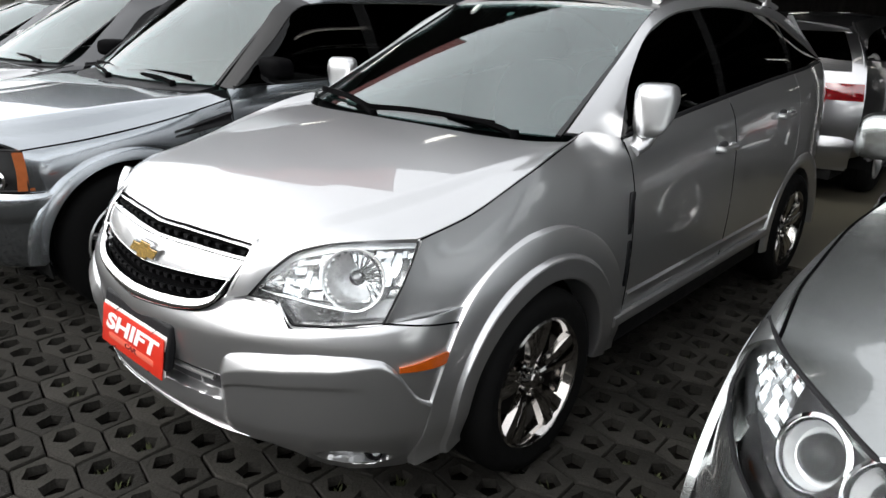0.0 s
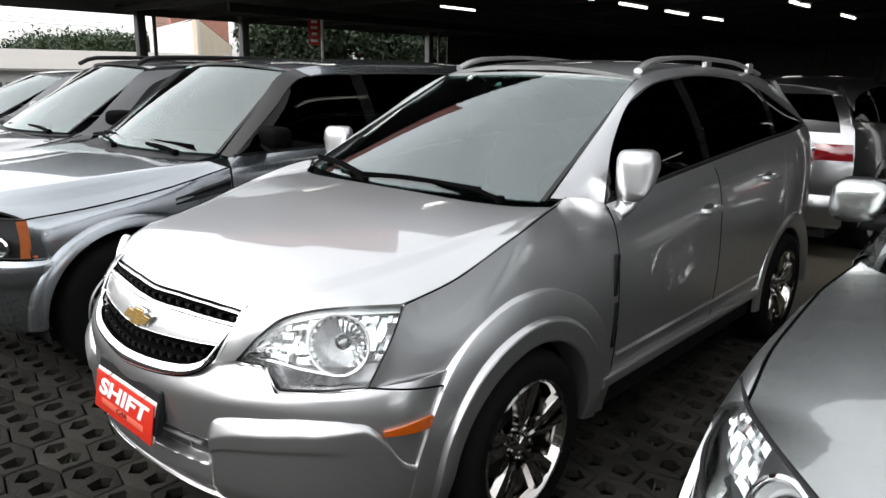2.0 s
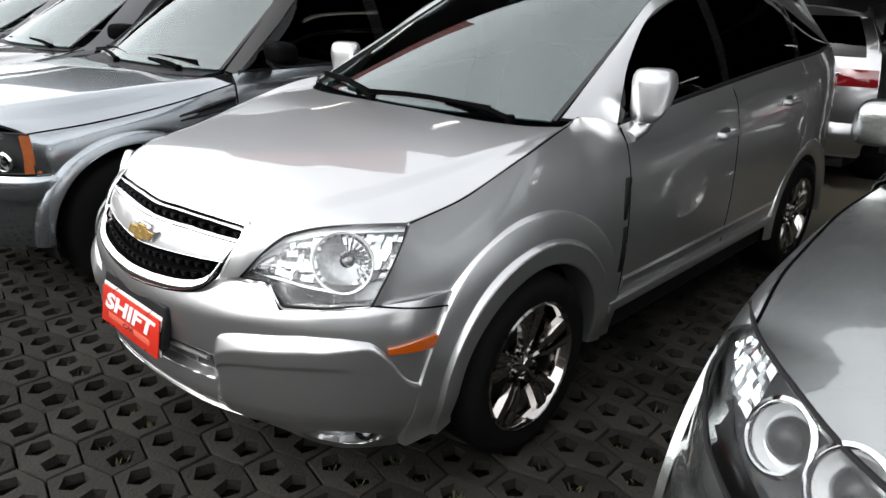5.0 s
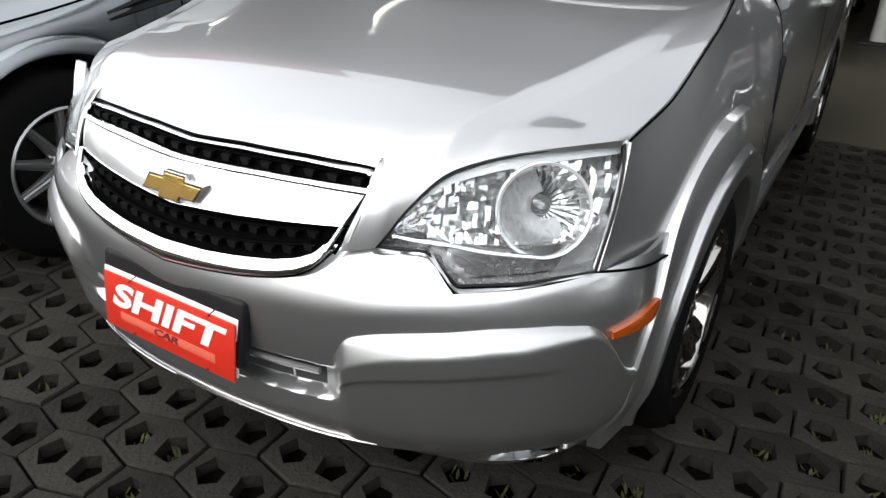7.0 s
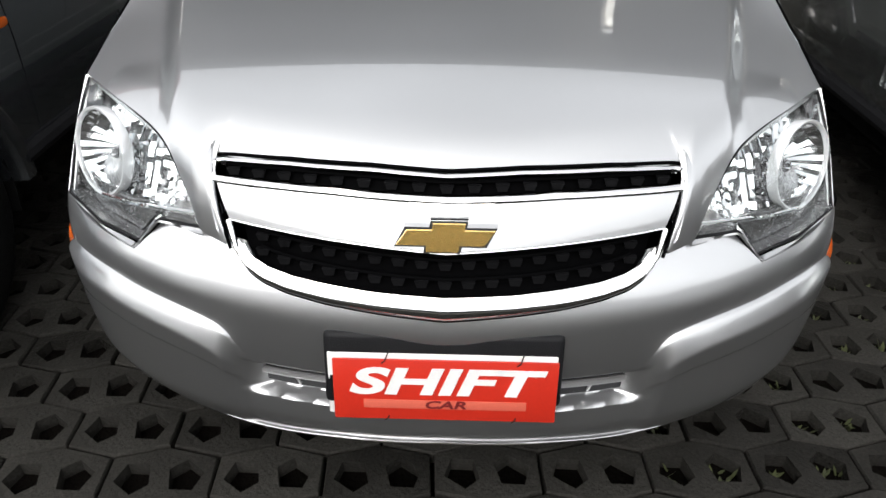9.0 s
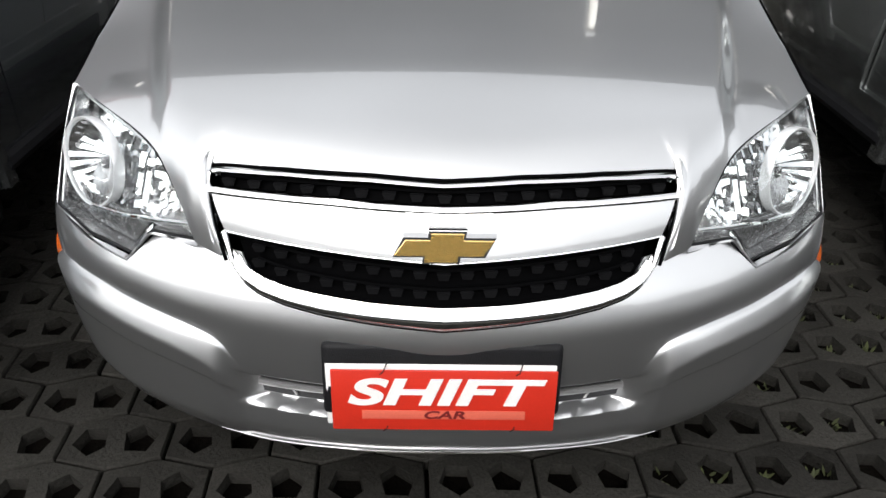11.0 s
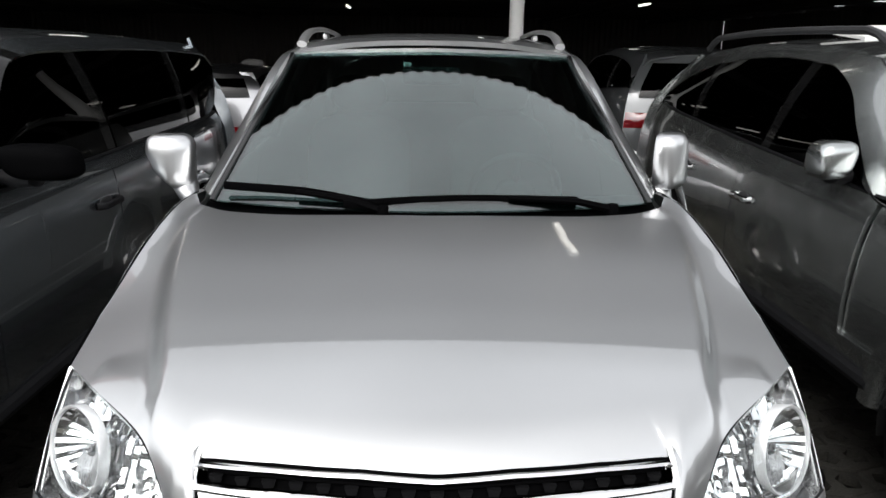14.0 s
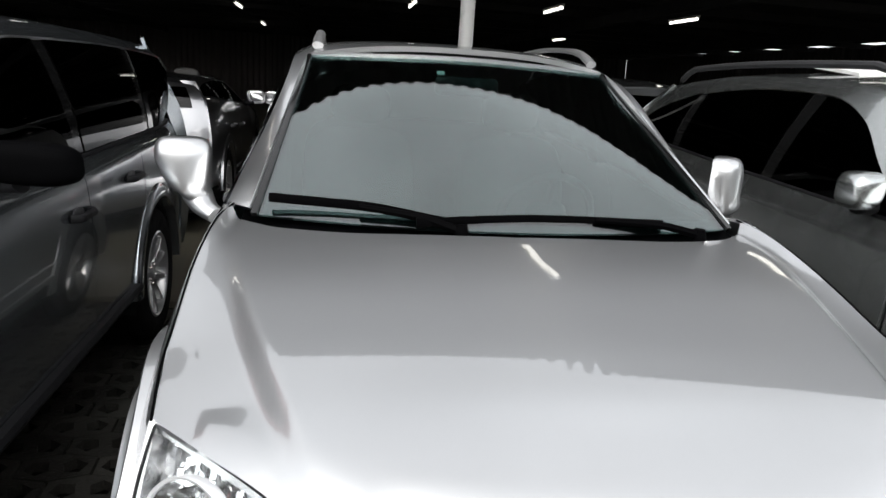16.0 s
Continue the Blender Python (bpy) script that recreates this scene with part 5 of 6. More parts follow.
    for q in p["wipers"]:
        wiper(car, *q)
    if p.get("rails"):
        for sg in (1, -1):
            R = p["rails"]
            part("roof_rail", tube(B(), spline([(sg * R[0], R[1], R[3] - 0.06), (sg * R[0], R[1] + 0.15, R[3]), (sg * R[0], (R[1] + R[2]) / 2, R[3] + 0.015), (sg * R[0], R[2] - 0.15, R[3] - 0.01), (sg * R[0], R[2], R[3] - 0.08)], 24), 0.02, 8), p.get("rail_mat", SATIN), car)
    cabin(car, p["dash"][0], p["dash"][1], p["dash"][0] + 0.95)
    underbody(car, s, 1.5)
    bm = B()
    block(bm, (1.42, 0.03, 0.6), Matrix.Translation((0, p["dash"][0] + 0.02, 0.8)), 0.005)
    part("bulkhead", bm, BLACK_VOID, car)
    bm = B()
    block(bm, (1.0, 0.03, 0.5), Matrix.Translation((0, 0.32, 0.62)), 0.005)
    part("radiator", bm, BLACK_VOID, car)
    for fn in p.get("extra", ()):
        fn(car, s)
    car.matrix_basis = place
    return car


# the boxy blue-silver off-roader
def rr_vent(car, s, sg, nm):
    bm = B()
    net = []
    for i, y in enumerate(np.linspace(1.06, 1.40, 10)):
        t = i / 9
        z0, z1 = 0.905 + 0.042 * t, 0.925 + 0.077 * t
        net.append([(sg * (0.959 - 0.012 * math.sin(math.pi * q)), y, z0 + (z1 - z0) * q) for q in np.linspace(0, 1, 5)])
    shell(bm, np.array(net), 0.01)
    part(nm, bm, BLACK_PLASTIC, car, "black side vent in the wing")
    part("side_repeater", pebble(B(), (0.014, 0.075, 0.032), Matrix.Translation((sg * 0.956, 1.36, 0.86)), 3.0), AMBER, car, "small amber side repeater")


s_rr = Skin(y0=((0.25, 0.16), (0.34, 0.07), (0.5, 0.02), (0.66, 0.0), (0.75, 0.03), (0.95, 0.06), (1.05, 0.13)),
            W=((0.25, 0.86), (0.4, 0.92), (0.7, 0.94), (0.9, 0.93), (1.05, 0.90)), L=0.42,
            flank=((0, 0.90), (0.15, 0.935), (0.55, 0.945), (0.8, 0.935), (0.93, 0.92), (1.0, 0.885)),
            belt=((0.3, 1.09), (1.4, 1.12), (4.8, 1.17)), hub=0.80, wb=2.745, R=0.375, arch=0.44, tail=4.72)
other_car("blue_silver_offroader", "pale blue-silver boxy off-roader with dark windows and wing vents", PAINT_BLUEGREY, pose(-2.37, -0.10, 0, 0, 0, 0), s_rr, dict(
    btop=((0, 0.715), (0.5, 0.715), (0.9, 0.712), (1.2, 0.712)), blow=((0, 0.32), (0.6, 0.31), (0.9, 0.33), (1.2, 0.36)),
    relief=lambda x, z, y: 0.018 * box01(z, 0.60, 0.70, 0.03) - 0.02 * box01(z, 0.46, 0.55, 0.01) * (1 - step(x, 0.5, 0.56)),
    zc=((0.06, 0.955), (0.12, 1.0), (0.3, 1.045), (0.8, 1.085), (1.3, 1.115), (1.5, 1.12)), xc=((0, 0.66), (0.6, 0.76), (1.5, 0.80)), drop=((0, 0.03), (0.7, 0.04), (1.4, 0.015)), crown=0.02,
    seam=[(0.905, 0.33, 0.915), (0.925, 0.6, 0.937), (0.93, 1.0, 0.990), (0.915, 1.42, 1.075)], nose_y=((0, 0.075), (0.5, 0.12), (0.75, 0.2), (0.905, 0.33)), y_rear=((0, 1.12), (0.5, 1.19), (0.8, 1.35), (0.93, 1.415)),
    grille_w=0.52, grille_z=(0.74, 0.93), wing_front=((0.925, 0.34, 0.715), (0.915, 0.335, 0.91)), wing_low=lambda y: 0.715, wing_seam=[(0.93, 0.6, 0.932), (0.935, 1.0, 0.985), (0.92, 1.41, 1.07)],
    wing_pow=3.0, sill=0.42, door=(1.425, 2.45, 3.30), flare=0.018, wheel="ten", handle_z=0.955, handle_mat=BLACK_PLASTIC,
    mirror=(1.03, 1.66, 1.235), mirror_size=(0.28, 0.14, 0.122), mirror_paint=GRILLE_BLACK,
    lamp_up=[(0.55, 0.10, 0.905), (0.75, 0.19, 0.915), (0.90, 0.33, 0.91)], lamp_low=[(0.55, 0.09, 0.745), (0.76, 0.18, 0.725), (0.915, 0.335, 0.72)],
    bowls=[((0.70, 0.165, 0.835), (0.4, -0.9, 0), 0.058), ((0.82, 0.235, 0.775), (0.5, -0.85, 0), 0.045)],
    reflector=([(0.895, 0.295, 0.725), (0.90, 0.30, 0.81), (0.893, 0.295, 0.905)], [(0.928, 0.36, 0.725), (0.926, 0.36, 0.81), (0.918, 0.355, 0.905)]),
    reflector_mat=mat("dull_orange_lens", (0.36, 0.10, 0.03), 0.2, 0, 0.5, 0.2, 40),
    extra_side=(("wing_vent", rr_vent),), cowl=(1.12, 1.105), dash=(1.35, 1.10),
    wipers=(((0.55, 1.28, 1.13), (0.0, 1.25, 1.15), ((0.62, 1.36, 1.165), (0.02, 1.27, 1.16))), ((-0.1, 1.2, 1.13), (-0.6, 1.3, 1.15), ((-0.1, 1.27, 1.16), (-0.66, 1.38, 1.165)))),
    green=dict(wl=(0.80, 1.42, 1.135), wh=(0.66, 2.0, 1.60), bow_l=0.20, bow_h=0.10, crown=0.05, glass_ws=GLASS_WS, frame_paint=PAINT_BLUEGREY,
               pillar_mat=GLOSS_BLACK, roof_edge=[(0.806, 1.425, 1.130), (0.735, 1.71, 1.372), (0.664, 2.0, 1.606), (0.67, 2.3, 1.65), (0.67, 3.2, 1.665), (0.67, 4.55, 1.64)],
               window_top=[(0.885, 1.46, 1.115), (0.82, 1.78, 1.37), (0.765, 2.06, 1.575), (0.76, 2.3, 1.60), (0.76, 3.2, 1.61), (0.775, 4.4, 1.575), (0.80, 4.52, 1.50)],
               roof_mid=((1.9, 1.65), (2.4, 1.695), (3.2, 1.71), (4.6, 1.68)), win_y=(1.47, 4.50), pillars=(0.36, 0.72),
               tail_y=((0.3, 4.66), (0.7, 4.72), (1.2, 4.70), (1.65, 4.55)), tail_w=((0.3, 0.86), (0.8, 0.91), (1.2, 0.87), (1.65, 0.66)), quarter_end=4.55, rear_win=(1.2, 1.56), tail_lamp=(0.8, 1.15))))

# the grey-green silver crossover
s_rc = Skin(y0=((0.22, 0.2), (0.32, 0.10), (0.45, 0.03), (0.6, 0.0), (0.72, 0.02), (0.85, 0.09), (0.95, 0.17)),
            W=((0.22, 0.82), (0.4, 0.90), (0.65, 0.93), (0.85, 0.925), (1.05, 0.88)), L=0.66,
            flank=((0, 0.89), (0.12, 0.92), (0.45, 0.95), (0.72, 0.935), (0.9, 0.905), (1.0, 0.86)),
            belt=((0.4, 1.0), (1.1, 1.06), (1.9, 1.105), (3.0, 1.165), (4.2, 1.24), (4.9, 1.28)), hub=0.98, wb=2.805, R=0.37, arch=0.43, tail=4.8)


def rc_sunroof(car, s):
    bm = B()
    net = np.array([[(x, 2.72 + 0.42 * q, 1.735 + 0.05 * q - 0.03 * (x / 0.45) ** 2) for q in np.linspace(0, 1, 4)] for x in np.linspace(-0.40, 0.40, 9)])
    part("tilted_sunroof", shell(bm, net, 0.018, mid=(0, 2.9, 0)), SIGN_WHITE, car, "raised sunroof panel")


def rc_strip(car, s, sg, nm):
    net = np.array([[(sg * (float(s.side_x(y, z)) + 0.006 * math.sin(math.pi * q)), y, z) for q, z in zip(np.linspace(0, 1, 4), np.linspace(0.47, 0.56, 4))] for y in np.linspace(1.46, 3.3, 14)])
    part(nm, shell(B(), net, 0.008), PAINT_GREENGREY, car)


other_car("grey_silver_crossover", "grey-green silver crossover with round projector head lamps, parked alongside", PAINT_GREENGREY, pose(2.565, 0.02, 0, 0, 0, 0), s_rc, dict(
    btop=((0, 0.74), (0.45, 0.72), (0.6, 0.72), (0.716, 0.738), (0.83, 0.765), (0.905, 0.80), (0.97, 0.85), (1.06, 0.90), (1.2, 0.90)), blow=((0, 0.30), (0.6, 0.27), (0.9, 0.28), (1.2, 0.33)),
    relief=lambda x, z, y: 0.016 * box01(z, 0.52, 0.62, 0.05) - 0.05 * box01(z, 0.38, 0.47, 0.02) * (1 - step(x, 0.4, 0.5)),
    zc=((0.08, 0.84), (0.14, 0.88), (0.25, 0.925), (0.55, 0.990), (0.75, 1.030), (1.1, 1.085), (1.5, 1.12)), xc=((0, 0.42), (0.6, 0.55), (1.5, 0.70)), drop=((0, 0.012), (0.7, 0.012), (1.4, 0.0)), crown=0.025,
    seam=[(0.825, 0.575, 0.952), (0.868, 0.9, 0.995), (0.872, 1.2, 1.04), (0.84, 1.5, 1.085)], nose_y=((0, 0.13), (0.45, 0.225), (0.58, 0.31), (0.678, 0.396), (0.814, 0.56)), y_rear=((0, 1.20), (0.4, 1.23), (0.65, 1.32), (0.8, 1.45), (0.84, 1.50)),
    grille_w=0.42, grille_z=(0.755, 0.86), wing_front=((0.91, 0.735, 0.90), (0.832, 0.585, 0.953)), wing_low=lambda y: 0.88, wing_seam=[(0.874, 0.9, 0.993), (0.878, 1.2, 1.038), (0.85, 1.52, 1.08), (0.865, 1.66, 1.07)],
    wing_pow=2.4, sill=0.42, door=(1.68, 2.80, 3.72), flare=0.008, wheel="six", handle_z=0.905, handle_mat=CHROME,
    mirror=(0.955, 1.90, 1.215), mirror_size=(0.17, 0.15, 0.155),
    lamp_up=[(0.494, 0.240, 0.913), (0.58, 0.30, 0.922), (0.678, 0.386, 0.940), (0.814, 0.548, 0.953), (0.896, 0.735, 0.935)], lamp_low=[(0.494, 0.125, 0.72), (0.60, 0.18, 0.722), (0.716, 0.272, 0.741), (0.83, 0.41, 0.768), (0.905, 0.60, 0.838), (0.898, 0.735, 0.928)],
    lamp_inside=GREY_PLASTIC, bowls=[((0.685, 0.350, 0.865), (0.42, -0.82, 0.38), 0.070), ((0.552, 0.270, 0.870), (0.36, -0.85, 0.38), 0.074)],
    facets=([(0.745, 0.475, 0.925), (0.80, 0.55, 0.935), (0.855, 0.64, 0.925)], [(0.765, 0.42, 0.82), (0.83, 0.49, 0.835), (0.872, 0.60, 0.885)]),
    extra_side=(("door_moulding", rc_strip),), extra=(rc_sunroof,), cowl=(1.22, 1.075), dash=(1.45, 1.07), rails=(0.60, 2.2, 4.2, 1.73), rail_mat=GREY_PLASTIC,
    wipers=(((0.55, 1.36, 1.1), (0.0, 1.3, 1.13), ((0.5, 1.4, 1.125), (-0.2, 1.30, 1.12))),),
    green=dict(wl=(0.74, 1.45, 1.10), wh=(0.60, 2.25, 1.60), bow_l=0.2, bow_h=0.1, crown=0.05, glass_ws=GLASS_WS,
               roof_edge=[(0.80, 1.40, 1.06), (0.80, 1.52, 1.105), (0.715, 1.9, 1.37), (0.615, 2.25, 1.615), (0.60, 2.6, 1.665), (0.60, 3.3, 1.68), (0.60, 4.2, 1.62), (0.61, 4.5, 1.56)],
               window_top=[(0.87, 1.56, 1.05), (0.86, 1.72, 1.095), (0.795, 2.0, 1.30), (0.72, 2.25, 1.50), (0.69, 2.5, 1.585), (0.685, 3.0, 1.61), (0.695, 3.7, 1.57), (0.73, 4.25, 1.45), (0.78, 4.45, 1.34)],
               roof_mid=((2.1, 1.65), (2.6, 1.705), (3.3, 1.72), (4.5, 1.62)), win_y=(1.60, 4.45), pillars=(0.38, 0.74), belt_mat=BLACK_PLASTIC,
               tail_y=((0.3, 4.76), (0.7, 4.82), (1.2, 4.76), (1.62, 4.45)), tail_w=((0.3, 0.84), (0.8, 0.90), (1.2, 0.85), (1.62, 0.60)), quarter_end=4.58, rear_win=(1.2, 1.55), tail_lamp=(0.85, 1.12))))


def plain_suv(name, label, paint, place, k=1.0, roof=1.0, rails=None, mirror_paint=None, wheel_kind="six", lamp=(0.85, 1.12), extra=()):
    """The crossover's form with its own height, colour and rails, for cars seen only in part."""
    g = dict(wl=(0.74, 1.45, 1.10), wh=(0.60, 2.2, 1.10 + 0.49 * roof), bow_l=0.2, bow_h=0.1, crown=0.05, glass_ws=GLASS_WS,
             roof_edge=[(0.80, 1.40, 1.06), (0.80, 1.52, 1.105), (0.715, 1.85, 1.10 + 0.26 * roof), (0.615, 2.2, 1.10 + 0.505 * roof), (0.60, 2.6, 1.10 + 0.555 * roof), (0.60, 3.3, 1.10 + 0.57 * roof), (0.60, 4.1, 1.10 + 0.52 * roof), (0.61, 4.5, 1.10 + 0.45 * roof)],
             window_top=[(0.87, 1.55, 1.05), (0.86, 1.70, 1.095), (0.795, 1.95, 1.10 + 0.19 * roof), (0.72, 2.2, 1.10 + 0.39 * roof), (0.69, 2.5, 1.10 + 0.475 * roof), (0.685, 3.0, 1.10 + 0.5 * roof), (0.695, 3.7, 1.10 + 0.46 * roof), (0.73, 4.25, 1.10 + 0.37 * roof), (0.78, 4.45, 1.10 + 0.27 * roof)],
             roof_mid=((2.1, 1.10 + 0.54 * roof), (2.6, 1.10 + 0.595 * roof), (3.3, 1.10 + 0.61 * roof), (4.5, 1.10 + 0.51 * roof)), win_y=(1.59, 4.45), pillars=(0.38, 0.74),
             tail_y=((0.3, 4.76), (0.7, 4.82), (1.2, 4.76), (1.62, 4.45)), tail_w=((0.3, 0.84), (0.8, 0.90), (1.2, 0.85), (1.62, 0.60)), quarter_end=4.58, rear_win=(1.17, 1.10 + 0.42 * roof), tail_lamp=lamp)
    p = dict(
        btop=((0, 0.74), (0.45, 0.74), (0.62, 0.70), (0.85, 0.72), (0.92, 0.80), (1.2, 0.86)), blow=((0, 0.30), (0.6, 0.27), (0.9, 0.28), (1.2, 0.33)),
        relief=lambda x, z, y: 0.016 * box01(z, 0.52, 0.62, 0.05),
        zc=((0.05, 0.87), (0.12, 0.925), (0.3, 0.98), (0.7, 1.035), (1.1, 1.07), (1.5, 1.10)), xc=((0, 0.42), (0.6, 0.55), (1.5, 0.70)), drop=((0, 0.02), (0.7, 0.02), (1.4, 0.0)), crown=0.025,
        seam=[(0.86, 0.66, 0.945), (0.885, 0.9, 0.985), (0.88, 1.2, 1.035), (0.84, 1.5, 1.085)], nose_y=((0, 0.10), (0.45, 0.18), (0.62, 0.28), (0.75, 0.42), (0.86, 0.64)), y_rear=((0, 1.20), (0.4, 1.23), (0.65, 1.32), (0.8, 1.45), (0.84, 1.50)),
        grille_w=0.42, grille_z=(0.755, 0.86), wing_front=((0.945, 0.62, 0.86), (0.875, 0.69, 0.945)), wing_low=lambda y: 0.86 - 0.25 * np.clip(y - 0.62, 0, 1), wing_seam=[(0.893, 0.9, 0.983), (0.888, 1.2, 1.03), (0.85, 1.52, 1.08), (0.865, 1.66, 1.07)],
        wing_pow=2.4, sill=0.42, door=(1.68, 2.80, 3.72), flare=0.008, wheel=wheel_kind, handle_z=0.905,
        mirror=(1.02, 1.84, 1.19), mirror_size=(0.23, 0.16, 0.17), mirror_paint=mirror_paint or paint,
        lamp_up=[(0.60, 0.22, 0.85), (0.70, 0.32, 0.885), (0.80, 0.48, 0.92), (0.885, 0.695, 0.955)], lamp_low=[(0.60, 0.16, 0.73), (0.74, 0.24, 0.72), (0.86, 0.38, 0.75), (0.90, 0.685, 0.945)],
        bowls=[((0.735, 0.32, 0.81), (0.45, -0.85, 0.25), 0.062)], cowl=(1.22, 1.075), dash=(1.45, 1.07), rails=rails, rail_mat=BLACK_PLASTIC,
        wipers=(((0.55, 1.36, 1.1), (0.0, 1.3, 1.13), ((0.5, 1.4, 1.125), (-0.2, 1.30, 1.12))),), green=g, extra=extra)
    return other_car(name, label, paint, place, s_rc, p)


plain_suv("black_suv", "glossy black SUV with black roof rails beside the off-roader", PAINT_BLACK, pose(-4.62, -0.1, 0, 0, 0, 0), 1.0, 1.0, (0.62, 2.1, 4.2, 1.70))
plain_suv("dark_grey_car", "dark grey car at the end of the row", PAINT_DARK, pose(-7.3, 0.2, 0, 0, 0, 0), 1.0, 0.78)


def light_badge(car, s):
    part("chrome_badge", block(B(), (0.16, 0.008, 0.03), Matrix.Translation((-0.52, 4.79, 1.02)), 0.004), CHROME, car)


def roof_fin(car, s):
    bm = B()
    net = ruled(spline([(0, 3.95, 1.54), (0, 4.08, 1.53)], 6), spline([(0, 4.06, 1.60), (0, 4.09, 1.60)], 6), 4)
    shell(bm, net, 0.012, mid=(-3, 4, 1.5))
    part("roof_antenna", bm, SATIN, car)


plain_suv("pale_suv", "pale silver SUV with red tail lamps seen from behind", PAINT_WHITE, pose(-0.2, 10.75, 0, 0, 0, 180), 1.0, 0.92, None, None, "six", (0.93, 1.07), (light_badge,))
plain_suv("dark_luxury_suv", "dark silver SUV with red tail lamps seen from behind", PAINT_DARK, pose(2.95, 11.3, 0, 0, 0, 180), 1.0, 1.0, None, None, "six", (0.86, 1.02), (light_badge,))
plain_suv("pale_hatchback", "pale car with dark rear window in the second row", PAINT_WHITE, pose(-2.45, 10.7, 0, 0, 0, 180), 1.0, 0.58, None, None, "six", (0.70, 0.90), (roof_fin,))


# ---- the open-sided hall over the rear of the cars ----
EDGE_Y, ROOF_Z, EDGE_Z, HALL_X0, HALL_X1, HALL_Y1 = 3.93, 3.38, 3.95, -20.0, 15.0, 36.0
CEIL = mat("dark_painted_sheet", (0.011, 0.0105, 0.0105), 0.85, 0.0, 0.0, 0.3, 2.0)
STEEL = mat("dark_steel_paint", (0.05, 0.05, 0.052), 0.6, 0.2, 0.0, 0.2, 6.0)
POST_GREY = mat("grey_post_paint", (0.08, 0.082, 0.082), 0.6, 0.0, 0.0, 0.15, 6.0)
CORR = mat("brown_grey_sheet_wall", (0.06, 0.053, 0.049), 0.7, 0.1, 0.0, 0.25, 2.0)
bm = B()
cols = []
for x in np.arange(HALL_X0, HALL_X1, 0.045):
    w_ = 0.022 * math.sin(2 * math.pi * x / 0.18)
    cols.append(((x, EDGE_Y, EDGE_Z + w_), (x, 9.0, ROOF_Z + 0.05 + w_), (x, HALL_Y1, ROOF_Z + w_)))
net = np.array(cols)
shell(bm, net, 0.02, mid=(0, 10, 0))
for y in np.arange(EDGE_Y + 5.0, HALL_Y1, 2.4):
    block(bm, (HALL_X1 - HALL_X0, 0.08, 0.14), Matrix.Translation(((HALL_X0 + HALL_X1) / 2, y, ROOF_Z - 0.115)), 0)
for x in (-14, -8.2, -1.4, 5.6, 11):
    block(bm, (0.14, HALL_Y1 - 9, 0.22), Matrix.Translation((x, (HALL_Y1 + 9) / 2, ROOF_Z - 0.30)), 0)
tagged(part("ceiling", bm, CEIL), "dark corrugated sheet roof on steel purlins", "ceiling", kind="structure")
bm = B()
block(bm, (0.06, HALL_Y1 - EDGE_Y, 0.42), Matrix.Translation((HALL_X0 - 0.04, (HALL_Y1 + EDGE_Y) / 2, ROOF_Z - 0.02)), 0.005)
tagged(part("trim", bm, STEEL), "dark fascia along the side of the roof", "trim", kind="structure")


def sheet_wall(name, a, b, label):
    """A wall of ribbed metal sheet between two plan points."""
    a, b = np.array(a, float), np.array(b, float)
    L_ = np.linalg.norm(b - a)
    d = (b - a) / L_
    nrm = np.array((-d[1], d[0]))
    net = []
    for k in np.arange(0, L_, 0.07):
        o = 0.02 * (1 if int(k / 0.14) % 2 else -1)
        q = a + d * k + nrm * o
        net.append([(q[0], q[1], 0.0), (q[0], q[1], ROOF_Z - 0.05)])
    tagged(part(name, shell(B(), np.array(net), 0.03, mid=(0, 12, 1.5)), CORR, sharp=20), label, "wall", kind="structure")


def fascia(name, x0, x1, material, label):
    """An upright ribbed sheet along the front edge of the roof."""
    xs = np.arange(x0, x1 + 0.01, 0.03)
    net = np.array([[(x, EDGE_Y - 0.03 + 0.018 * math.sin(2 * math.pi * x / 0.18), z) for z in (EDGE_Z - 0.06, EDGE_Z + 0.42 + 0.025 * math.sin(2 * math.pi * x / 0.18))] for x in xs])
    tagged(part(name, shell(B(), net, 0.012, mid=(0, 20, 3))  , material), label, "trim", kind="structure")


fascia("trim", -7.6, -3.3, mat("red_sheet", (0.13, 0.012, 0.011), 0.55, 0, 0, 0.25, 3.0), "red ribbed sheet fascia over the row of cars")
YARD = mat("dull_render", (0.10, 0.098, 0.092), 0.9, 0, 0, 0.15, 0.6)
# out of view: two walls added to limit low sky light and its reflections
for nm, sz, c in (("unseen_wall_south", (60, 0.3, 3.2), (-6, -9.5, 1.6)), ("unseen_wall_east", (0.3, 13.2, 2.4), (7.0, -2.8, 1.2))):
    tagged(part(nm, block(B(), sz, Matrix.Translation(c), 0.02), YARD), "unseen plain wall added to hold back low sky light", "wall", kind="structure")
sheet_wall("wall_west", (HALL_X0, 23.6), (HALL_X0, HALL_Y1), "brown ribbed metal sheet wall")
sheet_wall("wall_north", (HALL_X0, HALL_Y1), (HALL_X1, HALL_Y1), "dark ribbed metal sheet wall at the back")
sheet_wall("wall_east", (HALL_X1, HALL_Y1), (HALL_X1, EDGE_Y), "dark ribbed metal sheet side wall")


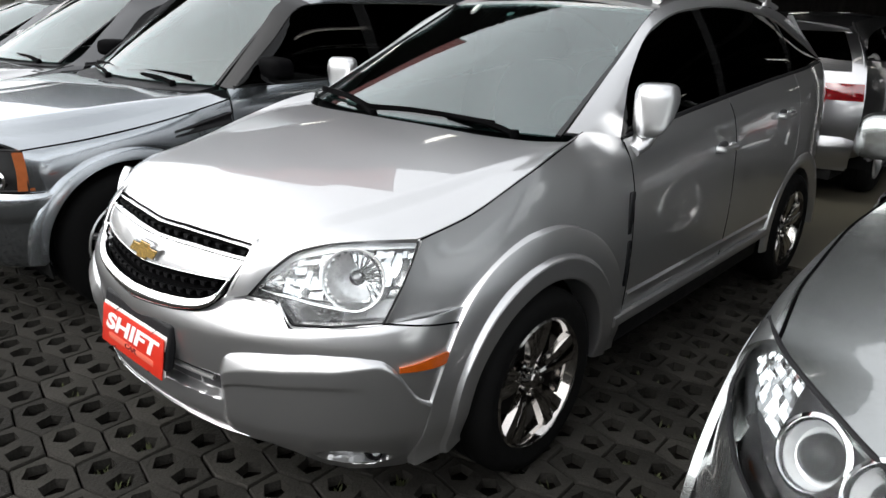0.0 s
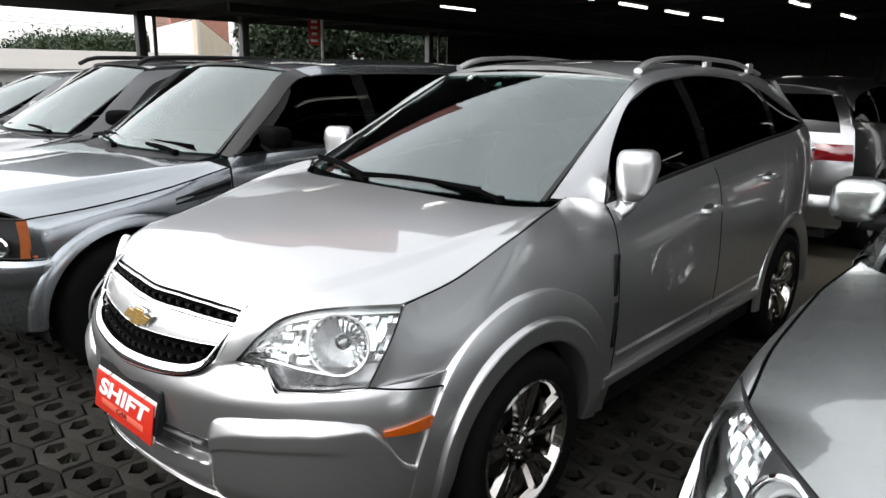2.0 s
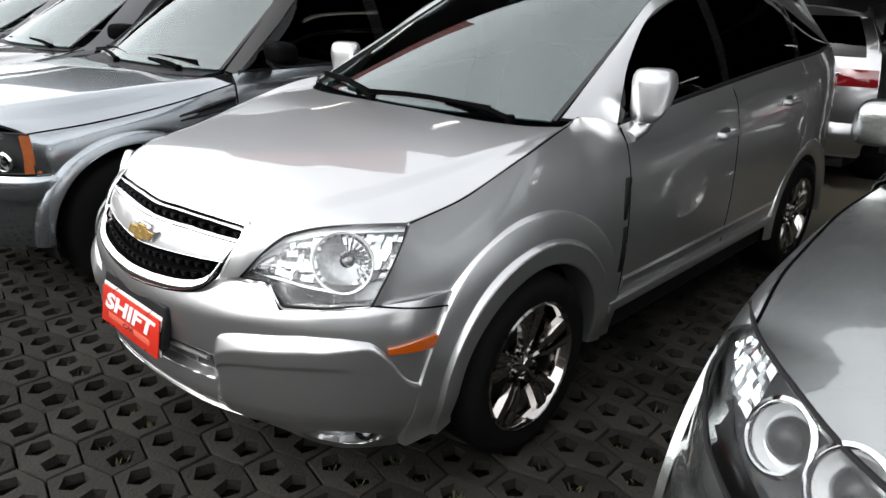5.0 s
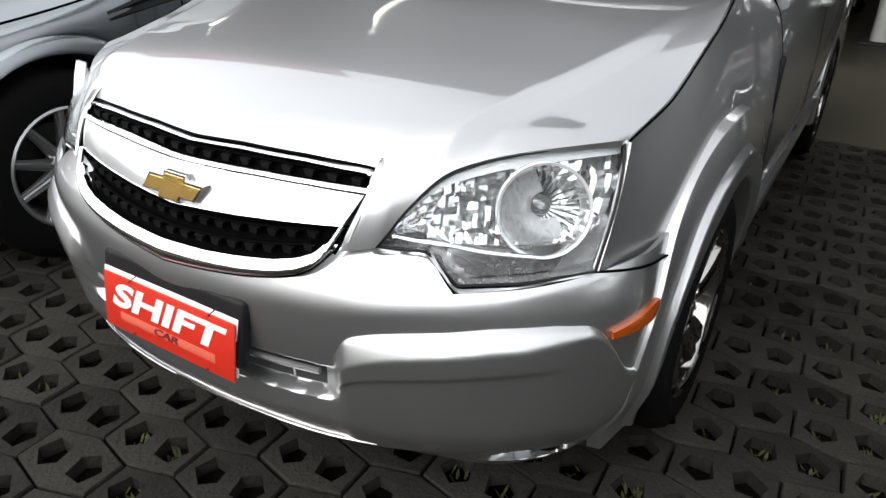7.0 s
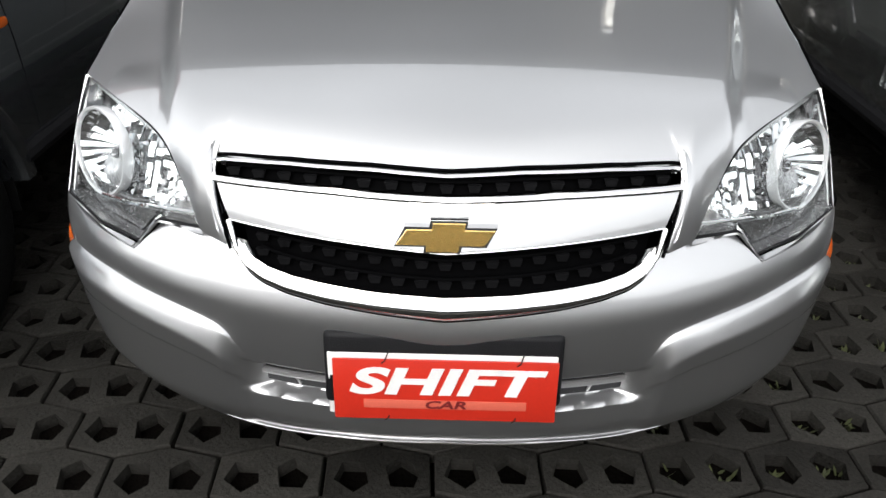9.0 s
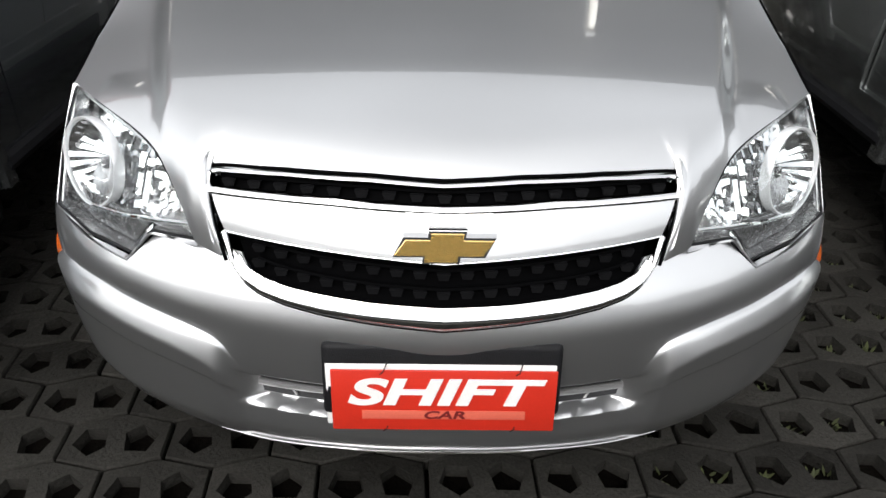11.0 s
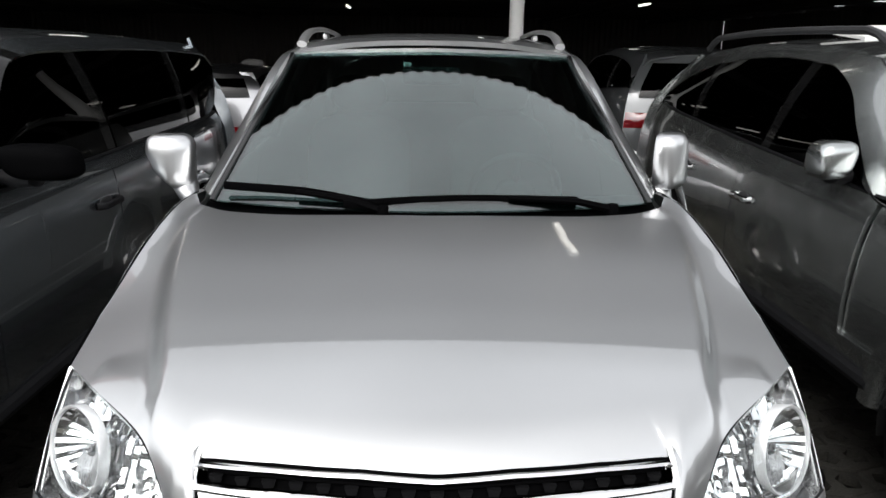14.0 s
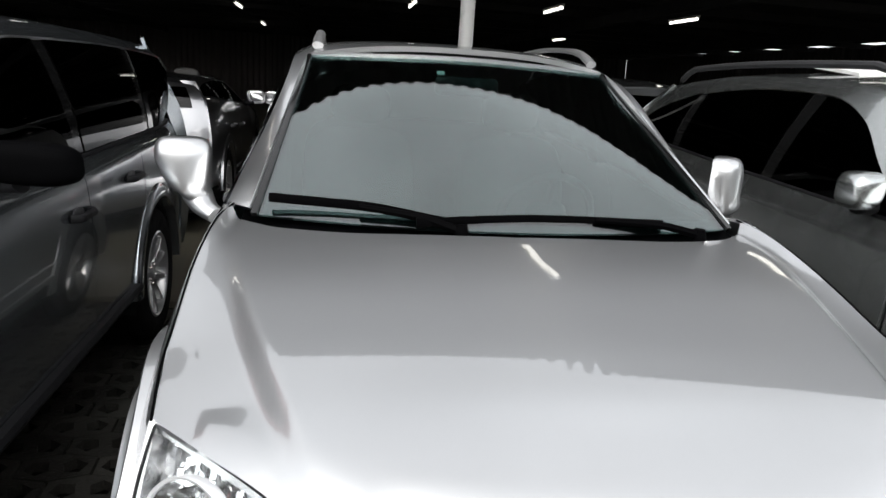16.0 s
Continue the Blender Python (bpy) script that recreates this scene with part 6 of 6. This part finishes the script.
def post(x, y, r, material, label, square=False, z=ROOF_Z - 0.04):
    t = thing("steel_post", label, "post", "hall posts")
    bm = B()
    if square:
        block(bm, (2 * r, 2 * r, z), Matrix.Translation((0, 0, z / 2)), 0.01)
    else:
        lathe(bm, [(r, 0), (r, z)], 20, Matrix.Rotation(radians(-90), 4, "Y"))
    part("shaft", bm, material, t)
    part("foot_plate", block(B(), (4 * r, 4 * r, 0.02), Matrix.Translation((0, 0, 0.01)), 0.003), STEEL, t)
    part("head_plate", block(B(), (3.4 * r, 3.4 * r, 0.02), Matrix.Translation((0, 0, z - 0.0)), 0.003), STEEL, t)
    t.location = (x, y, 0)


post(1.03, 7.75, 0.085, SIGN_WHITE, "round pale painted steel post behind the car")
for y, sq in ((9.5, True), (9.95, False), (13.1, True), (22.3, True), (22.9, False)):
    post(HALL_X0 + 0.15, y, 0.13 if sq else 0.06, POST_GREY if y > 10 else STEEL, "grey steel post at the open side of the hall", sq)
TUBE_GLOW = glow("fluorescent_white", (1.0, 0.97, 0.9), 5.0)


def batten(x, y, length=1.35):
    t = thing("fluorescent_light", "lit fluorescent batten hanging under the dark roof", "light", "hall lights")
    bm = B()
    block(bm, (0.09, length, 0.05), Matrix.Translation((0, 0, 0.06)), 0.008)
    part("batten_body", bm, SIGN_WHITE, t)
    part("light_tube", tube(B(), [(0, -length / 2 + 0.03, 0), (0, length / 2 - 0.03, 0)], 0.028, 10), TUBE_GLOW, t)
    for q in (-0.4, 0.4):
        part("hanger", tube(B(), [(0, q * length, 0.08), (0, q * length, (0.20 if y > 9 else 0.20 + 0.10 * (9 - y)))], 0.006, 6), STEEL, t)
    t.location = (x, y, 3.18)


for x, ys in ((-10.1, (6.2, 13.1)), (-6.15, (5.4, 12.3, 14.7, 17.0, 19.3)), (-3.0, (4.9, 16.2, 20.2, 27.5)), (1.3, (4.7, 16.2)), (4.25, (5.2, 15.0)), (7.3, (6.0, 15.0, 24.0)), (-8.9, (19.0, 23.3, 27.5, 32.0))):
    for y in ys:
        batten(x, y)


# ---- beyond the hall ----
def leafy(name, label, x, y, h, w, seed, trunk_h, leaf, n_clump=60, per=60, size=0.28):
    rng = np.random.default_rng(seed)
    t = thing(name, label, "tree", "trees beyond the lot")
    bm = B()
    tube(bm, spline([(0, 0, 0), (0.1, 0.05, trunk_h * 0.5), (0.0, 0.1, trunk_h), (0.1, 0, h * 0.8)], 12), np.linspace(h * 0.035, h * 0.008, 12), 8)
    for k in range(7):
        a = rng.uniform(0, 6.28)
        z0 = trunk_h + (h - trunk_h) * rng.uniform(0.0, 0.5)
        tube(bm, spline([(0, 0, z0), (w * 0.25 * math.cos(a), w * 0.25 * math.sin(a), z0 + h * 0.08), (w * 0.42 * math.cos(a), w * 0.42 * math.sin(a), z0 + h * 0.2)], 7), np.linspace(h * 0.014, h * 0.004, 7), 6)
    part("trunk", bm, BARK, t)
    c = rng.normal(0, 1, (n_clump, 3))
    c /= np.linalg.norm(c, axis=1, keepdims=True)
    c *= rng.uniform(0.3, 1, (n_clump, 1)) ** 0.5
    c = c * (w / 2, w / 2, (h - trunk_h) / 2) + (0, 0, (h + trunk_h) / 2)
    vs, fs = [], []
    for q in c:
        p = q + rng.normal(0, 1, (per, 3)) * (w * 0.07)
        for a in p:
            u, v = rng.normal(0, 1, 3), rng.normal(0, 1, 3)
            u /= np.linalg.norm(u)
            v -= u * (u @ v)
            v /= np.linalg.norm(v)
            i = len(vs)
            sz = size * rng.uniform(0.6, 1.3)
            vs += [a - u * sz, a - v * sz * 0.5, a + u * sz, a + v * sz * 0.5]
            fs.append((i, i + 1, i + 2, i + 3))
    me = bpy.data.meshes.new("crown")
    me.from_pydata([tuple(map(float, v)) for v in vs], [], fs)
    me.materials.append(leaf)
    ob = new("crown", me)
    ob.parent = t
    t.location = (x, y, 0)


BARK = mat("bark", (0.08, 0.065, 0.05), 0.9, 0, 0, 0.3, 10)
LEAF = mat("dark_leaves", (0.022, 0.038, 0.016), 0.6, 0, 0, 0.25, 1.0, rand=0.8)
LEAF2 = mat("hedge_leaves", (0.028, 0.048, 0.018), 0.6, 0, 0, 0.25, 1.0, rand=0.8)
CREAM = mat("cream_render", (0.72, 0.62, 0.48), 0.9, 0, 0, 0.08, 1.0)
WHITE_WALL = mat("white_render", (0.8, 0.78, 0.74), 0.9, 0, 0, 0.06, 1.0)
BRICK = mat("red_brick_wall", (0.42, 0.20, 0.15), 0.9, 0, 0, 0.15, 2.0)
GREY_WALL = mat("grey_render", (0.42, 0.43, 0.42), 0.9, 0, 0, 0.1, 1.0)
ROOF_PALE = mat("pale_fibre_roof", (0.30, 0.285, 0.265), 0.85, 0, 0, 0.08, 0.6)


def far(az, dist):
    a = radians(az)
    return 2.2 - dist * math.sin(a), -0.83 + dist * math.cos(a)


def aim(az):
    return radians(az)


# low grey wall with a pale roof, along the street side
shed = thing("low_shed", "long low grey shed with a pale shallow roof", "building")
x0, y0_ = far(72, 34)
bm = B()
block(bm, (24, 6, 1.55), Matrix.Translation((0, 0, 0.775)), 0)
part("wall", bm, GREY_WALL, shed)
net = np.array([[(-12.4, -3.4, 1.5), (-12.4, 0, 2.25), (-12.4, 3.4, 1.5)], [(7.0, -3.4, 1.5), (6.0, 0, 2.25), (7.0, 3.4, 1.5)], [(12.6, -3.4, 1.45), (12.0, 0, 1.7), (12.6, 3.4, 1.45)]])
part("roof", shell(B(), net, 0.08, mid=(0, 0, -3)), ROOF_PALE, shed, "pale fibre-cement roof")
shed.matrix_basis = Matrix.Translation((x0, y0_, 0)) @ Matrix.Rotation(aim(72) , 4, "Z")
fence = thing("dark_fence", "low dark picket fence before the shed", "fence")
fx, fy = far(74, 15)
for i in range(40):
    part("picket", block(B(), (0.06, 0.03, 1.32), Matrix.Translation((-3 + i * 0.12, 0, 0.66)), 0.006), STEEL, fence)
for z in (0.3, 1.2):
    part("rail", block(B(), (4.9, 0.03, 0.05), Matrix.Translation((-0.6, 0.03, z)), 0.005), STEEL, fence)
fence.matrix_basis = Matrix.Translation((fx, fy, 0)) @ Matrix.Rotation(aim(74), 4, "Z")
# gabled building with white front and cream side
bld = thing("gabled_building", "white and cream gabled building with a small annex", "building")
D_ = 52
u0, u1, u2 = np.array(far(64.3, D_)), np.array(far(61.0, D_ - 2)), np.array(far(58.6, D_ + 6))


def wall_quad(name, a, b, h0, h1, material, parent, thick=0.3):
    net = np.array([[(a[0], a[1], 0), (a[0], a[1], h0)], [(b[0], b[1], 0), (b[0], b[1], h1)]])
    return part(name, shell(B(), net, thick, mid=(-60, 40, 1)), material, parent)


wall_quad("front_wall", u0, u1, 4.0, 4.75, WHITE_WALL, bld)
wall_quad("side_wall", u1, u2, 4.75, 3.3, CREAM, bld)
net = np.array([[(u0[0], u0[1], 4.0), (u0[0] - 8, u0[1] + 5, 4.0)], [(u1[0], u1[1], 4.8), (u1[0] - 8, u1[1] + 5, 4.8)], [(u2[0], u2[1], 3.35), (u2[0] - 8, u2[1] + 5, 3.35)]])
part("roof", shell(B(), net, 0.15, mid=(-45, 30, 0)), mat("dark_tile_roof", (0.13, 0.09, 0.07), 0.9, 0, 0, 0.2, 1.0), bld)
v0, v1 = np.array(far(62.6, D_ - 5)), np.array(far(59.4, D_ - 5))
wall_quad("annex", v0, v1, 1.75, 1.75, mat("annex_render", (0.5, 0.47, 0.4), 0.9, 0, 0, 0.1, 1.0), bld, 1.0)
win = (u1 + (u2 - u1) * 0.72)
w2 = (u1 + (u2 - u1) * 0.95)
net = np.array([[(win[0] + 0.06, win[1] - 0.06, 1.0), (win[0] + 0.06, win[1] - 0.06, 2.7)], [(w2[0] + 0.06, w2[1] - 0.06, 1.0), (w2[0] + 0.06, w2[1] - 0.06, 2.6)]])
part("side_door", shell(B(), net, 0.05, mid=(-60, 40, 1)), WHITE_WALL, bld)
brk = thing("brick_house", "red brick block with small dark windows behind the gable", "building")
b0, b1, b2 = np.array(far(63.9, 75)), np.array(far(62.9, 72)), np.array(far(58.9, 76))
wall_quad("wall", b0, b1, 7.1, 7.3, mat("dark_brick", (0.25, 0.15, 0.12), 0.9, 0, 0, 0.15, 2), brk)
wall_quad("wall", b1, b2, 7.4, 7.2, BRICK, brk)
for f0, f1, z0, z1 in ((0.12, 0.26, 6.2, 6.6), (0.5, 0.62, 5.9, 6.7), (0.78, 0.84, 6.3, 6.6)):
    a, b = b1 + (b2 - b1) * f0, b1 + (b2 - b1) * f1
    net = np.array([[(a[0] + 0.2, a[1] - 0.15, z0), (a[0] + 0.2, a[1] - 0.15, z1)], [(b[0] + 0.2, b[1] - 0.15, z0), (b[0] + 0.2, b[1] - 0.15, z1)]])
    part("window", shell(B(), net, 0.1, mid=(-80, 60, 1)), GREY_PLASTIC, brk)
# trees: low wooded hill at left, tall park trees to the right of the buildings
for i, (az, d, h, w) in enumerate(((73.5, 60, 3.0, 6), (71.6, 58, 3.6, 6), (70.2, 62, 4.6, 7), (68.8, 60, 4.5, 6), (67.4, 62, 4.8, 7), (66.2, 60, 4.6, 6), (65.2, 64, 5.0, 6))):
    x, y = far(az, d)
    leafy("broadleaf_tree", "dense green tree on the skyline", x, y, h * 0.72, w, 10 + i, 0.8, LEAF2, 80, 210, 0.14)
for i, (az, d, h, w) in enumerate(((56.9, 60, 8, 3.0), (55.4, 40, 8.5, 4), (54.2, 46, 8, 5), (52.6, 40, 8, 5), (50.8, 44, 9, 5.5), (49.2, 40, 8.5, 5), (47.6, 46, 9, 5.5), (46.2, 40, 8, 5), (44.6, 52, 7, 5), (42.8, 48, 4, 4), (41.5, 50, 4, 4))):
    x, y = far(az, d)
    leafy("park_tree", "dark shady tree beyond the open side", x, y, h, w, 40 + i, h * 0.22, LEAF, 80, 170, 0.14)
for i, az in enumerate((55, 52, 49, 46, 43.5)):
    x, y = far(az, 37)
    leafy("street_shrub", "low green shrub along the street", x, y, 1.9, 3.6, 70 + i, 0.2, LEAF2, 30, 90, 0.08)
# red banner on a white pole
fl = thing("banner_sign", "red banner with pale print on a white pole", "sign")
bx, by = far(51.9, 26)
part("pole", lathe(B(), [(0.05, 0), (0.05, 3.6)], 12, Matrix.Rotation(radians(-90), 4, "Y")), SIGN_WHITE, fl)
part("banner", block(B(), (0.40, 0.02, 0.95), Matrix.Translation((-0.27, 0, 2.95)), 0.004), SIGN_RED, fl)
for z, w in ((3.25, 0.2), (3.05, 0.22), (2.85, 0.18), (2.62, 0.26)):
    part("print_bar", block(B(), (w, 0.026, 0.09), Matrix.Translation((-0.27, 0, z)), 0.003), SIGN_WHITE, fl)
fl.matrix_basis = Matrix.Translation((bx, by, 0)) @ Matrix.Rotation(aim(51.9), 4, "Z")
for k in range(2):
    a, b = np.array((*far(80, 45), 4.0 + 0.4 * k)), np.array((*far(60.5 + 2 * k, 75), 5.4 + 0.3 * k))
    mid_ = (a + b) / 2 - np.array((0, 0, 0.3))
    tagged(part("overhead_wire", tube(B(), spline([a, mid_, b], 16), 0.014, 5), STEEL), "thin overhead street wire", "wire", "street wires")

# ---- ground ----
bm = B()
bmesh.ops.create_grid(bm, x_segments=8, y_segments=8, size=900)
# dark soil, coloured down to near black to carry the shade in the holes
ground = tagged(part("ground", bm, mat("hole_shade_soil", (0.0035, 0.003, 0.0025), 0.95, 0, 0, 0.4, 3.0, 0.006, 60, spec=0.02)), "dark bare soil under the pavers, hole shade in its colour", "ground", kind="structure")
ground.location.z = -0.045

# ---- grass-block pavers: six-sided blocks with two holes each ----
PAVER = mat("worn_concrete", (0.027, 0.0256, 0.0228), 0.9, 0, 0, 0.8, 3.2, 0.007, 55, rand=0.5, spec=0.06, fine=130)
PW, PITCH, SIDE_, APEX = 0.28, 0.165, 0.125, 0.04


def paver_bm(bm, m, simple=False):
    """One block: outer six-sided ring, two five-sided holes, a chamfered top."""
    g = 0.004
    hw, hs = PW / 2 - g, SIDE_ / 2 - g * 0.3
    top = [(-hw, -hs), (0, -hs - APEX + g), (hw, -hs), (hw, hs), (0, hs + APEX - g), (-hw, hs)]
    h1 = [(-0.112, -0.014), (-0.059, -0.055), (-0.020, -0.024), (-0.034, 0.039), (-0.093, 0.043)]
    h2 = [(-x, -y) for x, y in h1]
    V = lambda p, z: bm.verts.new(m @ Vector((p[0], p[1], z)))
    o_t = [V((x * 0.975, y * 0.96), 0.0) for x, y in top]
    o_m = [V(p, -0.007) for p in top]
    o_b = [V(p, -0.05) for p in top]
    a_t, b_t = [V(p, 0.0) for p in h1], [V(p, 0.0) for p in h2]
    a_b, b_b = [V((p[0] * 1.0, p[1]), -0.05) for p in h1], [V(p, -0.05) for p in h2]
    f = bm.faces.new
    for i in range(6):
        j = (i + 1) % 6
        f((o_b[i], o_b[j], o_m[j], o_m[i]))
        f((o_m[i], o_m[j], o_t[j], o_t[i]))
    for t_, b_ in ((a_t, a_b), (b_t, b_b)):
        for i in range(5):
            j = (i + 1) % 5
            f((t_[i], t_[j], b_[j], b_[i]))
    # top split down the middle: left half round hole a, right half round hole b
    a, b, o = a_t, b_t, o_t
    f((o[0], o[1], a[1], a[0]))
    f((o[1], a[2], a[1]))
    f((o[1], b[3], a[2]))
    f((o[5], o[0], a[0], a[4]))
    f((o[4], o[5], a[4], a[3]))
    f((o[4], a[3], b[2]))
    f((o[4], b[2], b[1]))
    f((o[3], o[4], b[1], b[0]))
    f((o[2], o[3], b[0], b[4]))
    f((o[1], o[2], b[4], b[3]))
    f((a[3], a[2], b[3], b[2]))


tilt = radians(2.7)
spots = []
for r_ in range(-26, 30):
    for c_ in range(-42, 40):
        x, y = (c_ + 0.5 * (r_ % 2)) * PW, r_ * PITCH
        X, Y = x * math.cos(tilt) - y * math.sin(tilt) - 0.02, x * math.sin(tilt) + y * math.cos(tilt) + 0.12
        if -9 < X < 6.5 and -3.6 < Y < 4.0:
            near = (-1.9 < X < 1.9 and -0.75 < Y < 0.75) or (0.85 < X < 1.7 and 0.7 < Y < 3.0)
            spots.append((near, X, Y, r_, c_))
rng = random.Random(4)
near = sorted([q for q in spots if q[0]], key=lambda q: abs(q[1]) + abs(q[2] - 0.2))
keep, rest = near[:290], near[290:] + [q for q in spots if not q[0]]
bm = B()
paver_bm(bm, Matrix.Identity(4))
me = bpy.data.meshes.new("paver")
bm.to_mesh(me)
bm.free()
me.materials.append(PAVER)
pav = thing("pavement", "worn grey concrete grass pavers with open holes", "pavement", kind="structure")


def lay(q):
    return Matrix.Translation((q[1] + rng.uniform(-0.002, 0.002), q[2] + rng.uniform(-0.002, 0.002), rng.uniform(-0.006, 0.0))) @ Euler((rng.uniform(-0.012, 0.012), rng.uniform(-0.012, 0.012), tilt + rng.uniform(-0.012, 0.012))).to_matrix().to_4x4()


for q in keep:
    ob = new("paver", me)
    ob.parent = pav
    ob.matrix_basis = lay(q)
one = np.array([v.co for v in me.vertices])
faces = [tuple(p.vertices) for p in me.polygons]
vs, fs = [], []
for q in rest:
    m = np.array(lay(q))
    k = len(vs)
    vs.extend((one @ m[:3, :3].T + m[:3, 3]).tolist())
    fs.extend(tuple(i + k for i in f) for f in faces)
me2 = bpy.data.meshes.new("far_pavers")
me2.from_pydata(vs, [], fs)
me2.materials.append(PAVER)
ob = tagged(new("far_pavers", me2), kind="stuff")
ob.parent = pav
# plain concrete beyond the pavers
bm = B()
for x0_, x1_, y0_, y1_ in ((-60, 40, 4.08, 60), (-60, -9.1, -40, 4.08), (6.6, 40, -40, 4.08), (-9.1, 6.6, -40, -3.7)):
    block(bm, (x1_ - x0_, y1_ - y0_, 0.04), Matrix.Translation(((x0_ + x1_) / 2, (y0_ + y1_) / 2, -0.024)), 0)
tagged(part("floor", bm, mat("yard_concrete", (0.065, 0.059, 0.042), 0.7, 0, 0, 0.2, 0.7, 0.002, 40)), "plain worn concrete yard floor", "floor", kind="structure")
# weeds and dead leaves in the holes
weed_v, weed_f = [], []
rw = np.random.default_rng(7)
for q in keep + rest[:900]:
    if rw.random() > (0.5 if q[1] > 0.3 else 0.15):
        continue
    for hx in (-0.062, 0.062):
        for _ in range(rw.integers(4, 15)):
            a = rw.uniform(0, 6.28)
            b0 = np.array((q[1] + hx + rw.normal(0, 0.016), q[2] + rw.normal(0, 0.016), -0.045))
            tip = b0 + np.array((math.cos(a) * 0.018, math.sin(a) * 0.018, rw.uniform(0.006, 0.04)))
            sd = np.array((-math.sin(a), math.cos(a), 0)) * 0.0032
            i = len(weed_v)
            weed_v += [tuple(b0 - sd), tuple(b0 + sd), tuple((b0 + tip) / 2 + sd * 1.6), tuple(tip), tuple((b0 + tip) / 2 - sd * 1.6)]
            weed_f.append((i, i + 1, i + 2, i + 3, i + 4))
me3 = bpy.data.meshes.new("weeds")
me3.from_pydata([tuple(map(float, v)) for v in weed_v], [], weed_f)
me3.materials.append(mat("weed_leaves", (0.045, 0.052, 0.018), 0.8, 0, 0, 0.6, 5.0, rand=1.0))
tagged(new("weeds", me3), "small weeds and leaves growing in the paver holes", "weeds", kind="stuff")
